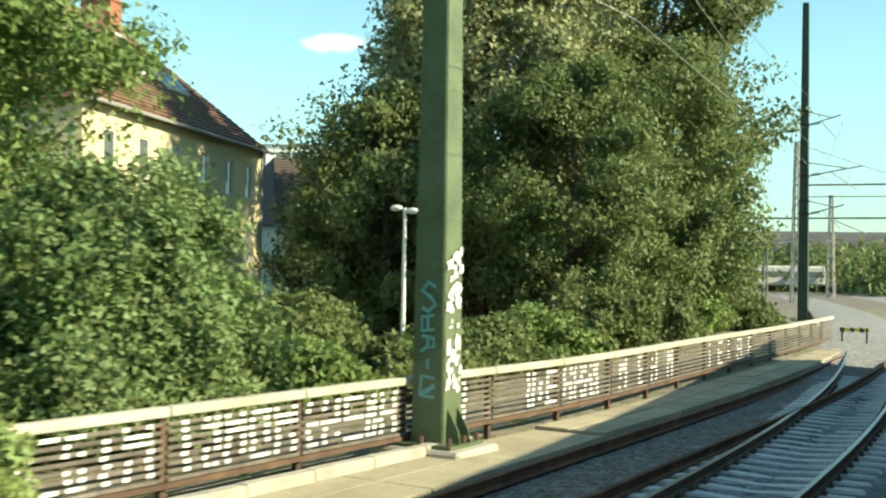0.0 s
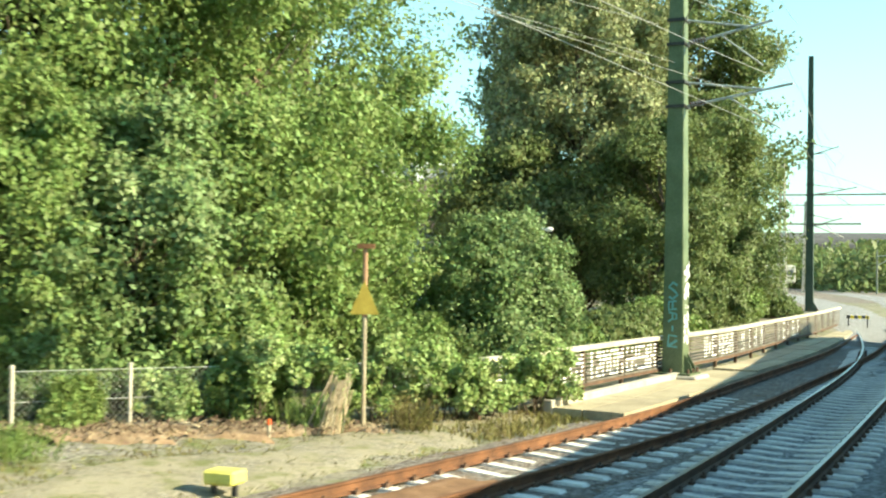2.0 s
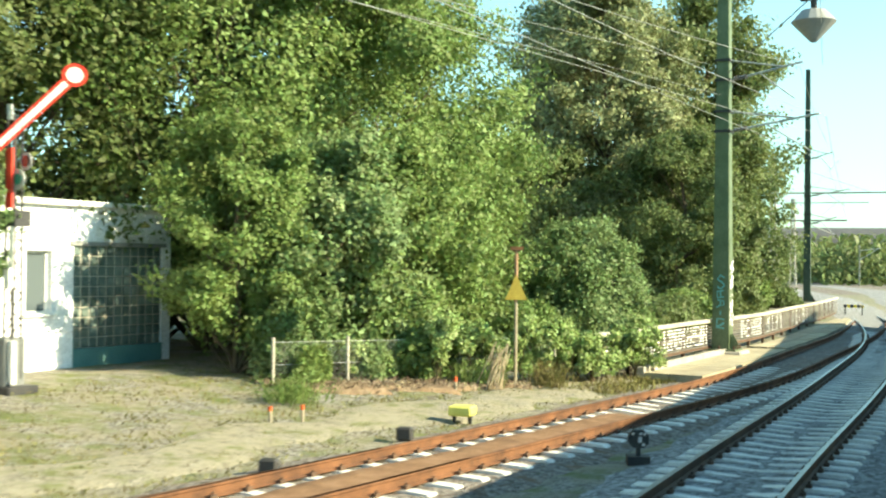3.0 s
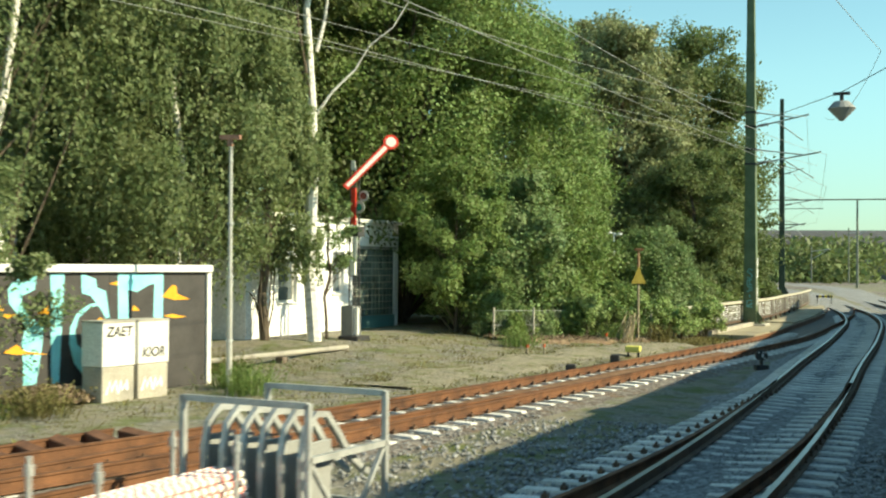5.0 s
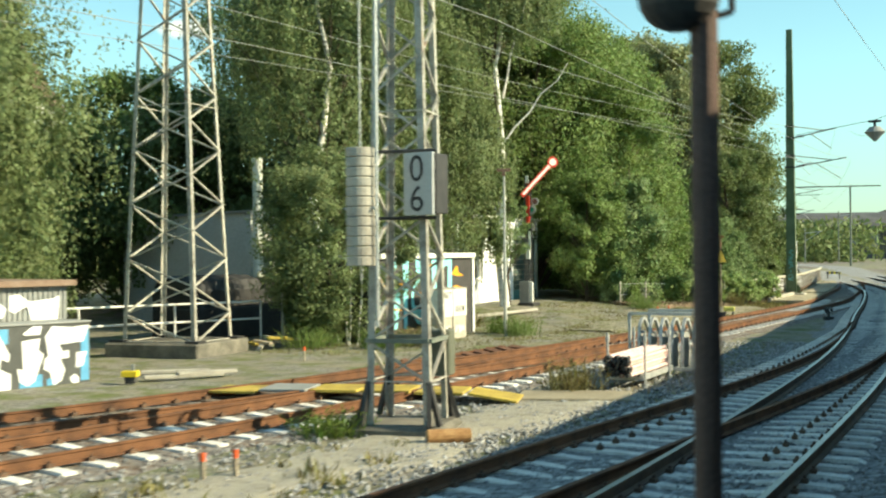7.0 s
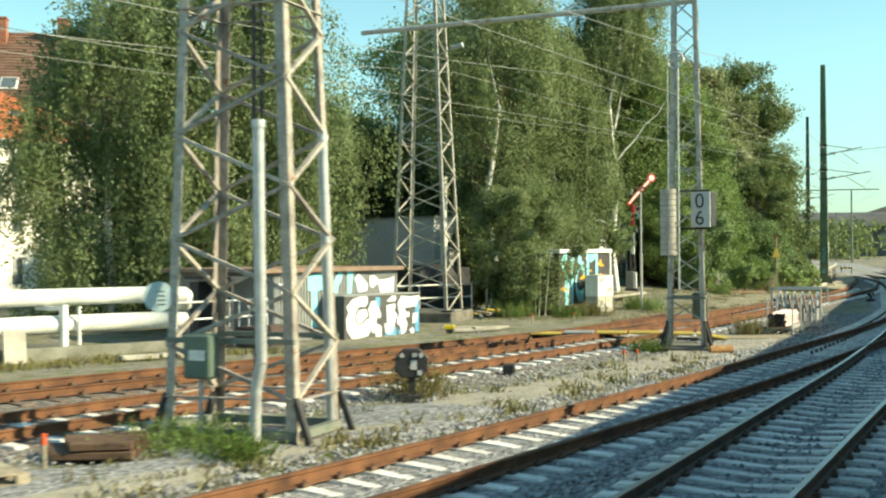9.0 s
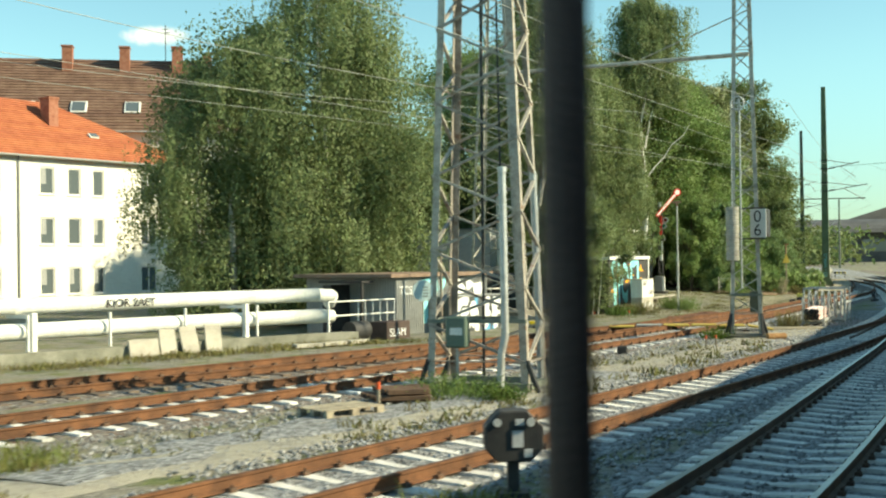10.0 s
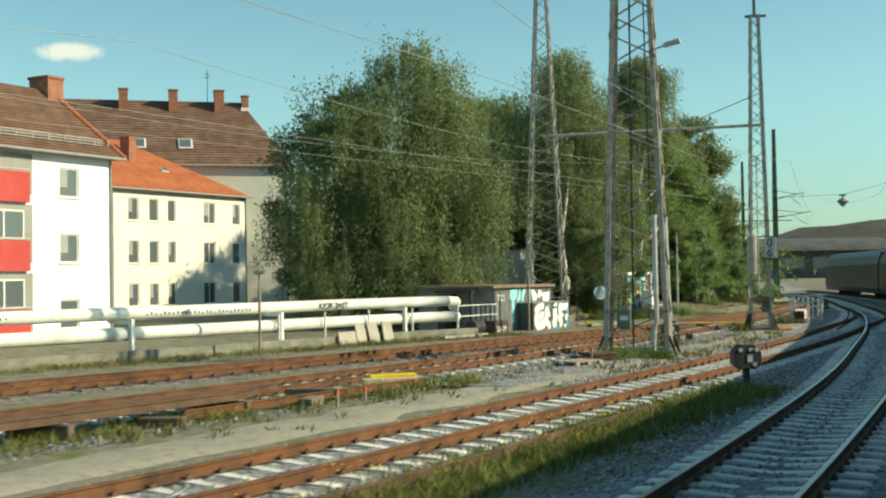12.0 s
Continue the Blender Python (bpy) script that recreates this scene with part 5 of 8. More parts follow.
dwarf_signal(-2.72, -62.55, 28, "black low shunting signal with pale panels", 0.9).location.z = -0.03
dwarf_signal(-7.05, -48.5, 28, "black low shunting signal on a pale post", 0.82)
dwarf_signal(-4.57, -5.8, 28, "low dark point indicator beside the rail", 0.42)

near = thing("platform_lamp", "dark slender lamp post with a round head close to the train", "street lamp", (2.05, -47.88, 0), 0, "lamps beside the train")
part("shaft", B(((0, 0, -0.1), (0, 0, 3.4), 0.048, 12)), mat("dark_rust_post", [(0.07, 0.042, 0.036), (0.12, 0.072, 0.06)], 3, 0.6), near)
bm = bmesh.new()
bmesh.ops.create_uvsphere(bm, u_segments=16, v_segments=10, radius=0.14, matrix=Matrix.Translation((-0.075, -0.04, 3.42)) @ Matrix.Diagonal((1, 1, 0.85, 1)))
part("head", bm, DARKIRON, near)
part("bracket", B(((0, 0, 3.52), (0.06, 0.03, 3.56), 0.012, 6), ((0.06, 0.03, 3.56), (0.085, 0.045, 3.5), 0.012, 6), ((0.085, 0.045, 3.5), (0.085, 0.045, 3.37), 0.012, 6), ((0.085, 0.045, 3.37), (0, 0, 3.34), 0.012, 6)), DARKIRON, near)
copy_thing(near, pose(1.45, -72.39, 0, 0, 0, 180))
hl = thing("hanging_lamp", "grey yard lamp with a conical hood above the tracks", "street lamp", (-3.68, 0.61, 0))
bm = bmesh.new()
bmesh.ops.create_cone(bm, cap_ends=True, segments=16, radius1=0.06, radius2=0.42, depth=0.38, matrix=Matrix.Translation((0, 0, 7.3)))
bmesh.ops.create_cone(bm, cap_ends=True, segments=16, radius1=0.42, radius2=0.22, depth=0.22, matrix=Matrix.Translation((0, 0, 7.6)))
part("hood", bm, GREYSHEET, hl)
part("hanger", B(((0, 0, 7.7), (0, 0, 8.0), 0.06), ((-0.25, 0, 7.95), (0.25, 0, 7.95), 0.05), ((-5.6, 12.2, 8.7), (0, 0, 8.0), 0.012), ((5.4, -9, 8.6), (0, 0, 8.0), 0.012)), DARKIRON, hl)

wl = thing("street_lamp", "white street lamp with two small heads behind the fence", "street lamp", (-21.6, 29.1, 0), 0)
part("pole", B(((0, 0, -0.1), (0, 0, 4.08), 0.075, 10, 0.055), ((-0.3, 0, 4.05), (0.3, 0, 4.0), 0.03, 8)), WHITE, wl)
for u, z in ((-0.33, 4.08), (0.3, 3.98)):
    bm = bmesh.new()
    bmesh.ops.create_uvsphere(bm, u_segments=14, v_segments=8, radius=0.22, matrix=Matrix.Translation((u, 0, z)) @ Matrix.Diagonal((1.0, 0.6, 0.45, 1)))
    part("head", bm, WHITE, wl)


def yard_lamp(x, y, h, label):
    ob = thing("yard_lamp", label, "street lamp", (x, y, 0), 25, "yard lamps")
    part("pole", B(((0, 0, -0.1), (0, 0, h - 0.6), 0.05, 10), ((0, 0, h - 0.6), (0, 0, h), 0.035, 10)), mat("pole_brown%d" % int(h * 10), [(0.22, 0.17, 0.13), (0.34, 0.29, 0.23)], 3, 0.7), ob)
    part("head", BX(((-0.2, -0.12, h), (0.2, 0.12, h + 0.08)), ((-0.16, -0.08, h - 0.05), (0.16, 0.08, h))), GREYSHEET, ob)
    return ob


yard_lamp(-20.03, -54.2, 2.75, "short brown lamp post with a flat grey head")
yard_lamp(-15.6, -37.6, 2.9, "short brown lamp post with a flat grey head")

# ---------------------------------------------------------------- graffiti hut with two cabinets
hut = thing("relay_hut", "black hut with white roof edge and cyan letters", "hut", (-14.58, -21.9, 0), 0)
HL = 5.6
hm = pose(0, 0, 0, 0, 0, 87.5)           # u runs along the front, facing +x
part("wall", box(bmesh.new(), (0, 0, -0.2), (HL, 2.6, 2.42), 0.01), HUTWALL, hut).matrix_basis = hm
part("roof", box(bmesh.new(), (-0.1, -0.12, 2.42), (HL + 0.1, 2.7, 2.58), 0.015), WHITE, hut, "white roof edge").matrix_basis = hm
part("corner_post", box(bmesh.new(), (HL - 0.02, -0.06, -0.1), (HL + 0.12, 0.25, 2.42), 0.01), WHITE, hut, "white corner post").matrix_basis = hm
part("panel_joint", BX(*[((u, -0.006, 0), (u + 0.03, 0, 2.42)) for u in (1.35, 2.75, 4.1)]), DARKIRON, hut).matrix_basis = hm
bm = bmesh.new()
gm = hm @ Matrix.Translation((0, -0.008, 0))
S_SHAPE = [(0.78, 2.4), (0.93, 2.35), (0.88, 2.09), (0.61, 1.98), (0.58, 1.82), (0.82, 1.57), (1.1, 1.4), (1.08, 1.05), (0.94, 0.3), (0.65, 0.3), (0.61, 1.12), (0.68, 1.39), (0.54, 1.6), (0.3, 1.85), (0.28, 2.1), (0.4, 2.26), (0.61, 2.37)]
I_SHAPE = [(1.25, 2.39), (1.6, 2.4), (1.56, 1.73), (1.49, 0.3), (1.3, 0.28), (1.27, 1.74)]
STROKE = [(2.01, 2.4), (2.38, 2.29), (2.42, 2.12), (2.65, 2.04), (2.76, 1.51), (2.66, 1.49), (2.5, 1.71), (2.26, 1.95), (2.03, 2.01)]
C_SHAPE = [(2.42, 1.81), (2.23, 1.79), (1.92, 1.63), (1.75, 1.35), (1.72, 1.07), (1.85, 0.64), (2.08, 0.4), (2.35, 0.34), (2.58, 0.42), (2.6, 0.98), (2.42, 0.85), (2.12, 0.84), (1.92, 1.01), (1.87, 1.25), (1.96, 1.53), (2.23, 1.72), (2.44, 1.75)]
M_SHAPE = [(2.97, 2.4), (3.58, 2.38), (4.26, 2.4), (4.25, 0.9), (3.96, 0.9), (4.0, 2.18), (3.83, 2.15), (3.5, 2.01), (3.25, 2.06), (3.3, 0.95), (3.01, 0.95)]
bm.free()
for shape in (S_SHAPE, I_SHAPE, STROKE, C_SHAPE, M_SHAPE):
    part("painted_letter", patch(bmesh.new(), shape, gm), CYAN, hut, "cyan sprayed letter")
for shape in ([(4.22, 1.9), (4.52, 2.15), (4.65, 2.13), (4.68, 1.96), (5.06, 1.83), (4.61, 1.82)], [(4.26, 1.49), (4.52, 1.53), (4.97, 1.45), (4.61, 1.43)], [(3.34, 1.63), (3.42, 1.74), (3.59, 1.62)], [(2.73, 2.19), (2.97, 2.24), (2.97, 2.15)],
              [(2.19, 1.33), (2.5, 1.52), (2.62, 1.47), (2.89, 1.45), (2.54, 1.3)], [(0.97, 1.64), (1.22, 1.79), (1.24, 1.62)], [(0.02, 1.82), (0.08, 1.85), (0.2, 1.72), (0.05, 1.72)], [(0.06, 1.66), (0.54, 1.64), (0.27, 1.57)], [(0.17, 0.94), (0.48, 1.08), (0.69, 0.94), (1.26, 0.85), (0.48, 0.89)]):
    part("painted_flame", patch(bmesh.new(), shape, gm @ Matrix.Translation((0, -0.006, 0))), ORANGESPRAY, hut, "orange painted flame")


def cabinet(u, label, text, size):
    ob = thing("cable_cabinet", label, "cabinet", (0, 0, 0), 0, "cable cabinets")
    ob.matrix_basis = pose(-13.45, u, -0.1, 0, 0, 87.5)
    part("base", box(bmesh.new(), (0, 0, 0), (0.82, 0.55, 0.72), 0.015), CONCRETE, ob, "bare concrete base")
    part("case", box(bmesh.new(), (-0.01, -0.015, 0.725), (0.83, 0.56, 1.56), 0.012), WHITE, ob, "white painted case")
    part("roof_edge", box(bmesh.new(), (-0.02, -0.03, 1.56), (0.84, 0.57, 1.60), 0.008), CONCRETE, ob)
    words("tag", text, size, pose(0.08, -0.018, 1.3 if text[0] == "Z" else 0.86), BLACKSPRAY, ob, 0.2, 0.006)
    bm = bmesh.new()
    for k in range(4):
        ribbon(bm, [(0.1 + k * 0.15, 0.2 + 0.1 * (k % 2)), (0.2 + k * 0.14, 0.45), (0.25 + k * 0.13, 0.25)], 0.06, Matrix.Translation((0, -0.004 - 0.001 * k, 0)))
    part("spray_marks", bm, WHITESPRAY, ob)
    return ob


cabinet(-20.35, "white and concrete cable cabinet with a black tag", "ZAET", 0.27)
cabinet(-19.39, "white and concrete cable cabinet with a black tag", "KIOR", 0.27)

# ---------------------------------------------------------------- low white building with glass blocks
lb = thing("workshop", "low white workshop with a green glass-block wall", "building", (-17.6, -16.0, 0.58), 0)
lb.scale = (1, 1, 0.835)
lm = pose(0, 0, 0, 0, 0, 92.5)           # u along the front towards +y, facing +x
ops = [(7.2, 8.2, 1.1, 2.6), (10.25, 10.95, 1.35, 2.95)]


def wall_with_openings(width, height, thick, openings, z0=0.0):
    """A wall slab from u=0..width with rectangular openings (u0, u1, v0, v1), made of cells of a grid."""
    us = sorted({0.0, width, *[o[0] for o in openings], *[o[1] for o in openings]})
    vs = sorted({z0, height, *[o[2] for o in openings], *[o[3] for o in openings]})
    bm = bmesh.new()
    grid = {}

    def vert(u, y, v):
        k = (round(u, 4), y, round(v, 4))
        if k not in grid:
            grid[k] = bm.verts.new((u, y, v))
        return grid[k]

    def openat(u, v):
        return any(o[0] < u < o[1] and o[2] < v < o[3] for o in openings)
    for i in range(len(us) - 1):
        for j in range(len(vs) - 1):
            cu, cv = (us[i] + us[i + 1]) / 2, (vs[j] + vs[j + 1]) / 2
            if openat(cu, cv):
                continue
            for y, flip in ((0, False), (thick, True)):
                q4 = [vert(us[i], y, vs[j]), vert(us[i + 1], y, vs[j]), vert(us[i + 1], y, vs[j + 1]), vert(us[i], y, vs[j + 1])]
                bm.faces.new(q4[::-1] if flip else q4)
            for du, dv, pa, pb in ((-1, 0, (us[i], vs[j]), (us[i], vs[j + 1])), (1, 0, (us[i + 1], vs[j]), (us[i + 1], vs[j + 1])), (0, -1, (us[i], vs[j]), (us[i + 1], vs[j])), (0, 1, (us[i], vs[j + 1]), (us[i + 1], vs[j + 1]))):
                nu = cu + du * ((us[i + 1] - us[i]) / 2 + 1e-3)
                nv = cv + dv * ((vs[j + 1] - vs[j]) / 2 + 1e-3)
                if nu < 0 or nu > width or nv < z0 or nv > height or openat(nu, nv):
                    bm.faces.new((vert(pa[0], 0, pa[1]), vert(pa[0], thick, pa[1]), vert(pb[0], thick, pb[1]), vert(pb[0], 0, pb[1])))
    bmesh.ops.recalc_face_normals(bm, faces=bm.faces)
    return bm


def window(parent, m, o, depth=0.12, mullion=True, curtain=0, frame_mat=WHITE, tilt=False):
    """A window in the opening o: frame with a mullion, recessed dark panes, a sill."""
    u0, u1, v0, v1 = o
    w = new("window")
    w.parent = parent
    w.matrix_basis = m
    t = 0.075
    bars = [((u0, depth, v0), (u0 + t, depth + 0.07, v1)), ((u1 - t, depth, v0), (u1, depth + 0.07, v1)), ((u0 + t, depth, v0), (u1 - t, depth + 0.07, v0 + t)), ((u0 + t, depth, v1 - t), (u1 - t, depth + 0.07, v1))]
    if mullion:
        c = (u0 + u1) / 2
        bars.append(((c - 0.04, depth - 0.005, v0 + t), (c + 0.04, depth + 0.065, v1 - t)))
    part("frame", BX(*bars), frame_mat, w)
    part("pane", BX(((u0 + t, depth + 0.03, v0 + t), (u1 - t, depth + 0.04, v1 - t))), GLASS, w)
    if curtain:
        part("curtain", BX(((u0 + t, depth + 0.024, v0 + t if curtain > 1 else (v0 + v1) / 2 - 0.2), (u0 + (u1 - u0) * (1.0 if curtain > 1 else 0.55) - t, depth + 0.029, v1 - t))), CURTAIN, w)
    part("sill", box(bmesh.new(), (u0 - 0.06, -0.07, v0 - 0.06), (u1 + 0.06, depth, v0 - 0.002)), frame_mat, w)
    return w


gu0, gu1 = 11.55, 14.3
part("wall", wall_with_openings(14.6 - 5.6, 4.1, 0.3, [(a - 5.6, b - 5.6, c, d) for a, b, c, d in ops + [(gu0, gu1, 0.42, 3.1)]], -0.2), PLASTER, lb).matrix_basis = lm @ pose(5.6, 0, 0)
part("back_block", box(bmesh.new(), (5.62, 0.3, -0.2), (14.58, 2.8, 4.08)), PLASTER, lb).matrix_basis = lm
part("roof", box(bmesh.new(), (5.4, -0.15, 4.1), (14.8, 2.9, 4.26), 0.02), WHITE, lb).matrix_basis = lm
part("plinth", box(bmesh.new(), (gu0, -0.03, -0.1), (gu1, 0.05, 0.42)), mat("teal_plinth", [(0.08, 0.20, 0.20), (0.12, 0.26, 0.25)], 2, 0.7), lb, "teal painted plinth").matrix_basis = lm
part("frieze", box(bmesh.new(), (gu0 - 0.1, -0.02, 3.22), (gu1 + 0.28, 0.0, 4.1)), PLASTER, lb, "pale rendered band above the glass").matrix_basis = lm
part("beam", box(bmesh.new(), (gu0 - 0.1, -0.05, 3.1), (gu1 + 0.1, 0.02, 3.2)), GREYSHEET, lb).matrix_basis = lm
for k, o in enumerate(ops):
    window(lb, lm, o, 0.12, False, 0)
NB, NR = 11, 10
blk = mesh_of("glass_block", box(bmesh.new(), (0.026, 0, 0.014), ((gu1 - gu0) / NB - 0.026, 0.1, 2.68 / NR - 0.014), 0.012), GREENGLASS)
part("glass_joints", box(bmesh.new(), (gu0, 0.05, 0.42), (gu1, 0.12, 3.1)), CONCRETE, lb).matrix_basis = lm
for i in range(NB):
    for j in range(NR):
        s = new("glass_block", blk)
        s.parent = lb
        s.matrix_basis = lm @ pose(gu0 + i * (gu1 - gu0) / NB, 0.02, 0.42 + j * 2.68 / NR)

# ---------------------------------------------------------------- rack with barrier poles
rk = thing("barrier_rack", "galvanised steel rack holding grey barrier feet", "rack", (-4.2, -27.1, 0.0), 0)
X0, X1, Y0, Y1 = -0.75, 0.75, -0.75, 0.62
for px_, py_ in ((X0, Y0), (X1, Y0), (X0, Y1), (X1, Y1)):
    part("upright", box(bmesh.new(), (px_ - 0.03, py_ - 0.03, 0), (px_ + 0.03, py_ + 0.03, 1.28), 0.004), GALV, rk)
for yy in (Y0, Y1):
    part("top_rail", B(((X0, yy, 1.26), (X1, yy, 1.26), 0.03, 8, None, True)), GALV, rk)
for a, b in (((X1, Y0, 0.75), (X1, Y1, 0.75)), ((X1, Y0, 0.12), (X1, Y1, 0.12)), ((X0, Y0, 0.12), (X0, Y1, 0.12)), ((X0, Y0, 0.12), (X1, Y0, 0.12)), ((X0, Y1, 0.12), (X1, Y1, 0.12))):
    part("side_rail", B((a, b, 0.03, 8, None, True)), GALV, rk)
for a, b in (((X1, Y0 + 0.05, 0.7), (X1, -0.25, 0.15)), ((X1, Y1 - 0.05, 0.7), (X1, 0.12, 0.15))):
    part("diagonal", B((a, b, 0.022, 8, None, True)), GALV, rk)
for k in range(6):
    xx = X0 + 0.16 + k * 0.235
    bm = bmesh.new()
    pts = [(xx, -0.62, 0.15), (xx, -0.62, 0.75), (xx, -0.56, 1.0), (xx, -0.4, 1.14), (xx, -0.22, 1.12), (xx, 0.0, 0.9), (xx, 0.2, 0.66), (xx, 0.45, 0.5), (xx, 0.55, 0.45)]
    rings = []
    for i, p in enumerate(pts):
        d = (Vector(pts[min(i + 1, len(pts) - 1)]) - Vector(pts[max(i - 1, 0)])).normalized()
        up = Vector((0, -d.z, d.y)) * 0.032
        rings.append([bm.verts.new(Vector(p) + Vector((sx * 0.03, 0, 0)) + su * up) for sx, su in ((-1, -1), (1, -1), (1, 1), (-1, 1))])
    for r0, r1 in zip(rings, rings[1:]):
        for i in range(4):
            bm.faces.new((r0[i], r1[i], r1[(i + 1) % 4], r0[(i + 1) % 4]))
    bm.faces.new(rings[0]), bm.faces.new(rings[-1][::-1])
    bmesh.ops.recalc_face_normals(bm, faces=bm.faces)
    part("barrier_foot", bm, GALV, rk)
    bm = bmesh.new()
    obox(bm, (xx, -0.35, 0.5), (0.035, 0.42, 0.75), (0, 0, 0), 0.01)
    part("foot_plate", bm, GREYSHEET, rk)
bd = thing("barrier_poles", "bundle of red and white striped barrier poles", "pole bundle", (-4.55, -29.25, 0.0), 2)
polemat = bpy.data.materials.new("red_white_stripes")
polemat.use_nodes = True
pn, pl = polemat.node_tree.nodes, polemat.node_tree.links
ptc = pn.new("ShaderNodeTexCoord")
psep = pn.new("ShaderNodeSeparateXYZ")
pl.new(ptc.outputs["Object"], psep.inputs[0])
pmul = pn.new("ShaderNodeMath")
pmul.operation, pmul.inputs[1].default_value = "MULTIPLY", 8.5
pl.new(psep.outputs["Y"], pmul.inputs[0])
pfr = pn.new("ShaderNodeMath")
pfr.operation = "FRACT"
pl.new(pmul.outputs[0], pfr.inputs[0])
pgt = pn.new("ShaderNodeMath")
pgt.operation, pgt.inputs[1].default_value = "GREATER_THAN", 0.62
pl.new(pfr.outputs[0], pgt.inputs[0])
pmx = pn.new("ShaderNodeMix")
pmx.data_type = "RGBA"
pmx.inputs[6].default_value, pmx.inputs[7].default_value = (0.82, 0.79, 0.76, 1), (0.66, 0.20, 0.16, 1)
pl.new(pgt.outputs[0], pmx.inputs[0])
pl.new(pmx.outputs[2], pn["Principled BSDF"].inputs["Base Color"])
pn["Principled BSDF"].inputs["Roughness"].default_value = 0.55
bm = bmesh.new()
bar(bm, (0, -1.3, 0), (0, 1.35, 0), 0.038, 8)
pole_mesh = mesh_of("pole", bm, polemat)
end_mesh = mesh_of("end_cap", B(((0, -1.48, 0), (0, -1.3, 0), 0.033, 8)), DARKIRON)
rngb = random.Random(2)
for row in range(6):
    for col in range(7 - (row % 2)):
        p = new("pole", pole_mesh)
        p.parent = bd
        off = rngb.uniform(-0.12, 0.12)
        m = pose(0.0 + col * 0.078 + (row % 2) * 0.039, off, 0.24 + row * 0.067, 0, rngb.uniform(0, 360), rngb.uniform(-0.6, 0.6))
        p.matrix_basis = m
        e = new("end_cap", end_mesh)
        e.parent = bd
        e.matrix_basis = m
part("tray", BX(((-0.12, -0.85, 0.1), (-0.06, 1.4, 0.2)), ((0.52, -0.85, 0.1), (0.58, 1.4, 0.2)), ((-0.06, -0.85, 0.1), (0.52, -0.78, 0.16)), ((-0.06, 1.3, 0.1), (0.52, 1.37, 0.16))), GALV, bd)
for px_ in (-0.14, 0.60):
    for py_ in (-0.8, 1.0):
        st = part("stanchion", B(((px_, py_, -0.04), (px_, py_, 1.0), 0.024, 10), ((px_, py_, 0.84), (px_, py_, 0.93), 0.04, 10), ((px_, py_, -0.04), (px_, py_, 0.03), 0.06, 10)), GALV, bd)

# ---------------------------------------------------------------- second hut, graffiti cabinets, SLAM box
h2 = thing("tool_shed", "low corrugated grey shed covered in sprayed letters", "shed", (-16.95, -38.4, 0), 0)
h2m, h2L = Matrix.Rotation(math.atan2(5.45, 1.05), 4, "Z"), 5.55
bm = bmesh.new()
box(bm, (0, 0.02, -0.2), (h2L, 4.2, 1.95))
part("wall", bm, GREYSHEET, h2).matrix_basis = h2m
rib_mesh = mesh_of("rib", BX(((0, -0.012, -0.1), (0.055, 0.02, 1.95))), GREYSHEET)
for k in range(46):
    s = new("rib", rib_mesh)
    s.parent, s.matrix_basis = h2, h2m @ pose(0.03 + k * h2L / 46, 0, 0)
for k in range(34):
    s = new("rib", rib_mesh)
    s.parent, s.matrix_basis = h2, h2m @ pose(0, 0.105 + k * 4.1 / 34, 0, 0, 0, -90)
part("roof", box(bmesh.new(), (-0.5, -0.2, 1.95), (h2L + 0.12, 4.4, 2.08), 0.01), mat("rusty_roof_edge", [(0.20, 0.13, 0.09), (0.30, 0.22, 0.17)], 3, 0.8), h2).matrix_basis = h2m
part("lean_to", BX(((-1.1, 0.6, 1.78), (-0.45, 2.6, 1.86)), ((-1.05, 0.65, -0.1), (-0.95, 0.75, 1.78)), ((-1.0, 2.1, -0.1), (-0.02, 2.5, 1.7))), BLACKPAINT, h2, "dark open lean-to").matrix_basis = h2m
gm = h2m @ Matrix.Translation((0, -0.02, 0))
words("tag", "TCS", 0.42, gm @ pose(0.15, 0, 1.35), WHITESPRAY, h2)
T_FORM = [(1.38, 1.83), (2.1, 1.94), (2.02, 1.43), (1.78, 1.35), (1.79, 0.29), (1.53, 0.29), (1.54, 1.36), (1.36, 1.43)]
SLANT = [(2.32, 1.89), (2.39, 1.93), (2.39, 1.39), (2.04, 1.23), (2.07, 1.34)]
CURVE = [(2.77, 2.0), (2.92, 2.0), (2.86, 1.7), (2.69, 1.48), (2.66, 1.27), (2.48, 1.32), (2.51, 1.66)]
UPRIGHT = [(3.12, 1.97), (3.41, 1.94), (3.3, 1.26), (3.12, 1.25)]
WEDGE = [(3.46, 1.74), (3.65, 1.87), (4.1, 1.5), (4.02, 1.32), (3.64, 1.27)]
CLAW = [(4.16, 1.77), (4.38, 1.8), (4.63, 1.64), (5.2, 1.69), (5.35, 1.75), (5.31, 1.24), (4.68, 1.24), (4.57, 1.55), (4.29, 1.4), (4.16, 1.47)]
for shape in (T_FORM, SLANT, CURVE, UPRIGHT):
    part("painted_letter", patch(bmesh.new(), shape, gm), CYAN, h2, "pale blue sprayed letter")
for shape in (WEDGE, CLAW):
    part("painted_letter", patch(bmesh.new(), shape, gm), WHITESPRAY, h2, "white sprayed letter")
gc = thing("switch_cabinet", "dark cabinet covered in large white graffiti letters", "cabinet", (-15.7, -36.6, -0.1), 0)
gcm, gcL = Matrix.Rotation(math.atan2(3.2, 0.75), 4, "Z"), 3.4
part("case", box(bmesh.new(), (0, 0, 0), (gcL, 0.8, 1.3), 0.015), mat("case_dark", [(0.06, 0.065, 0.065), (0.10, 0.105, 0.10)], 2, 0.6), gc).matrix_basis = gcm
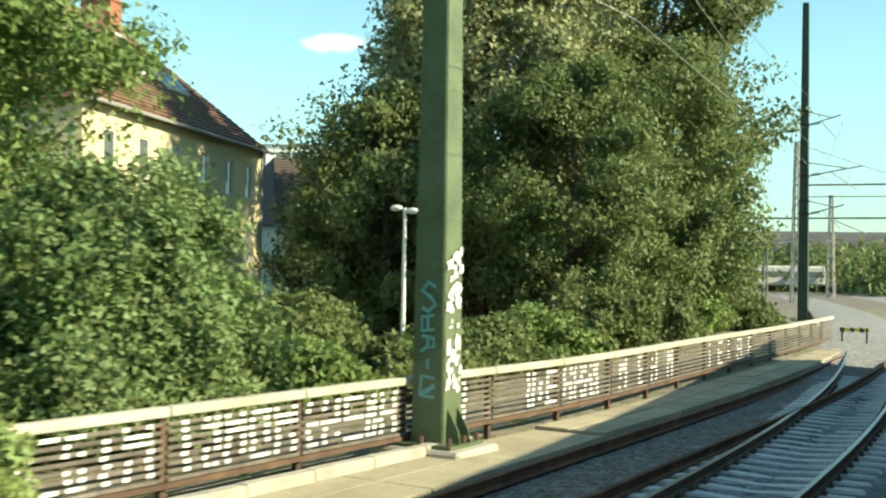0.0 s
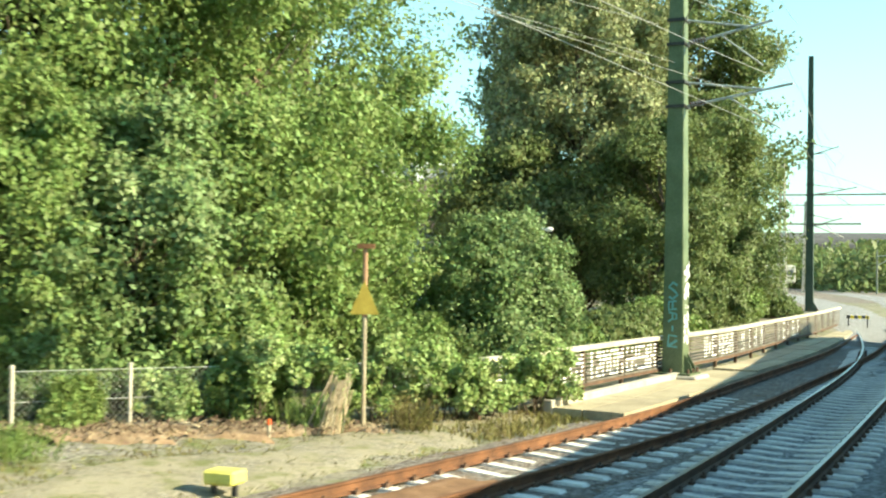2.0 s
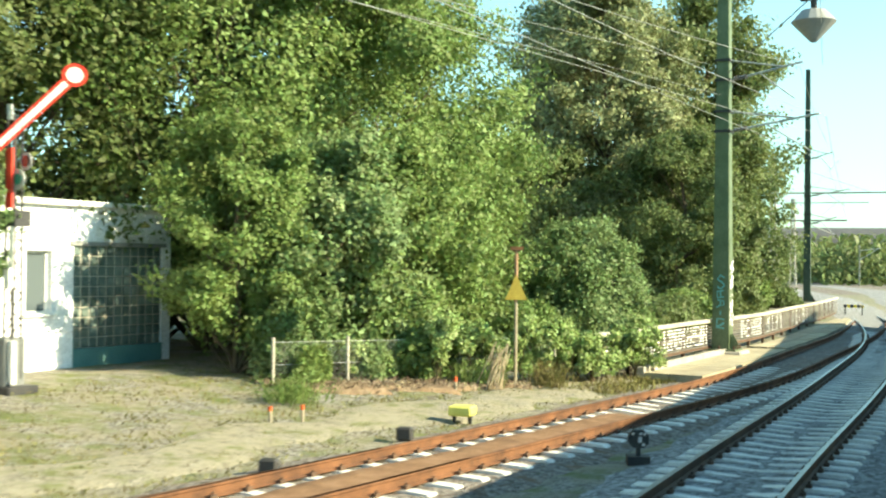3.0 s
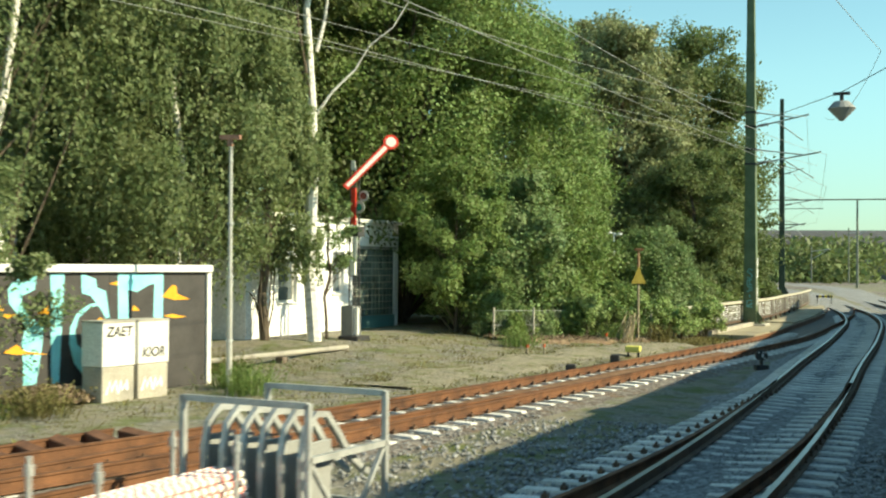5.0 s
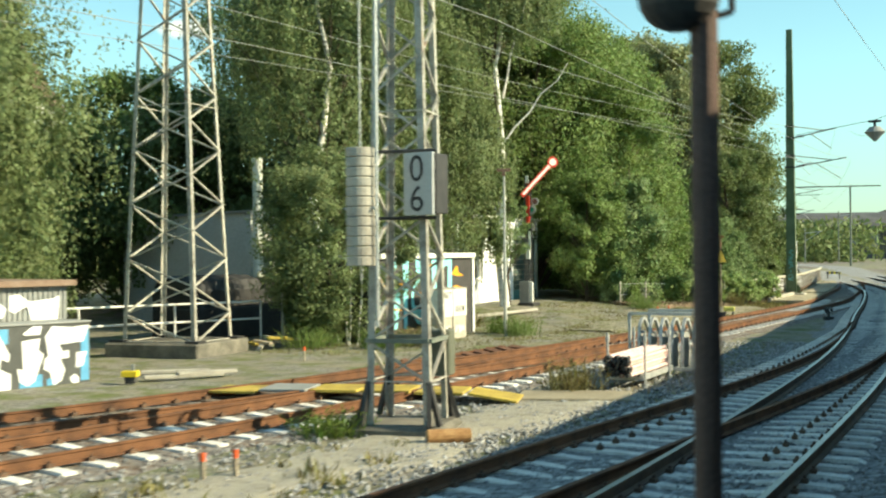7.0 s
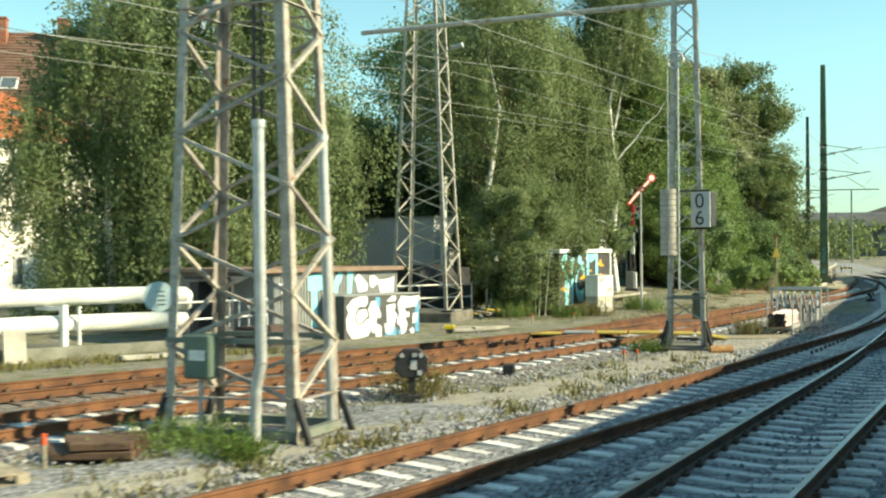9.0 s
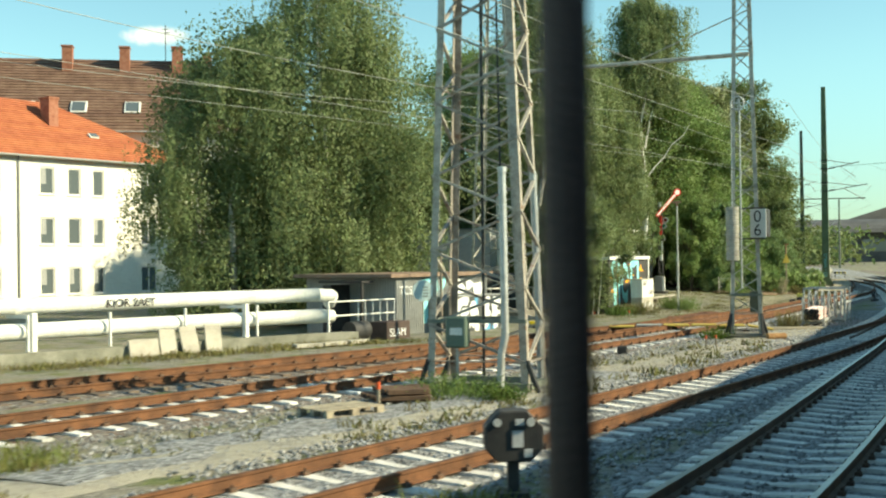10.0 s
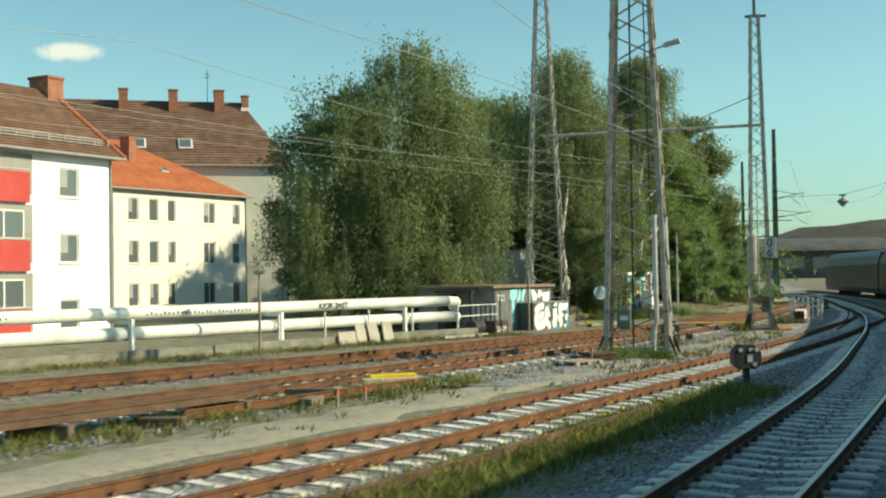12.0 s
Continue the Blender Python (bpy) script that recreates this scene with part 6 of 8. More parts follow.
part("lid", box(bmesh.new(), (-0.03, -0.03, 1.3), (gcL + 0.03, 0.83, 1.34), 0.01), GREYSHEET, gc).matrix_basis = gcm


C_FORM = [(0.09, 1.0), (0.33, 1.22), (0.72, 1.31), (0.99, 1.31), (1.01, 1.12), (0.91, 0.98), (0.62, 0.99), (0.47, 0.81), (0.44, 0.6), (0.56, 0.44), (0.81, 0.49), (1.01, 0.63), (1.18, 0.51), (1.2, 0.33), (1.0, 0.09), (0.61, 0.04), (0.32, 0.04), (0.11, 0.29), (0.06, 0.63), (0.18, 0.83)]
C_EYE = [(0.49, 0.72), (0.62, 0.89), (0.96, 0.91), (1.01, 0.69), (0.76, 0.52), (0.56, 0.49)]
N_FORM = [(1.03, 0.9), (1.16, 1.13), (1.36, 1.14), (1.59, 0.74), (1.56, 0.59), (1.41, 0.66), (1.3, 0.15), (1.2, 0.18), (1.11, 0.56)]
N_FOOT = [(1.36, 0.47), (1.61, 0.35), (1.61, 0.04), (1.35, 0.04)]
I_FORM = [(1.85, 0.99), (2.25, 1.03), (2.22, 0.79), (2.33, 0.69), (2.13, 0.17), (1.97, 0.08), (1.79, 0.18), (1.74, 0.45), (1.87, 0.41)]
I_DOT = [(1.88, 1.14), (2.09, 1.28), (2.3, 1.27), (2.25, 1.1), (1.91, 1.1)]
F_FORM = [(2.36, 1.05), (2.52, 1.26), (2.96, 1.22), (3.38, 1.25), (3.24, 0.91), (2.68, 0.87), (2.76, 0.73), (2.9, 0.75), (2.9, 0.59), (2.7, 0.58), (2.81, 0.35), (2.73, 0.13), (2.54, 0.05), (2.46, 0.33), (2.32, 0.4), (2.35, 0.6), (2.43, 0.66)]
MARK = [(3.07, 0.69), (3.32, 0.7), (3.23, 0.41), (3.06, 0.37)]
MARK_DOT = [(2.92, 0.18), (3.03, 0.25), (3.14, 0.16), (3.12, 0.07), (3.03, 0.05), (2.94, 0.09)]
for shape in (C_FORM, C_EYE, N_FORM, N_FOOT, I_FORM, I_DOT, F_FORM, MARK, MARK_DOT):
    part("painted_letter", patch(bmesh.new(), shape, gcm @ Matrix.Translation((0, -0.014, 0))), WHITESPRAY, gc, "white sprayed letter")
for u0, u1, v0, v1 in ((3.18, 3.37, 0.1, 1.2), (1.36, 1.56, 0.95, 1.25), (1.8, 2.3, 0.05, 0.3), (2.4, 2.62, 0.06, 0.2)):
    part("painted_ground", BX(((u0, -0.008, v0), (u1, -0.002, v1))), BLUESPRAY, gc, "blue sprayed patch").matrix_basis = gcm
sb = thing("trough_box", "dark brown box with white sprayed word", "box", (-16.3, -40.3, -0.1), 0)
sbm = Matrix.Rotation(math.atan2(1.3, 0.2), 4, "Z")
part("case", box(bmesh.new(), (0, 0, 0), (1.3, 0.7, 0.62), 0.02), mat("box_brown", [(0.06, 0.04, 0.035), (0.10, 0.07, 0.06)], 3, 0.7), sb).matrix_basis = sbm
words("tag", "SLAM", 0.38, sbm @ pose(0.15, -0.006, 0.14), WHITESPRAY, sb)
drm = thing("cable_drum", "dark metal drum lying beside the shed", "drum", (-16.9, -41.2, 0.3), 80)
part("drum", B(((-0.4, 0, 0), (0.4, 0, 0), 0.3, 20)), DARKIRON, drm)

# ---------------------------------------------------------------- grey building, white tube, white handrail by the tower
gb = thing("grey_shed", "plain dark grey building behind the lattice tower", "building", (-22.3, -17.8, 0), 0)
part("wall", box(bmesh.new(), (-9.5, 0, -0.2), (0, 2.6, 4.1)), GREYWALL, gb).matrix_basis = Matrix.Rotation(radians(-20), 4, "Z")
part("roof", box(bmesh.new(), (-9.6, -0.1, 4.1), (0.1, 2.7, 4.18)), GREYSHEET, gb).matrix_basis = Matrix.Rotation(radians(-20), 4, "Z")
solid("vent_pipe", B(((0, 0, 0), (0, 0, 6.0), 0.17, 14), ((0, 0, 5.9), (0, 0, 6.02), 0.19, 14)), PIPEWHITE, "tall off-white vent pipe beside the grey building", "pipe", "", (-21.4, -18.6, -0.1))
hr = thing("handrail", "white tubular handrail along a ramp", "handrail", (0, 0, 0))
ha, hb = Vector((-20.68, -31.41, 0)), Vector((-17.68, -23.55, 0))
for k in range(4):
    p0 = ha.lerp(hb, k / 3)
    part("post", B(((p0.x, p0.y, -0.1), (p0.x, p0.y, 1.22), 0.03)), WHITE, hr)
for z in (1.22, 0.72):
    part("rail", B(((ha.x, ha.y, z), (hb.x, hb.y, z), 0.03)), WHITE, hr)
car = thing("covered_wagon", "long low wagon under a black tarpaulin behind the handrail", "wagon", (-20.8, -21.3, 0), -4)
bm = box(bmesh.new(), (-0.9, -2.3, -0.05), (0.9, 2.2, 0.98), 0.06)
part("bed", bm, BLACKPAINT, car)
bm = bmesh.new()
ribs = [(0.88, 0.96), (0.9, 1.5), (0.72, 1.82), (0.3, 1.96), (-0.3, 1.96), (-0.72, 1.82), (-0.9, 1.5), (-0.88, 0.96)]
rings = []
for k in range(15):
    w0 = 1.0 if k % 2 else 0.965
    drop = 0.06 if k in (0, 14) else 0.0
    rings.append([bm.verts.new((u * w0, -2.28 + 0.235 * k, 0.96 + (v - 0.96) * w0 - drop)) for u, v in ribs])
for r0, r1 in zip(rings, rings[1:]):
    for j in range(len(ribs) - 1):
        bm.faces.new((r0[j], r0[j + 1], r1[j + 1], r1[j]))
bm.faces.new(rings[0])
bm.faces.new(rings[-1][::-1])
bmesh.ops.recalc_face_normals(bm, faces=bm.faces)
part("tarpaulin", bm, BLACKPAINT, car, "black ribbed tarpaulin")
part("box", box(bmesh.new(), (-0.85, 1.05, 0.96), (0.88, 2.18, 1.82), 0.05), BLACKPAINT, car)
solid("steel_post", box(bmesh.new(), (-0.045, -0.045, -0.1), (0.045, 0.045, 2.0), 0.008), GALV, "thin pale grey steel post", "post", "", (-17.24, -23.04, 0))
wd = thing("timber_pile", "untidy pile of yellow and pale planks beside the tower base", "timber", (-16.75, -23.75, 0), 0)
rngt = random.Random(6)
for k in range(18):
    bm = obox(bmesh.new(), (rngt.uniform(-0.9, 0.9), rngt.uniform(-1.5, 0.8), 0.03 + 0.07 * (k % 4)), (rngt.uniform(0.3, 0.9), 0.12, 0.07), (rngt.uniform(-8, 8), rngt.uniform(-10, 10), rngt.uniform(0, 180)), 0.01)
    part("plank", bm, (OCHRE, PALLETWOOD, CONCRETE)[k % 3], wd)

# ---------------------------------------------------------------- insulated pipes with railing
PIPE = [(-17.2, -40.7), (-19.05, -44.3), (-21.5, -51.3), (-24.4, -60.0), (-29.5, -74), (-36, -90)][::-1]
ppath, pipe_x = smooth_path(PIPE, 1.5)
pp = thing("heating_pipes", "two thick white insulated pipes on posts", "pipe")


def tube_along(name, path, r, z, parent, material, seams):
    prof = [(r * math.cos(2 * math.pi * k / 16), r * math.sin(2 * math.pi * k / 16)) for k in range(16)]
    o = part(name, sweep(bmesh.new(), path, prof, z), material, parent)
    for f in o.data.polygons:
        f.use_smooth = True
    for i in range(2, len(path) - 1, seams):
        bm = bmesh.new()
        sweep(bm, [path[i] - (path[i] - path[i - 1]).normalized() * 0.05, path[i]], [(1.035 * a, 1.035 * b) for a, b in prof], z)
        part("seam_band", bm, material, parent)
    return o


tube_along("pipe", ppath, 0.215, 1.47, pp, PIPEWHITE, 3)
low = [p + Vector((0.35, -0.15, 0)) for p in ppath]
tube_along("pipe", low, 0.225, 0.81, pp, PIPEWHITE, 4)
endp = ppath[-1]
bm = B(((endp.x, endp.y, 1.47), (endp.x + 0.25, endp.y + 0.5, 1.43), 0.21, 16), ((endp.x + 0.25, endp.y + 0.5, 1.43), (endp.x - 0.1, endp.y + 0.9, 1.17), 0.2, 16), ((endp.x + 0.1, endp.y - 0.2, 0.81), (endp.x + 0.3, endp.y + 0.4, 0.77), 0.21, 16))
part("elbow", bm, PIPEWHITE, pp)
for yy in (-44.9, -51.3, -57.5, -65, -72):
    xx = pipe_x(yy) + 0.67
    part("support_post", box(bmesh.new(), (xx - 0.07, yy - 0.09, -0.1), (xx + 0.07, yy + 0.09, 1.3), 0.01), WHITE, pp)
    part("bracket", box(bmesh.new(), (xx - 0.9, yy - 0.06, 1.16), (xx - 0.07, yy + 0.06, 1.255)), WHITE, pp)
bm = bmesh.new()
wpath = [Vector((pipe_x(v) + 0.85, v, 0)) for v in np.arange(-88, -40.4, 1.5)]
sweep(bm, wpath, [(-0.16, -0.2), (0.16, -0.2), (0.16, 0.29), (-0.16, 0.29)])
solid("low_wall", bm, mat("weathered_wall", [(0.14, 0.14, 0.11), (0.23, 0.23, 0.185), (0.32, 0.315, 0.26)], 1.4, 0.9, bump=0.35, fine=40), "low weathered concrete wall along the pipes", "wall", "structure")
rl = thing("pipe_railing", "white steel railing in front of the pipes", "railing")
rq = np.arange(-51.5, -40.9, 2.3)
for v in rq:
    part("post", box(bmesh.new(), (pipe_x(v) + 0.72, v - 0.03, 0.3), (pipe_x(v) + 0.78, v + 0.03, 1.25)), WHITE, rl)
ra, rb = Vector((pipe_x(-42.3) + 0.75, -42.3, 0)), Vector((-16.55, -39.3, 0))
for z in (1.25, 0.8):
    part("rail", B(((ra.x, ra.y, z), (rb.x, rb.y, z), 0.026)), WHITE, rl)
for k in range(6):
    c = Vector((-17.2, -40.6, 0)).lerp(rb, k / 5)
    part("baluster", B(((c.x, c.y, 0.3), (c.x, c.y, 1.25), 0.018)), WHITE, rl)
pm = Matrix.Translation((pipe_x(-48.9) + 0.242, -48.9, 1.35)) @ Matrix.Rotation(radians(70), 4, "Z")
words("tag", "KIOR 2AET", 0.32, pm, BLACKSPRAY, pp, 0.1, 0.006)
bm = bmesh.new()
for k in range(26):
    v = -56.5 + k * 0.17
    u = (k * 37 % 10) / 10
    obox(bm, (pipe_x(v) + 0.226, v, 1.43 + 0.06 * (u - 0.5)), (0.006, 0.05, 0.06 + 0.06 * u), (20 * u, 0, -19))
for k in range(14):
    v = -63.5 + k * 0.17
    u = (k * 53 % 10) / 10
    obox(bm, (pipe_x(v) + 0.226, v, 1.44 + 0.05 * (u - 0.5)), (0.006, 0.05, 0.09), (25 * u, 0, -19))
tagged(part("scribble", bm, BLACKSPRAY, pp, "black unreadable scribbles"), kind="stuff")

# slabs leaning on the low wall, kerb stones lying about
rngl = random.Random(9)
for k, (yy, hgt, w) in enumerate(((-48.77, 0.5, 0.5), (-48.35, 0.5, 0.48), (-47.83, 0.74, 0.52), (-47.12, 0.8, 0.55), (-46.4, 0.8, 0.55))):
    xx = pipe_x(yy) + 1.22
    bm = obox(bmesh.new(), (0, 0, hgt / 2), (0.07, w, hgt), (0, 0, 0), 0.012)
    solid("concrete_slab", bm, CONCRETE, "pale concrete slab leaning on the low wall", "slab", "", (xx, yy, -0.03), 0, "leaning slabs").rotation_euler = (radians(rngl.uniform(-4, 4)), radians(-16), radians(-20))
for k, (xx, yy) in enumerate(((-16.9, -44.2), (-16.6, -43.2), (-16.3, -42.3))):
    solid("kerb_stone", obox(bmesh.new(), (0, 0, 0.05), (0.3, 0.95, 0.12), (0, 0, 0), 0.02), CONCRETE, "pale kerb stone lying on the ground", "stone", "", (xx, yy, -0.03), -25 + 9 * k, "kerb stones")


# ---------------------------------------------------------------- pallets, markers and clutter between the tracks
OLDWOOD = mat("grey_old_wood", [(0.22, 0.195, 0.15), (0.33, 0.29, 0.22), (0.42, 0.37, 0.28)], 6, 0.9, bump=0.25, fine=30, rand=0.15)


def pallet(x, y, turn, label):
    ob = thing("pallet", label, "pallet", (x, y, -0.02), turn)
    for k in range(7):
        part("top_board", box(bmesh.new(), (-0.6, -0.4 + k * 0.118, 0.122), (0.6, -0.31 + k * 0.118, 0.144)), OLDWOOD, ob)
    for v in (-0.37, 0.0, 0.37):
        part("runner", box(bmesh.new(), (-0.6, v - 0.05, 0.0), (0.6, v + 0.05, 0.022)), OLDWOOD, ob)
        for u in (-0.53, 0, 0.53):
            part("block", box(bmesh.new(), (u - 0.07, v - 0.05, 0.022), (u + 0.07, v + 0.05, 0.122)), OLDWOOD, ob)
    return ob


pallet(-8.0, -57.3, 68, "weathered wooden pallet lying on the gravel")
st = thing("steel_parts", "stack of brown rusty steel track parts", "scrap", (-8.0, -55.2, 0), -52)
for k in range(4):
    for j in range(2):
        part("steel_bar", obox(bmesh.new(), (-0.35 + 0.24 * k, 0.1 * j, 0.06 + 0.11 * j), (0.2, 1.3 - 0.25 * j - 0.1 * k, 0.09), (0, 0, 7 * j - 3 * k), 0.01), RUSTDARK, st)


def marker(x, y, h, top, label):
    ob = thing("marker_peg", label, "peg", (x, y, 0), 0, "survey pegs")
    part("peg", BX(((-0.022, -0.022, -0.1), (0.022, 0.022, h * 0.68))), OLDWOOD, ob)
    part("peg_top", BX(((-0.025, -0.025, h * 0.68), (0.025, 0.025, h))), top, ob)
    return ob


ORANGE = mat("orange_peg", [(0.62, 0.09, 0.03), (0.72, 0.14, 0.05)], 4, 0.6)
for x, y, h in ((-7.88, -56.2, 0.42), (-5.62, -41.1, 0.3), (-5.42, -40.75, 0.3), (-11.0, -6.4, 0.24), (-10.7, -5.9, 0.26), (-10.9, -0.4, 0.3), (-10.05, -68.2, 0.3), (-9.62, -67.8, 0.32), (-12.3, -26.3, 0.3), (-13.4, -27.6, 0.3), (-9.3, 6.2, 0.25)):
    marker(x, y, h, ORANGE, "short survey peg with an orange top")
yb = thing("cable_box", "small yellow box on short feet beside the siding", "box", (-8.85, -3.6, 0), 12)
part("case", box(bmesh.new(), (-0.22, -0.18, 0.1), (0.22, 0.18, 0.28), 0.03), mat("pale_yellow", [(0.62, 0.58, 0.14), (0.75, 0.70, 0.22)], 3, 0.6), yb)
for u in (-0.15, 0.15):
    part("foot", BX(((u - 0.03, -0.03, -0.05), (u + 0.03, 0.03, 0.12))), DARKIRON, yb)
for x, y in ((-8.35, -9.6), (-8.55, -5.95), (-7.21, -43.9)):
    solid("iron_block", obox(bmesh.new(), (0, 0, 0.1), (0.26, 0.2, 0.22), (0, 0, 0), 0.03), DARKIRON, "small dark iron block beside the track", "block", "", (x, y, -0.03), 20, "iron blocks")
yp = thing("yellow_plank_stack", "yellow plank lying on stacked timbers", "plank", (-10.4, -64.7, 0), 38)
part("plank", obox(bmesh.new(), (0, 0, 0.27), (1.1, 0.30, 0.09), (0, 0, 0), 0.02), YELLOW, yp)
part("timber", obox(bmesh.new(), (-0.1, -0.05, 0.17), (1.3, 0.36, 0.14), (0, 0, 3), 0.02), PALLETWOOD, yp)
part("timber", obox(bmesh.new(), (0, 0, 0.05), (1.2, 0.3, 0.14), (0, 0, 90), 0.02), OLDTIMBER, yp)

# yellow boards of a crossing between mast and shed
cr = thing("crossing_boards", "yellow worn boards laid across the rails", "crossing")
for k in range(6):
    a = Vector((-5.2, -33.0, 0)).lerp(Vector((-10.6, -34.6, 0)), k / 6)
    part("board", obox(bmesh.new(), (a.x - 0.42, a.y - 0.13, 0.17 if k not in (0, 1, 5) else (0.085, 0.15, 0, 0, 0, 0.13)[k]), (0.86, 0.95, 0.05), (0, 9 if k == 0 else 0, 16.5), 0.01), OCHRE if k != 4 else GREYSHEET, cr)
solid("cover_slab", obox(bmesh.new(), (0, 0, 0.0), (2.0, 1.25, 0.1), (0, 0, 0), 0.02), PAVING, "sandy concrete duct cover beside the crossing", "slab", "", (-4.6, -32.0, -0.03), 18)
lg = thing("log", "short sawn log at the mast foot", "log", (-4.3, -37.5, 0.07), 40)
part("log", B(((-0.3, 0, 0), (0.3, 0, 0), 0.10, 14)), mat("log_wood", [(0.22, 0.11, 0.05), (0.36, 0.20, 0.09), (0.46, 0.29, 0.14)], 5, 0.9, bump=0.4, fine=30), lg)

# stored rails lying on timber blocks beside the siding
sr = thing("stored_rails", "long rusty rails stored on timber blocks", "rails")
for k in range(5):
    pth = [Vector((siding_x(v) + 1.75 + 0.17 * k, v, 0)) for v in np.arange(-92 + 1.5 * k, -66 - 0.7 * k, 2.0)]
    part("rail", sweep(bmesh.new(), pth, RAIL, 0.22), RUST if k % 2 else RUSTDARK, sr)
for v in (-67.4, -70, -74, -78, -83):
    part("block", obox(bmesh.new(), (siding_x(v) + 2.1, v, 0.1), (1.15, 0.2, 0.24), (0, 0, 10), 0.015), OLDTIMBER, sr)
solid("rail_spare", sweep(bmesh.new(), [Vector((siding_x(v) + 2.6, v, 0)) for v in np.arange(-71.5, -64.2, 1.2)], RAIL, 0.02), RUST, "single rusty rail lying low beside the siding", "rail")
# spare turnout timbers in the yard track
tb = thing("turnout_timbers", "row of short brown rusty plates beside the siding", "plates")
TIMBERRUST = mat("timber_rust", [(0.09, 0.045, 0.03), (0.16, 0.08, 0.05), (0.22, 0.115, 0.07)], 4, 0.9, fine=40)
for k in range(9):
    v = -23.9 - k * 0.6
    part("plate", obox(bmesh.new(), (siding_x(v) - 2.0 - 0.04 * k, v, 0.07), (0.55, 0.2, 0.16), (rngt.uniform(8, 16), rngt.uniform(4, 14), rngt.uniform(-8, 6)), 0.015), TIMBERRUST, tb)
solid("rail_spare", sweep(bmesh.new(), [Vector((siding_x(v) - 2.35, v, 0)) for v in np.arange(-33, -22.5, 1.5)], RAIL, 0.0), RUST, "single rusty rail lying behind the plates", "rail")
# boards and a yellow case lying before the tower
for k, (x, y, a, l) in enumerate(((-13.5, -32.0, 50, 1.7), (-13.2, -31.6, 55, 1.3), (-14.3, -31.3, 40, 1.5))):
    solid("concrete_board", obox(bmesh.new(), (0, 0, 0.04 + 0.05 * (k == 1)), (l, 0.24, 0.07), (0, 0, 0), 0.01), CONCRETE, "pale concrete board lying on the ground", "board", "", (x, y, -0.03), a, "loose boards")
yc = thing("signal_case", "small yellow case on a dark foot beside the yard track", "box", (-13.9, -33.2, 0), 25)
part("case", box(bmesh.new(), (-0.17, -0.11, 0.08), (0.17, 0.11, 0.21), 0.02), YELLOW, yc)
part("foot", BX(((-0.1, -0.08, -0.05), (0.1, 0.08, 0.08))), DARKIRON, yc)
part("stub", BX(((0.02, -0.03, 0.21), (0.08, 0.03, 0.34))), GREYSHEET, yc)
# cable trough along the second track
solid("rail_spare", sweep(bmesh.new(), [Vector((west_x(v) + 2.0, v, 0)) for v in np.arange(-92, -66, 2.0)], RAIL, -0.04), RUSTDARK, "single spare rail lying in the grass", "rail", "")
fp = thing("fallen_pole", "long pale concrete pole lying on blocks beside the hut", "pole")
part("pole", B(((-15.5, -15.5, 0.29), (-14.57, -10.2, 0.4), 0.065, 10)), CONCRETE, fp)
for v, x in ((-15.1, -15.43), (-12.6, -14.99)):
    part("block", box(bmesh.new(), (x - 0.12, v - 0.1, -0.1), (x + 0.12, v + 0.1, 0.27), 0.02), OLDTIMBER, fp)

# ---------------------------------------------------------------- wire fence with ivy
cf = thing("wire_fence", "sagging wire mesh fence on concrete posts", "fence")
CF = [Vector((-13.68, -3.09, 0)), Vector((-13.13, -1.24, 0)), Vector((-12.5, 0.7, 0)), Vector((-11.8, 2.8, 0)), Vector((-11.2, 5.0, 0))]
for p0 in CF:
    part("post", box(bmesh.new(), (p0.x - 0.03, p0.y - 0.03, -0.1), (p0.x + 0.03, p0.y + 0.03, 0.97 + ground_z(p0.x, p0.y)), 0.01), CONCRETE, cf)
for a, b in zip(CF, CF[1:]):
    a, b = a + Vector((0, 0, ground_z(a.x, a.y) - 0.15)), b + Vector((0, 0, ground_z(b.x, b.y) - 0.15))
    part("tension_wire", B(*[(a + Vector((0, 0, z)), b + Vector((0, 0, z)), 0.006, 5) for z in (0.1, 0.55, 1.02)]), GALV, cf)
    bm = bmesh.new()
    n = int((b - a).length / 0.11)
    for k in range(-9, n):
        for s in (0, 1):
            k0, k1 = max(k, 0), min(k + 9, n)
            za, zb = 0.06 + 0.105 * (k0 - k), 0.06 + 0.105 * (k1 - k)
            if s:
                za, zb = 1.06 - za, 1.06 - zb
            bar(bm, a.lerp(b, k0 / n) + Vector((0, 0, za)), a.lerp(b, k1 / n) + Vector((0, 0, zb)), 0.0028, 3)
    part("mesh_panel", bm, LATTICEDARK, cf)


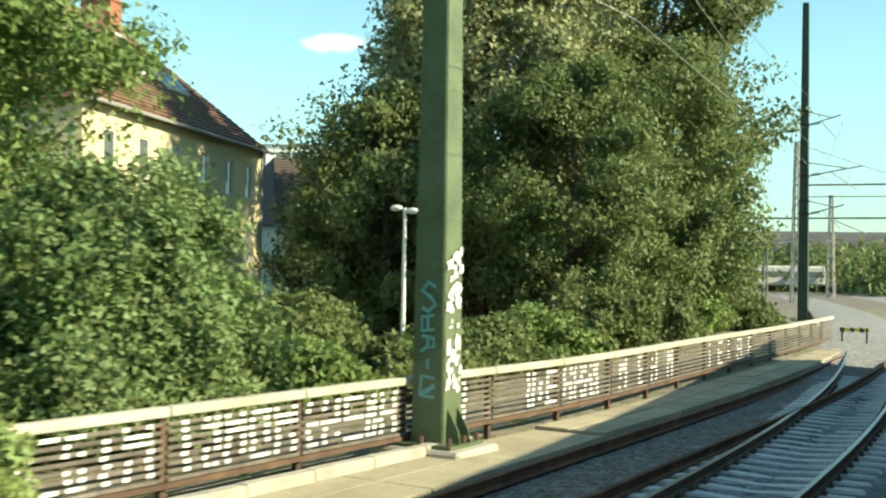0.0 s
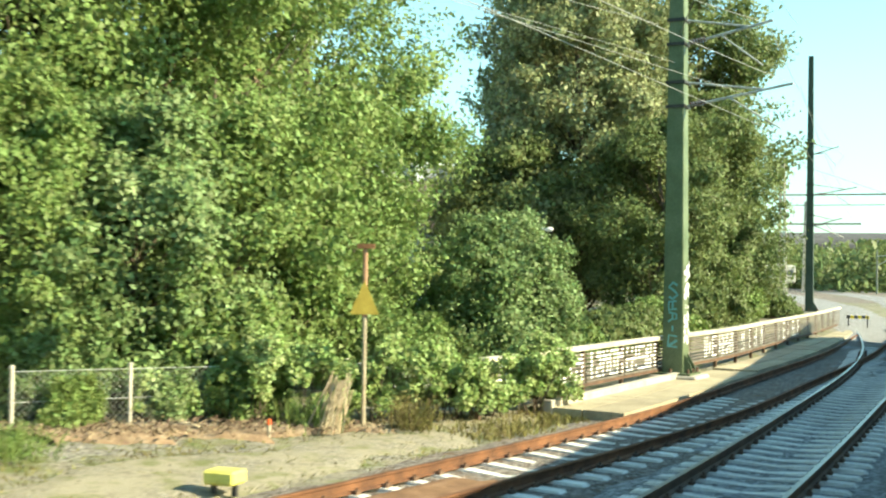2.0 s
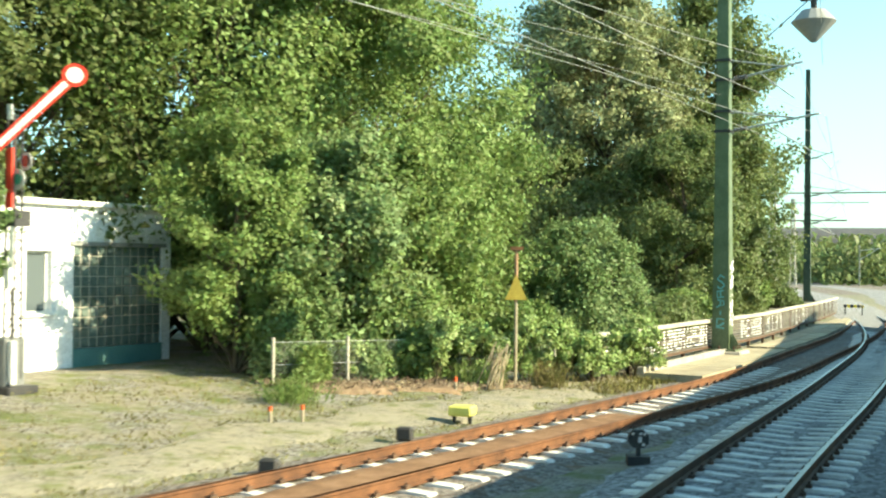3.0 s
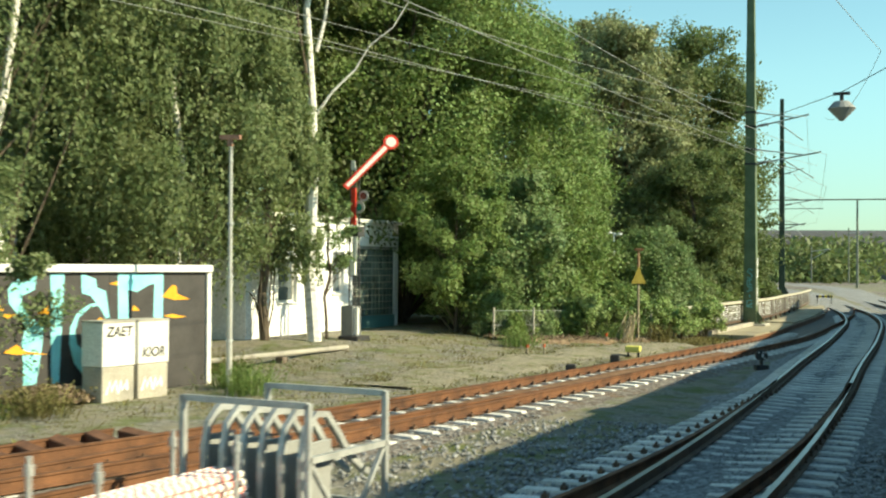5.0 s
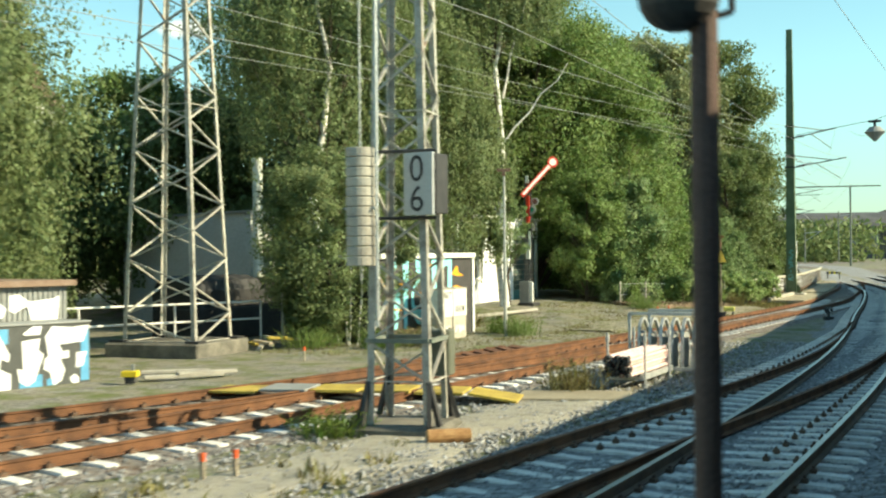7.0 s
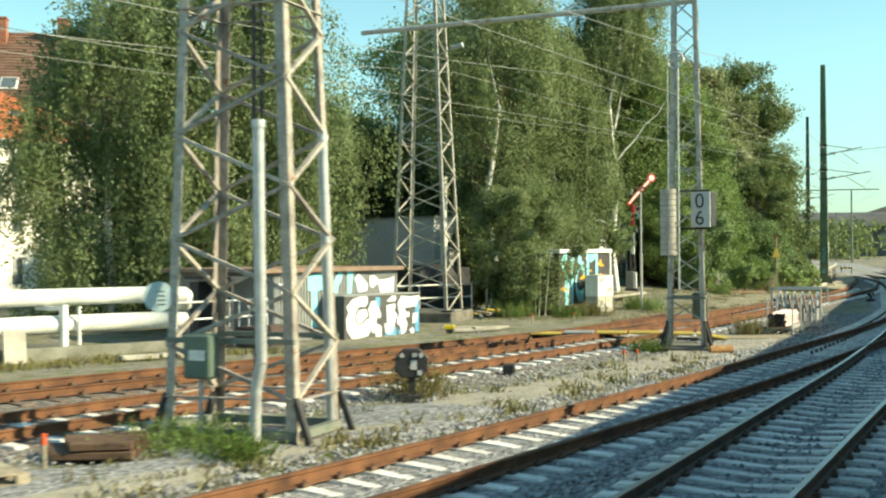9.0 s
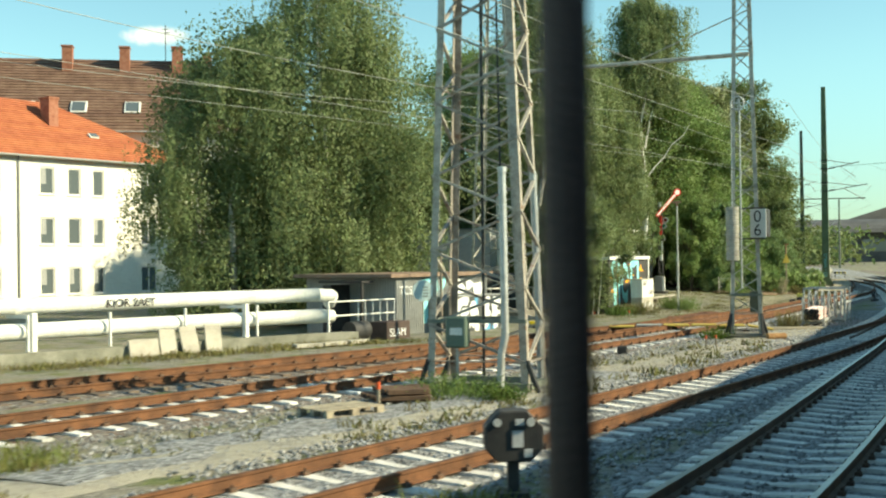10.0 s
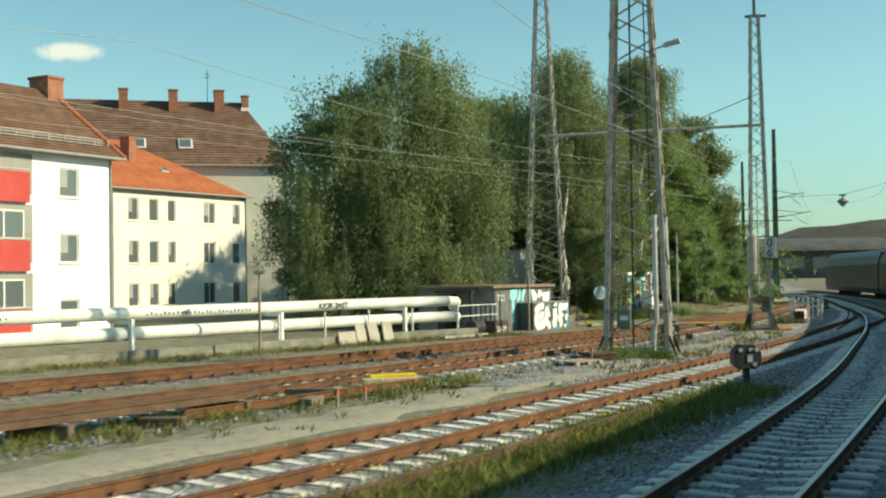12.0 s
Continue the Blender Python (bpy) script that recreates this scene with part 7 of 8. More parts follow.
# ---------------------------------------------------------------- houses
def house(name, label, a, b, depth, eave, rows, cols, ww, wh, first, storey, wall_m, roof_m, ridge, hip0=0.0, hip1=0.0, base=-0.3, skip=(), mull=(), over=0.35, chimneys=(), skylights=(), mat_of=None):
    """A house whose front runs from a to b (seen from the right of that way); hipped roof; windows in rows."""
    m, L = wall_frame(a, b)
    ob = thing(name, label, "house", (0, 0, 0))
    openings = []
    for r in range(rows):
        for c, u in enumerate(cols):
            wid = ww if not isinstance(ww, dict) else ww.get(c, 1.05)
            openings.append((u, u + wid, first + r * storey, first + r * storey + wh))
    part("wall", wall_with_openings(L, eave, 0.35, openings, base), wall_m, ob).matrix_basis = m
    part("core", box(bmesh.new(), (0.02, 0.36, base), (L - 0.02, depth, eave)), wall_m, ob).matrix_basis = m
    rngw = random.Random(len(label))
    for k, o in enumerate(openings):
        window(ob, m, o, 0.06, (o[1] - o[0]) > 1.3, rngw.choice((0, 0, 0, 1, 1)))
    bm = bmesh.new()
    o_ = over
    e = [Vector((-o_, -o_, eave)), Vector((L + o_, -o_, eave)), Vector((L + o_, depth + o_, eave)), Vector((-o_, depth + o_, eave))]
    r0, r1 = Vector((hip0, depth / 2, ridge)), Vector((L - hip1, depth / 2, ridge))
    v = [bm.verts.new(p) for p in e] + [bm.verts.new(r0), bm.verts.new(r1)]
    bm.faces.new((v[0], v[1], v[5], v[4])), bm.faces.new((v[1], v[2], v[5])), bm.faces.new((v[2], v[3], v[4], v[5])), bm.faces.new((v[3], v[0], v[4])), bm.faces.new((v[3], v[2], v[1], v[0]))
    rf = part("roof", bm, roof_m, ob)
    rf.matrix_basis = m
    # courses of tiles stand slightly proud
    n = 26
    nn = (e[1] - e[0]).cross(r0 - e[0]).normalized()
    for k in range(n):
        p0, p1 = e[0].lerp(r0, k / n), e[1].lerp(r1, k / n)
        q0, q1 = e[0].lerp(r0, (k + 1) / n), e[1].lerp(r1, (k + 1) / n)
        bm = bmesh.new()
        top = [bm.verts.new(x) for x in (p0 + nn * 0.06, p1 + nn * 0.06, q1 + nn * 0.015, q0 + nn * 0.015)]
        low = [bm.verts.new(x) for x in (p0, p1)]
        bm.faces.new(top), bm.faces.new((low[0], low[1], top[1], top[0]))
        part("tile_course", bm, roof_m, rf)
    part("gutter", B(((-o_, -o_ - 0.06, eave), (L + o_, -o_ - 0.06, eave), 0.07, 8), ((L - 0.1, -0.06, base), (L - 0.1, -0.06, eave), 0.05, 8)), GREYSHEET, ob).matrix_basis = m
    for u, d, w, h0, h1 in chimneys:
        c = part("chimney", BX(((u, d, h0), (u + w, d + w * 1.3, h1)), ((u - 0.05, d - 0.05, h1), (u + w + 0.05, d + w * 1.3 + 0.05, h1 + 0.12))), BRICK, ob)
        c.matrix_basis = m
        part("flashing", BX(((u - 0.1, d - 0.12, h0 + 0.1), (u + w + 0.1, d - 0.02, h0 + 0.55))), WHITE, ob).matrix_basis = m
    sl = (r0 - Vector((hip0, 0, eave)))
    for u, s, w, h_ in skylights:
        c0 = Vector((u, -o_, eave)).lerp(Vector((u, depth / 2, ridge)), s)
        ang = math.degrees(math.atan2(ridge - eave, depth / 2 + o_))
        k = part("skylight", obox(bmesh.new(), c0 + Vector((0, -0.05, 0.1)), (w, h_, 0.12), (ang, 0, 0), 0.02), WHITE, ob)
        k.matrix_basis = m
        k2 = part("skylight_pane", obox(bmesh.new(), c0 + Vector((0, -0.09, 0.145)), (w * 0.78, h_ * 0.8, 0.08), (ang, 0, 0)), GLASS, ob)
        k2.matrix_basis = m
    return ob, m, L


# cream house with an orange tiled roof
oh, ohm, ohL = house("apartment_house", "cream apartment house with an orange tiled roof", (-50.53, -33.35), (-47.0, -10.1), 9.0, 8.85, 3, (0.8, 3.6, 6.25, 11.05, 13.05, 14.9, 18.65, 21.9), {0: 1.9, 1: 1.1, 2: 2.15, 3: 1.0, 4: 0.92, 5: 0.82, 6: 1.3, 7: 0.9}, 1.6, 0.78, 2.96, CREAM, TILEORANGE, 12.8, 1.0, 8.5, -0.3,
      chimneys=((13.5, 2.3, 0.68, 10.4, 12.75), (6.0, 4.0, 0.6, 12.0, 13.3), (1.0, 4.0, 0.6, 12.0, 13.3)), skylights=((8.0, 0.55, 0.7, 0.5), (16.3, 0.42, 0.7, 0.4), (4.5, 0.6, 0.7, 0.5)))
part("downpipe", B(((9.55, -0.08, -0.2), (9.55, -0.08, 8.8), 0.055, 8)), GREYSHEET, oh).matrix_basis = ohm
# white house with red balconies
wh, whm, whL = house("apartment_house", "white apartment house with red balcony panels", (-35.3, -57.5), (-33.75, -44.15), 6.4, 8.2, 3, (10.25,), 1.15, 1.32, 0.46, 2.92, PLASTER, TILEBROWN, 11.6, 3.0, 0.8, -0.3, over=0.45, chimneys=((12.1, 2.6, 0.95, 10.2, 12.1),))
for r in range(3):
    z = 0.45 + 2.93 * r
    # flat grey sheet on the wall, its colour painting the balcony recess's shade
    part("recess_shade_sheet", BX(((5.4, -0.012, z), (8.7, -0.004, min(z + 2.5, 8.05)))), mat("recess_shade_grey%d" % r, [(0.25, 0.25, 0.24), (0.35, 0.35, 0.33)], 1, 0.8), wh).matrix_basis = whm
    part("balcony_panel", box(bmesh.new(), (5.2, -0.22, z - 0.35), (8.4, -0.03, z + 0.95), 0.01), mat("balcony_red%d" % r, [(0.45, 0.05, 0.05), (0.55, 0.08, 0.07)], 1.2, 0.6), wh, "red balcony panel").matrix_basis = whm
    part("balcony_rail", B(((5.2, -0.2, z + 1.05), (8.4, -0.2, z + 1.05), 0.025)), GALV, wh).matrix_basis = whm
    if r < 2:
        window(wh, whm, (6.0, 8.2, z + 1.0, z + 2.25), -0.07, True, 0)
part("snow_guard", B(*[((0.6, 0.12, z), (whL - 0.4, 0.12, z), 0.02) for z in (8.84, 8.96, 9.08)], *[((u, 0.14, 8.7), (u, 0.12, 9.1), 0.025) for u in np.arange(0.8, whL, 0.9)]), GALV, wh).matrix_basis = whm
part("hip_tiles", B(((whL + 0.45, -0.45, 8.25), (whL - 0.8, 3.2, 11.68), 0.13, 8)), TILEORANGE, wh).matrix_basis = whm
# long brown-roofed house behind
house("apartment_house", "long old house with a brown tiled roof and brick chimneys", (-71.4, -25.8), (-45.4, -6.3), 13.0, 11.5, 1, (4, 9, 14, 19, 24), 1.2, 1.7, 8.5, 2.9, GABLE, TILEBROWN, 17.5, 2.0, 3.0, -0.3,
      chimneys=((13.9, 5.2, 0.72, 15.6, 18.2), (19.5, 5.2, 0.72, 15.6, 18.2), (23.5, 5.2, 0.7, 15.6, 18.2), (27.2, 5.2, 0.78, 15.6, 18.25), (29.5, 5.6, 0.55, 16.4, 17.9)), skylights=((17.5, 0.3, 1.1, 1.3), (21.0, 0.3, 1.1, 1.3), (24.6, 0.3, 1.1, 1.3), (12.0, 0.3, 1.1, 1.3)))
solid("roof_aerial", B(((0, 0, 0), (0, 0, 2.7), 0.03), ((-0.4, 0, 2.1), (0.4, 0, 2.1), 0.022), ((-0.3, 0, 2.35), (0.3, 0, 2.35), 0.022)), DARKIRON, "thin roof aerial on the ridge", "aerial", "", (-53.9, -4.6, 16.9))
# yellow house behind the bushes
house("apartment_house", "yellow plastered house with a brown roof and skylights", (-30.5, 24.0), (-37.6, 39.6), 9.0, 8.0, 3, (1.5, 4.2, 7.0, 9.8, 12.6, 15.0), 0.95, 1.5, 0.3, 2.75, YELLOWWALL, TILEBROWN, 12.8, 2.5, 6.0, -0.3,
      chimneys=((4.8, 3.4, 0.75, 11.2, 13.4), (9.5, 3.8, 1.0, 11.6, 13.4)), skylights=((4.2, 0.55, 0.9, 1.2), (5.6, 0.55, 0.9, 1.2), (8.2, 0.5, 0.9, 1.2), (10.2, 0.45, 0.9, 1.2), (11.4, 0.45, 0.9, 1.2)))
house("old_house", "dark-roofed low house behind the dark trees", (-42.5, 46), (-38.0, 60), 8.0, 5.0, 2, (2, 5, 8, 11), 1.0, 1.4, 0.6, 2.4, GABLE, mat("slate_roof", [(0.07, 0.055, 0.05), (0.11, 0.09, 0.08)], 1.5, 0.8, bump=0.3, fine=14), 9.0, 2, 2)
# white office block far off
of, ofm, ofL = house("office_block", "white modern office block with green glass bands", (-86, 85), (-64, 101), 12.0, 15.2, 3, (1.0, 5.2, 9.4, 13.6, 17.8, 22.0), 3.3, 2.3, 5.6, 3.3, PLASTER, WHITE, 15.5, 0.2, 0.2, -0.3, over=0.1)

# ---------------------------------------------------------------- far distance along the line
fd = thing("distant_station_hall", "long dark hall far along the tracks", "building", (-60, 210, 0), 25)
HALL = mat("hall_dark", [(0.07, 0.07, 0.072), (0.12, 0.12, 0.12)], 0.3, 0.8, bump=0.05)
part("wall", box(bmesh.new(), (-60, 0, -0.3), (60, 20, 7)), HALL, fd)
bm = bmesh.new()
vr = [[bm.verts.new((x, 10 - 13 * math.cos(radians(a)), 7 + 3.5 * math.sin(radians(a)))) for a in range(0, 181, 15)] for x in (-62, 62)]
for k in range(12):
    bm.faces.new((vr[0][k], vr[1][k], vr[1][k + 1], vr[0][k + 1]))
bm.faces.new(vr[0]), bm.faces.new(vr[1][::-1])
part("roof", bm, HALL, fd)
for k in range(14):
    part("window", box(bmesh.new(), (-57 + 8.2 * k, -0.1, 2.5), (-51 + 8.2 * k, 0.02, 5.4)), GLASS, fd)
hv = []
hn = np.arange(-260, 261, 10.0)
for q, top in ((235, 0.0), (262, 0.62), (290, 1.0), (330, 0.9), (400, 0.0)):
    for p in hn:
        rise = 7.5 + 10.5 / (1 + math.exp(-(p + 32) / 12)) + 0.8 * math.sin(p * 0.21) + 0.5 * math.sin(p * 0.53 + 1)
        hv.append((p - 10, q + 6 * math.sin(p * 0.05), rise * top - 0.3))
hk = len(hn)
hill = new("distant_hill", quick_mesh("distant_hill", np.array(hv), np.array([(i * hk + j, i * hk + j + 1, (i + 1) * hk + j + 1, (i + 1) * hk + j) for i in range(4) for j in range(hk - 1)]), mat("hill_scrub", [(0.045, 0.042, 0.036), (0.07, 0.064, 0.052), (0.095, 0.085, 0.07)], 0.12, 0.95, bump=0.6, fine=1.2)))
tagged(hill, "dark brownish hill far along the line", "hill", "", "structure")
ft = thing("parked_train", "white train parked far along the line", "train", (-57.6, 166.9, 0), 35)
part("carriage", box(bmesh.new(), (-7, -1.4, 0.9), (7, 1.4, 3.7), 0.25), mat("dusty_white", [(0.42, 0.43, 0.42), (0.52, 0.53, 0.52)], 1, 0.5), ft)
part("window_band", box(bmesh.new(), (-6.5, -1.43, 2.1), (6.5, -1.39, 2.9)), GLASS, ft)
bsn = thing("buffer_beam", "yellow and black striped barrier at the fence end", "barrier", (-12.9, 46.6, 0), 10)
bsn.scale = (0.6, 0.6, 0.6)
for k in range(6):
    part("stripe", obox(bmesh.new(), (-0.75 + 0.3 * k, 0, 0.75), (0.3, 0.05, 0.25), (0, 20, 0)), YELLOW if k % 2 else BLACKPAINT, bsn)
part("post", BX(((-0.8, -0.04, -0.1), (-0.7, 0.04, 0.9)), ((0.7, -0.04, -0.1), (0.8, 0.04, 0.9))), DARKIRON, bsn)

for x, y, a in ((-10.55, -68.35, 100), (-11.5, -72.1, 15)):
    solid("timber_block", obox(bmesh.new(), (0, 0, 0.08), (0.8, 0.28, 0.2), (0, 0, 0), 0.02), OLDTIMBER, "dark old timber block lying in the weeds", "timber", "", (x, y, -0.03), a, "timber blocks")

# ---------------------------------------------------------------- trees
LB = "leafy green tree with a dense crown beside the railway"
PO = "tall poplar with silvery green leaves behind the fence"
FE = "dark feathery tree behind the railway fence"
BI = "white-barked birch with long hanging twigs"
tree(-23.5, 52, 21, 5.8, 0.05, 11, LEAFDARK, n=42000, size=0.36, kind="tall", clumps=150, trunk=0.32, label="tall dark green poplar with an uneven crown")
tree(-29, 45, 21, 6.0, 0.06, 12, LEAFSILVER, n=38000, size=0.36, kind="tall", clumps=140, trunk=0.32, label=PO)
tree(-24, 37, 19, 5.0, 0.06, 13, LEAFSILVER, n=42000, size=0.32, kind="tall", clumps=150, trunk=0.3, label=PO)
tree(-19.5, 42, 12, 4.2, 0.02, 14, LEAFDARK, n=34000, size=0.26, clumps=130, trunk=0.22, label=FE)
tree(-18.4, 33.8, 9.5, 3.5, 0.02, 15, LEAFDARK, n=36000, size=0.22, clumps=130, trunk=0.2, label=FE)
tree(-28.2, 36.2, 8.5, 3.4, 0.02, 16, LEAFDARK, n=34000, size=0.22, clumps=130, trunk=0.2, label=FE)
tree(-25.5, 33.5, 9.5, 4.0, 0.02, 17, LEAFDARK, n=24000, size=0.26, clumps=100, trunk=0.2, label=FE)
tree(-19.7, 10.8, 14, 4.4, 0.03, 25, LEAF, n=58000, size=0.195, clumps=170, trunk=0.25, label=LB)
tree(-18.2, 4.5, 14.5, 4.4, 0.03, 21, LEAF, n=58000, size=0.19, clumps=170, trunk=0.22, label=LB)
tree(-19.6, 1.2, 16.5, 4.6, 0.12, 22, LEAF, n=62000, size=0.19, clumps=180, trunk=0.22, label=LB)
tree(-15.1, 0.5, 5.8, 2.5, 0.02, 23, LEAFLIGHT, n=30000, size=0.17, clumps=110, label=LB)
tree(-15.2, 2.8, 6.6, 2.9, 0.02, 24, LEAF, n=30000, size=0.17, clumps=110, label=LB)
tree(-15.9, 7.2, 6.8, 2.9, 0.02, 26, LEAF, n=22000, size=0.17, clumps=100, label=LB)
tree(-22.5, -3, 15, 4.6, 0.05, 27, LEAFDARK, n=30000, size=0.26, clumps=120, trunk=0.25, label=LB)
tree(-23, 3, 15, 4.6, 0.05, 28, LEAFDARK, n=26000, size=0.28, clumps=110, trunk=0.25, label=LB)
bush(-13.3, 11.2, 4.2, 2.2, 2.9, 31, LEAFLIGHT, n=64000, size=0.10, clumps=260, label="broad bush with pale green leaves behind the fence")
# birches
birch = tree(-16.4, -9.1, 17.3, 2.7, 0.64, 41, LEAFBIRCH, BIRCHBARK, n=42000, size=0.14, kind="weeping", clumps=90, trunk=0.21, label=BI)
bm = bmesh.new()
rlb = np.random.default_rng(5)
limb(bm, (0, 0, 6.4), (2.3, 1.2, 9.6), 0.045, 0.012, 6, 0.06, rlb, 5)
part("limb", bm, BIRCHBARK, birch)
bm = bmesh.new()
limb(bm, (0, 0, 8.2), (0.9, 0.45, 12.5), 0.06, 0.02, 6, 0.06, rlb, 5)
part("limb", bm, BIRCHBARK, birch)
bm = bmesh.new()
limb(bm, (0, 0, 2.6), (-0.45, -0.2, 4.6), 0.05, 0.015, 6, 0.04, rlb, 4)
part("limb", bm, BIRCHBARK, birch)
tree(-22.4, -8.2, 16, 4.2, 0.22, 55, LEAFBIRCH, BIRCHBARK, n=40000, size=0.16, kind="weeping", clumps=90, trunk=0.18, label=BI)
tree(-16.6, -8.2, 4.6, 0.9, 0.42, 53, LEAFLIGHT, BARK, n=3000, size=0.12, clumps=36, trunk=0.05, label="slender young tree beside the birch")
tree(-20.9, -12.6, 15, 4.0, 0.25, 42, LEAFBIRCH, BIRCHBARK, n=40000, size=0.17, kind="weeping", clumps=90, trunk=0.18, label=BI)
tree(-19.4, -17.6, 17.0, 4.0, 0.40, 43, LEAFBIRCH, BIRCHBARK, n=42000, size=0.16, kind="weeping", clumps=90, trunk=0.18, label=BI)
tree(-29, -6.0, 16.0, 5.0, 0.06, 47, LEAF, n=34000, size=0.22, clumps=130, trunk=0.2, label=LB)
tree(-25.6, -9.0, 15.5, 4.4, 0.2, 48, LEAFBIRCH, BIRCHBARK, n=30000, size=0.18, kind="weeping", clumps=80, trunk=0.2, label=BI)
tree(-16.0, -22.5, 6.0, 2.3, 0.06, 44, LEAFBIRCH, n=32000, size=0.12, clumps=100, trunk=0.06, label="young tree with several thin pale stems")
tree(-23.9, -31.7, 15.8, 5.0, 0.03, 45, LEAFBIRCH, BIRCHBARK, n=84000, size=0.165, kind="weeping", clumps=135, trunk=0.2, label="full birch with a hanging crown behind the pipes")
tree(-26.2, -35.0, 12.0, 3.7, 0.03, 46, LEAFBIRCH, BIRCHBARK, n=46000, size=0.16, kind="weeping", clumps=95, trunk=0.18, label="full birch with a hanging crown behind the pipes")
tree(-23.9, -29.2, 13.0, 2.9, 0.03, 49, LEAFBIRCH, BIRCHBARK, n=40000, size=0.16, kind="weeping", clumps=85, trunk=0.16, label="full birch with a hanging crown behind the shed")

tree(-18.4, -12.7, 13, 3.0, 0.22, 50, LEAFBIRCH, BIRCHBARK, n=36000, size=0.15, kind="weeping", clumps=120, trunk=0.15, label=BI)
tree(-17.4, -10.1, 10, 1.7, 0.24, 51, LEAFBIRCH, BARK, n=20000, size=0.15, kind="weeping", clumps=70, trunk=0.15, label="dark-barked slender tree before the workshop")
for k in range(5):
    sp = thing("sapling", "thin pale stem of a young tree", "tree", (-15.7 + 0.22 * k, -22.9 + 0.13 * (k % 3), -0.05), 0, "young stems beside the hut")
    bm = bmesh.new()
    limb(bm, (0, 0, 0), (0.15 * (k - 2), -0.1 * (k % 2), 1.9 + 0.2 * k), 0.032, 0.012, 6, 0.03, rlb, 4)
    part("stem", bm, BIRCHBARK, sp)
tree(-28.9, -12.7, 9.5, 4.2, 0.03, 56, LEAFDARK, n=20000, size=0.28, clumps=90, trunk=0.2, label="dark tree behind the grey shed")
tree(-15.6, -2.1, 6.2, 1.9, 0.12, 57, LEAF, n=22000, size=0.15, clumps=80, trunk=0.07, label="small tree leaning before the workshop end")
tree(-28.6, -30.4, 14.0, 4.4, 0.05, 58, LEAFDARK, n=22000, size=0.24, clumps=90, trunk=0.2, label="dark leafy tree behind the birches")
tree(-31.0, -23.2, 9.2, 3.6, 0.03, 59, LEAF, n=26000, size=0.22, clumps=90, trunk=0.18, label="leafy tree between the grey building and the houses")
tree(-33.6, -11.8, 11.0, 4.0, 0.03, 61, LEAF, n=24000, size=0.24, clumps=90, trunk=0.2, label="leafy tree between the grey building and the houses")
tree(-34.5, -16.6, 8.8, 3.6, 0.03, 62, LEAFDARK, n=20000, size=0.24, clumps=80, trunk=0.2, label="dark leafy tree behind the grey building")
DEADLEAF = mat("dead_leaves", [(0.15, 0.105, 0.07), (0.25, 0.185, 0.125), (0.36, 0.30, 0.22)], 2, 0.9, bump=0, island=0.5)
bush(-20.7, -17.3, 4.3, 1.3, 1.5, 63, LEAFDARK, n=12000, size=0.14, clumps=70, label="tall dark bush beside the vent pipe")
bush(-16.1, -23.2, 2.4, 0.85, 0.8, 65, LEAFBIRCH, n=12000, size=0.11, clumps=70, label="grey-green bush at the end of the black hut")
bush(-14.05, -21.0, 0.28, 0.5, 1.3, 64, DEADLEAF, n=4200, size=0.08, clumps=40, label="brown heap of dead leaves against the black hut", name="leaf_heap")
# ivy, undergrowth and brush
def hedge(path, h, half, seed, leaf, n, size, label):
    """A thick mat of climbing leaves over a fence: a long mound with a bumpy top and ragged ends."""
    rng = np.random.default_rng(seed)
    ob = thing("ivy_hedge", label, "hedge", (0, 0, 0), 0, "bushes along the railway")
    pts = np.array(path, float)
    seg = np.linalg.norm(np.diff(pts, axis=0), axis=1)
    cum = np.concatenate([[0], np.cumsum(seg)])
    m = 240
    s0 = rng.uniform(0, cum[-1], m)
    base = np.stack([np.interp(s0, cum, pts[:, 0]), np.interp(s0, cum, pts[:, 1])], 1)
    bm = bmesh.new()
    g0 = np.array([ground_z(*p) for p in base])
    top = h * (0.82 + 0.12 * np.sin(s0 * 2.1 + seed) + 0.08 * np.sin(s0 * 5.3))
    zc = rng.uniform(0.12, 0.92, m) ** 0.8 * top
    side = rng.uniform(-1, 1, (m, 1)) * half * np.sqrt(1 - (zc / top * 0.8) ** 2)[:, None]
    d = pts[-1] - pts[0]
    nrm = np.array([d[1], -d[0]]) / np.linalg.norm(d)
    cc = np.hstack([base + nrm * side, (zc + g0)[:, None]])
    for k in range(0, m, 3):
        limb(bm, (base[k, 0], base[k, 1], g0[k] - 0.05), cc[k], 0.014, 0.006, 5, 0.05, rng, 3)
    tagged(part("stemwork", bm, BARK, ob), kind="stuff")
    k = rng.integers(0, m, n)
    q = rng.normal(size=(n, 3))
    q /= np.linalg.norm(q, axis=1, keepdims=True)
    q *= rng.uniform(0.4, 1, (n, 1)) * rng.uniform(0.13, 0.25, (m, 1))[k]
    p = cc[k] + q
    keep = p[:, 2] > g0[k] + 0.02
    out = q * 2.4 + np.hstack([np.tile(nrm * 0.5, (n, 1)), np.full((n, 1), 0.7)])
    v, f = leaf_quads(p[keep], size, rng, 0.1, 0.85, out[keep], True)
    cr = new("foliage", quick_mesh("foliage", v, f, leaf))
    cr.parent = ob
    return ob


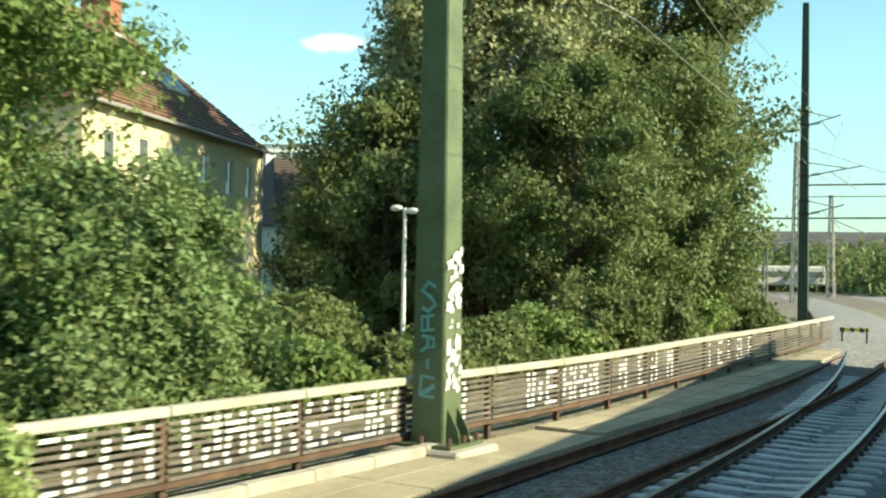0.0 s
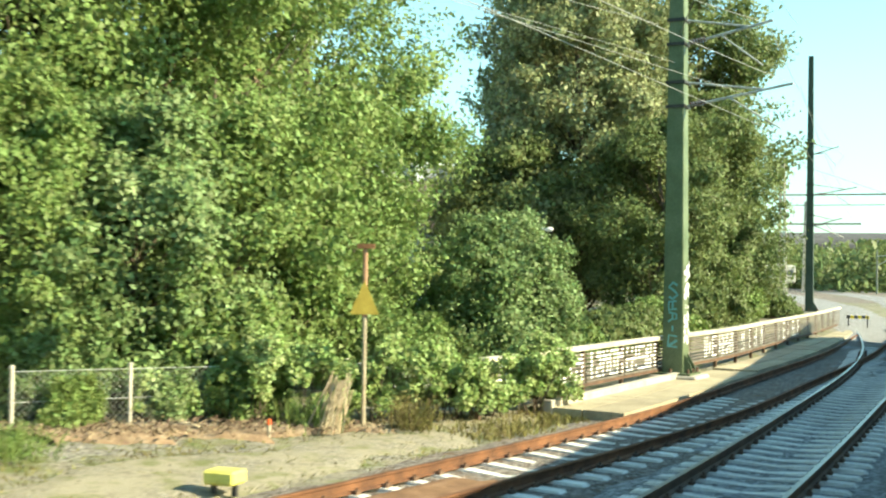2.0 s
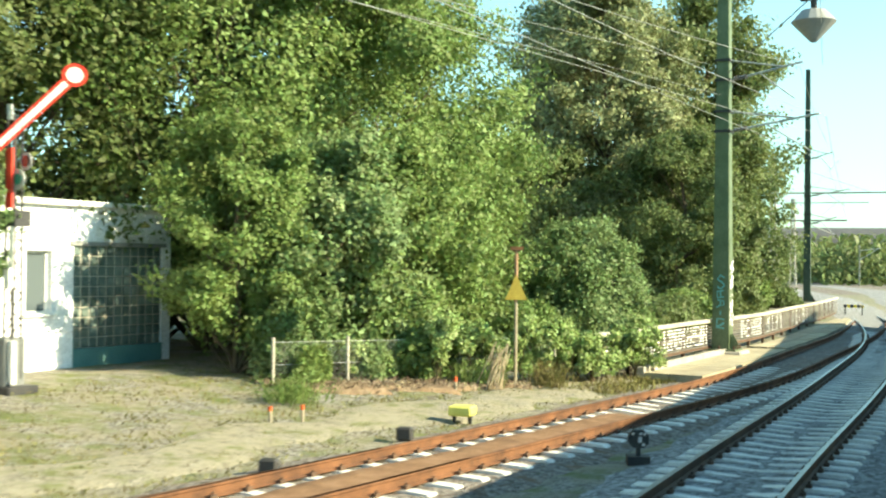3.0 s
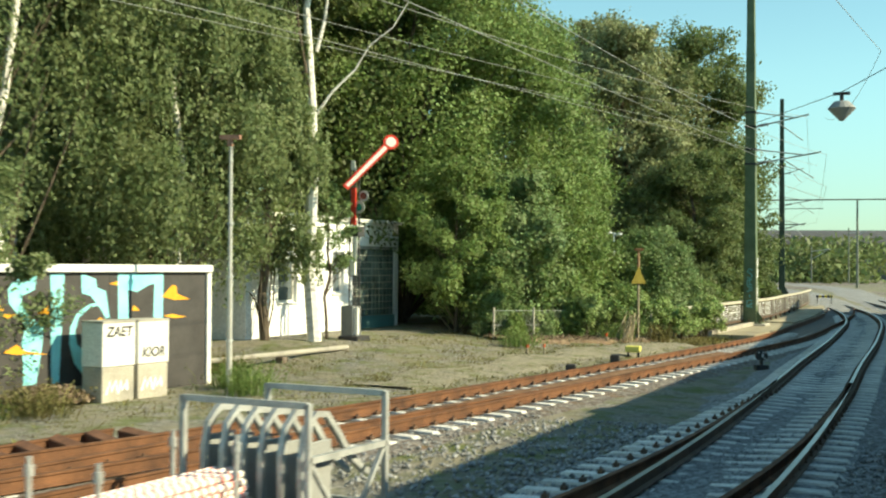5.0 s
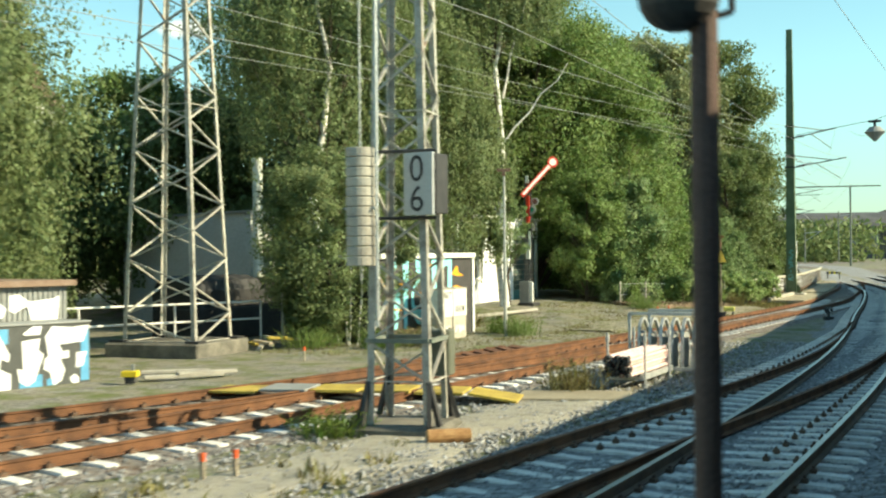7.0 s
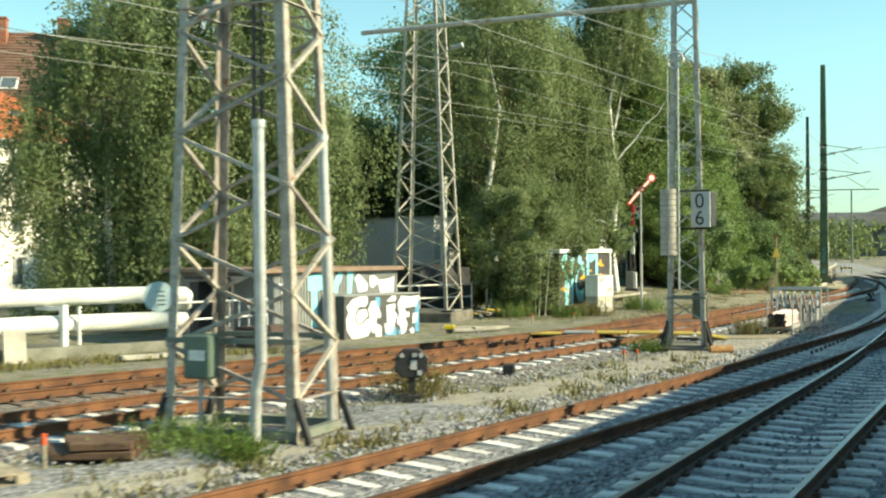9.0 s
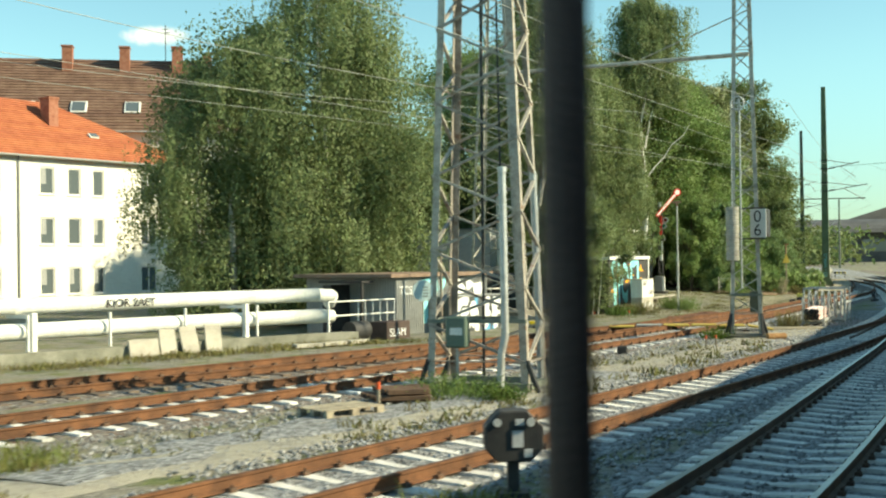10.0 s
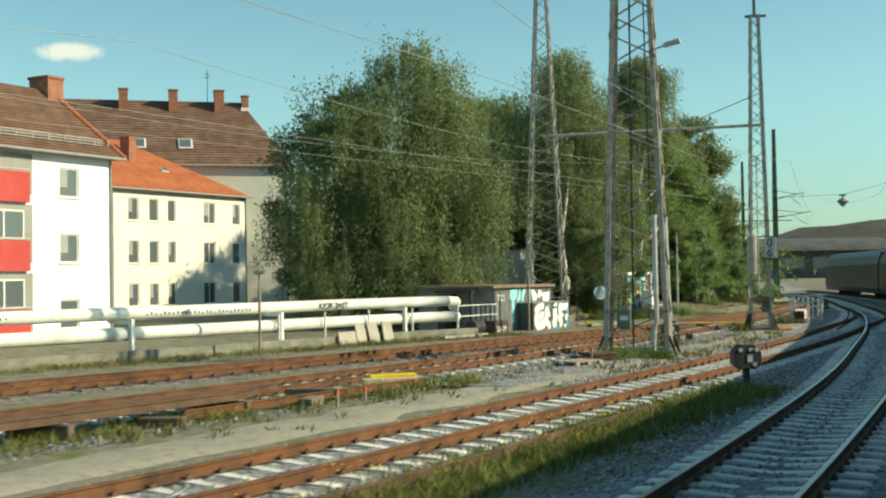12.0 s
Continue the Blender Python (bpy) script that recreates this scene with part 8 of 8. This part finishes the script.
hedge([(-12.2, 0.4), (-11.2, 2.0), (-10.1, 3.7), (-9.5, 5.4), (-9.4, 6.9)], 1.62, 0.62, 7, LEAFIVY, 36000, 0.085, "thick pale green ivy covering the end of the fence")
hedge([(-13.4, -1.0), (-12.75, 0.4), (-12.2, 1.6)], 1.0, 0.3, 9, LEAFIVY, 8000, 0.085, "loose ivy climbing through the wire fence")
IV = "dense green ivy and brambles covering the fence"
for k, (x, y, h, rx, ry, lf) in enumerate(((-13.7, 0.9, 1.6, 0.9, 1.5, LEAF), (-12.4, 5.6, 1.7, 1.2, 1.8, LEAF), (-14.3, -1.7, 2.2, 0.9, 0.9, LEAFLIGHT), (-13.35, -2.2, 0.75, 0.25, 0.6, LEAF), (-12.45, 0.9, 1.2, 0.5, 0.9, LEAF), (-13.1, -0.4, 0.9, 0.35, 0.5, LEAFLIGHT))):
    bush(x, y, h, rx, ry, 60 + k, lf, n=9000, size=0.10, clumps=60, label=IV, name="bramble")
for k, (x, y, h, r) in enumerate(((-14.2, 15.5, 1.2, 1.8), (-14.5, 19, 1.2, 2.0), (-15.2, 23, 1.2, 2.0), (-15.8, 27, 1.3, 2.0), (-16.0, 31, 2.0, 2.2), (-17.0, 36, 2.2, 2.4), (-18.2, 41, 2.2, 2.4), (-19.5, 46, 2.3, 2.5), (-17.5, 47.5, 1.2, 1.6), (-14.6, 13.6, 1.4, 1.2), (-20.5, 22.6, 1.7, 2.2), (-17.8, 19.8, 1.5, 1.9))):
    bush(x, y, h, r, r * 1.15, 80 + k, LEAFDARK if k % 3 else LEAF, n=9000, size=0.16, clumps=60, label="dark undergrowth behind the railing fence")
for k, (x, y, h, r) in enumerate(((-13.6, -23.6, 0.4, 0.7), (-15.4, -24.2, 0.55, 0.8), (-12.9, -22.4, 0.45, 0.7), (-13.0, -16.9, 0.5, 0.6), (-12.0, -17.8, 0.5, 0.6), (-15.5, -14.6, 0.5, 0.7), (-19.3, -5.8, 1.2, 1.0), (-12.2, -4.3, 0.4, 0.7), (-5.0, -31.2, 0.5, 0.5), (-6.1, -37.6, 0.3, 0.5), (-7.4, -54.2, 0.35, 0.9), (-7.3, -47.9, 0.5, 0.7), (-6.2, -54.6, 0.25, 0.5), (-11.2, 1.0, 0.5, 0.6), (-10.0, 2.3, 0.5, 0.5))):
    tuft(x, y, h * 1.15, r, 100 + k, LEAF if k % 3 == 1 else DRYGRASS if k % 3 else GRASS, "low weedy clump on the open ground")
br = thing("brush_pile", "pile of pale cut branches and boards", "brush pile", (-10.75, 1.0, 0), 0)
rngk = random.Random(12)
for k in range(26):
    u0, v0 = rngk.uniform(-0.3, 0.3), rngk.uniform(-0.35, 0.3)
    part("branch", B(((u0, v0, -0.03), (u0 * 0.6 + 0.25 + rngk.uniform(-0.12, 0.12), v0 * 0.6 + rngk.uniform(-0.12, 0.12), rngk.uniform(0.6, 1.0)), 0.018, 5, 0.012)), PALLETWOOD, br)
strip("bare_soil", lambda v: -12.4 + 0.55 * (v + 1.5), -0.5, 0.6, -3.2, 1.6, mat("brown_soil", [(0.15, 0.10, 0.07), (0.22, 0.155, 0.10), (0.30, 0.24, 0.17)], 3, 0.95, bump=0.6, fine=25), 0.02, "bare brown soil along the wire fence", ragged=0.25, seed=20, crown=0.03, cols=11, step=0.3)
rl_ = np.random.default_rng(21)
ly = rl_.uniform(-3.4, 1.8, 2600)
lc = np.stack([-12.4 + 0.55 * (ly + 1.5) + rl_.normal(size=2600) * 0.4, ly, 0.05 + 0.06 * rl_.random(2600) ** 2], 1)
lc[:, 2] += [ground_z(p, v) for p, v in lc[:, :2]]
lv, lf_ = leaf_quads(lc, 0.075, rl_, 0, 0.5, np.tile([0, 0, 1.0], (2600, 1)))
tagged(new("leaf_litter", quick_mesh("leaf_litter", lv, lf_, DEADLEAF)), "brown fallen leaves and litter on bare soil", "leaf litter", "", "stuff")

rw = np.random.default_rng(77)


def scatter(n, f, lo, hi, y0, y1):
    ys = rw.uniform(y0, y1, n)
    return [(f(v) + rw.uniform(lo, hi), v) for v in ys]


weeds("weeds_grass", scatter(900, west_x, 1.65, 3.1, -96, -63), MEADOW, 1, "green weeds with yellow flowers between the tracks", 34, 0.2, 0.2, 0.008)
weeds("weeds_grass", scatter(330, siding_x, 1.5, 3.3, -95, -62), MEADOW, 2, "dry and green weeds round the stored rails", 34, 0.24, 0.2, 0.008)
weeds("weeds_grass", scatter(420, siding_x, -4.8, -1.7, -20, 9), DRYGRASS, 3, "thin dry weeds on the sandy verge", 16, 0.055, 0.24, 0.008)
weeds("weeds_grass", [(pipe_x(v) + 1.7 + rw.uniform(-0.5, 1.0), v) for v in rw.uniform(-88, -41, 420)], DRYGRASS, 4, "strip of grass along the low wall", 30, 0.17, 0.24, 0.009)
weeds("weeds_grass", [(rw.uniform(-16, -10.5), v) for v in rw.uniform(-26, 0, 300)], DRYGRASS, 5, "thin grass on the open ground", 22, 0.065, 0.28, 0.008)
weeds("weeds_grass", scatter(90, path_x, -0.8, 1.4, -74, -38), DRYGRASS, 6, "sparse weeds in the gravel", 16, 0.16, 0.12, 0.012)
weeds("weeds_grass", scatter(46, west_x, -2.6, -1.7, -60, -38), DRYGRASS, 7, "sparse weeds along the sleepers", 16, 0.2, 0.12, 0.012)
weeds("weeds_grass", [(fence_x(v) + rw.uniform(0.1, 1.3), v) for v in rw.uniform(2.5, 9, 130)], DRYGRASS, 8, "weeds at the fence foot", 24, 0.13, 0.2, 0.01)
yfl = np.array(scatter(120, west_x, 1.6, 2.8, -90, -70))
yv, yf = leaf_quads(np.hstack([yfl, rw.uniform(0.2, 0.45, (120, 1))]).repeat(5, 0) + rw.normal(size=(600, 3)) * 0.05, 0.04, rw)
tagged(new("yellow_flowers", quick_mesh("yellow_flowers", yv, yf, YELLOW)), "tiny yellow flowers among the weeds", "flowers", "", "stuff")
# loose ballast stones near the rails
sn = 42000
sy = rw.uniform(-88, -18, sn)
sx = np.array([(main_x(v), west_x(v), path_x(v)) for v in sy])[np.arange(sn), rw.integers(0, 3, sn)] + rw.uniform(-2.3, 2.1, sn)
wx = np.array([west_x(v) for v in sy])
off_path = (np.abs(sx - wx + 3.1) > 1.35) | (sy > -63)
sx, sy, sn = sx[off_path], sy[off_path], int(off_path.sum())
ss = rw.uniform(0.018, 0.05, (sn, 1, 1))
octa = np.array([(1, 0, 0), (0, 1, 0), (-1, 0, 0), (0, -1, 0), (0, 0, 0.8), (0, 0, -0.8)], float)
sv = (octa[None] * ss * rw.uniform(0.6, 1.3, (sn, 6, 1)) + np.stack([sx, sy, np.full(sn, -0.02)], 1)[:, None]).reshape(-1, 3)
of3 = np.array([(0, 1, 4), (1, 2, 4), (2, 3, 4), (3, 0, 4), (1, 0, 5), (2, 1, 5), (3, 2, 5), (0, 3, 5)])
sf = (np.arange(sn)[:, None, None] * 6 + of3[None]).reshape(-1, 3)
tagged(new("ballast_stones", quick_mesh("ballast_stones", sv, sf, mat("ballast_stone", [(0.17, 0.175, 0.175), (0.30, 0.305, 0.305), (0.45, 0.45, 0.44)], 6, 0.95, bump=0.1, island=0.4))), "loose grey ballast stones", "stones", "", "stuff")

# far woods close the view behind houses and yard
fwn = 40000
fa = rw.uniform(0, 1, fwn)
fx = -30 - 130 * fa + rw.normal(size=fwn) * 5
fy = 150 + 40 * np.sin(fa * 9) + rw.normal(size=fwn) * 7
fz = rw.uniform(0, 1, fwn) ** 0.8 * (5.5 + 2 * np.sin(fa * 40) + 1 * np.sin(fa * 97))
wv, wf = leaf_quads(np.stack([fx, fy, fz], 1), 1.25, rw, tri=True)
tagged(new("far_woods", quick_mesh("far_woods", wv, wf, LEAFDARK)), "dark line of distant trees", "woods", "", "stuff")
fx = rw.uniform(-110, -70, fwn)
fy = rw.uniform(-120, 80, fwn)
fz = rw.uniform(0, 1, fwn) ** 0.8 * (7 + 2 * np.sin(fy * 0.3))
wv, wf = leaf_quads(np.stack([fx, fy, fz], 1), 1.2, rw, tri=True)
tagged(new("far_woods", quick_mesh("far_woods", wv, wf, LEAFDARK)), "dark line of distant trees behind the houses", "woods", "", "stuff")


# small fair-weather clouds: thin glowing veils of vapour, far beyond everything else
def cloud_mat(seed):
    m = bpy.data.materials.new("cloud_vapour")
    m.use_nodes = True
    n, l = m.node_tree.nodes, m.node_tree.links
    n.remove(n["Principled BSDF"])
    co = n.new("ShaderNodeTexCoord").outputs["Object"]
    ns = n.new("ShaderNodeTexNoise")
    ns.noise_dimensions = "4D"
    ns.inputs["W"].default_value = seed
    ns.inputs["Scale"].default_value, ns.inputs["Detail"].default_value, ns.inputs["Roughness"].default_value = 2.6, 7, 0.6
    l.new(co, ns.inputs["Vector"])
    ln = n.new("ShaderNodeVectorMath")
    ln.operation = "LENGTH"
    sc = n.new("ShaderNodeVectorMath")
    sc.operation, sc.inputs[1].default_value = "MULTIPLY", (1.0, 1.0, 3.3)
    l.new(co, sc.inputs[0]), l.new(sc.outputs[0], ln.inputs[0])
    sub = n.new("ShaderNodeMath")
    sub.operation = "SUBTRACT"
    l.new(ns.outputs["Fac"], sub.inputs[0]), l.new(ln.outputs["Value"], sub.inputs[1])
    ramp = n.new("ShaderNodeMapRange")
    ramp.interpolation_type = "SMOOTHSTEP"
    ramp.inputs["From Min"].default_value, ramp.inputs["From Max"].default_value = -0.42, 0.12
    ramp.inputs["To Max"].default_value = 0.85
    l.new(sub.outputs[0], ramp.inputs["Value"])
    em, tr, mx = n.new("ShaderNodeEmission"), n.new("ShaderNodeBsdfTransparent"), n.new("ShaderNodeMixShader")
    em.inputs["Color"].default_value, em.inputs["Strength"].default_value = (0.93, 0.97, 1.0, 1), 0.85
    l.new(ramp.outputs[0], mx.inputs[0]), l.new(tr.outputs[0], mx.inputs[1]), l.new(em.outputs[0], mx.inputs[2])
    l.new(mx.outputs[0], n["Material Output"].inputs["Surface"])
    return m


def cloud(x, y, z, length, seed):
    """A flat veil that faces the railway; x runs along it."""
    bm = patch(bmesh.new(), [(-1, -0.33), (1, -0.33), (1, 0.33), (-1, 0.33)], Matrix.Identity(4))
    ob = new("cloud", mesh_of("cloud", bm, cloud_mat(seed)))
    ob.matrix_basis = pose(x, y, z, 0, 0, math.degrees(math.atan2(-x, y))) @ Matrix.Diagonal((length / 2, 1, length / 2, 1))
    ob.visible_shadow = False
    return tagged(ob, "small soft white cloud in the blue sky", "cloud", "", "structure")


cloud(-1795, 2125, 534, 200, 3.0)
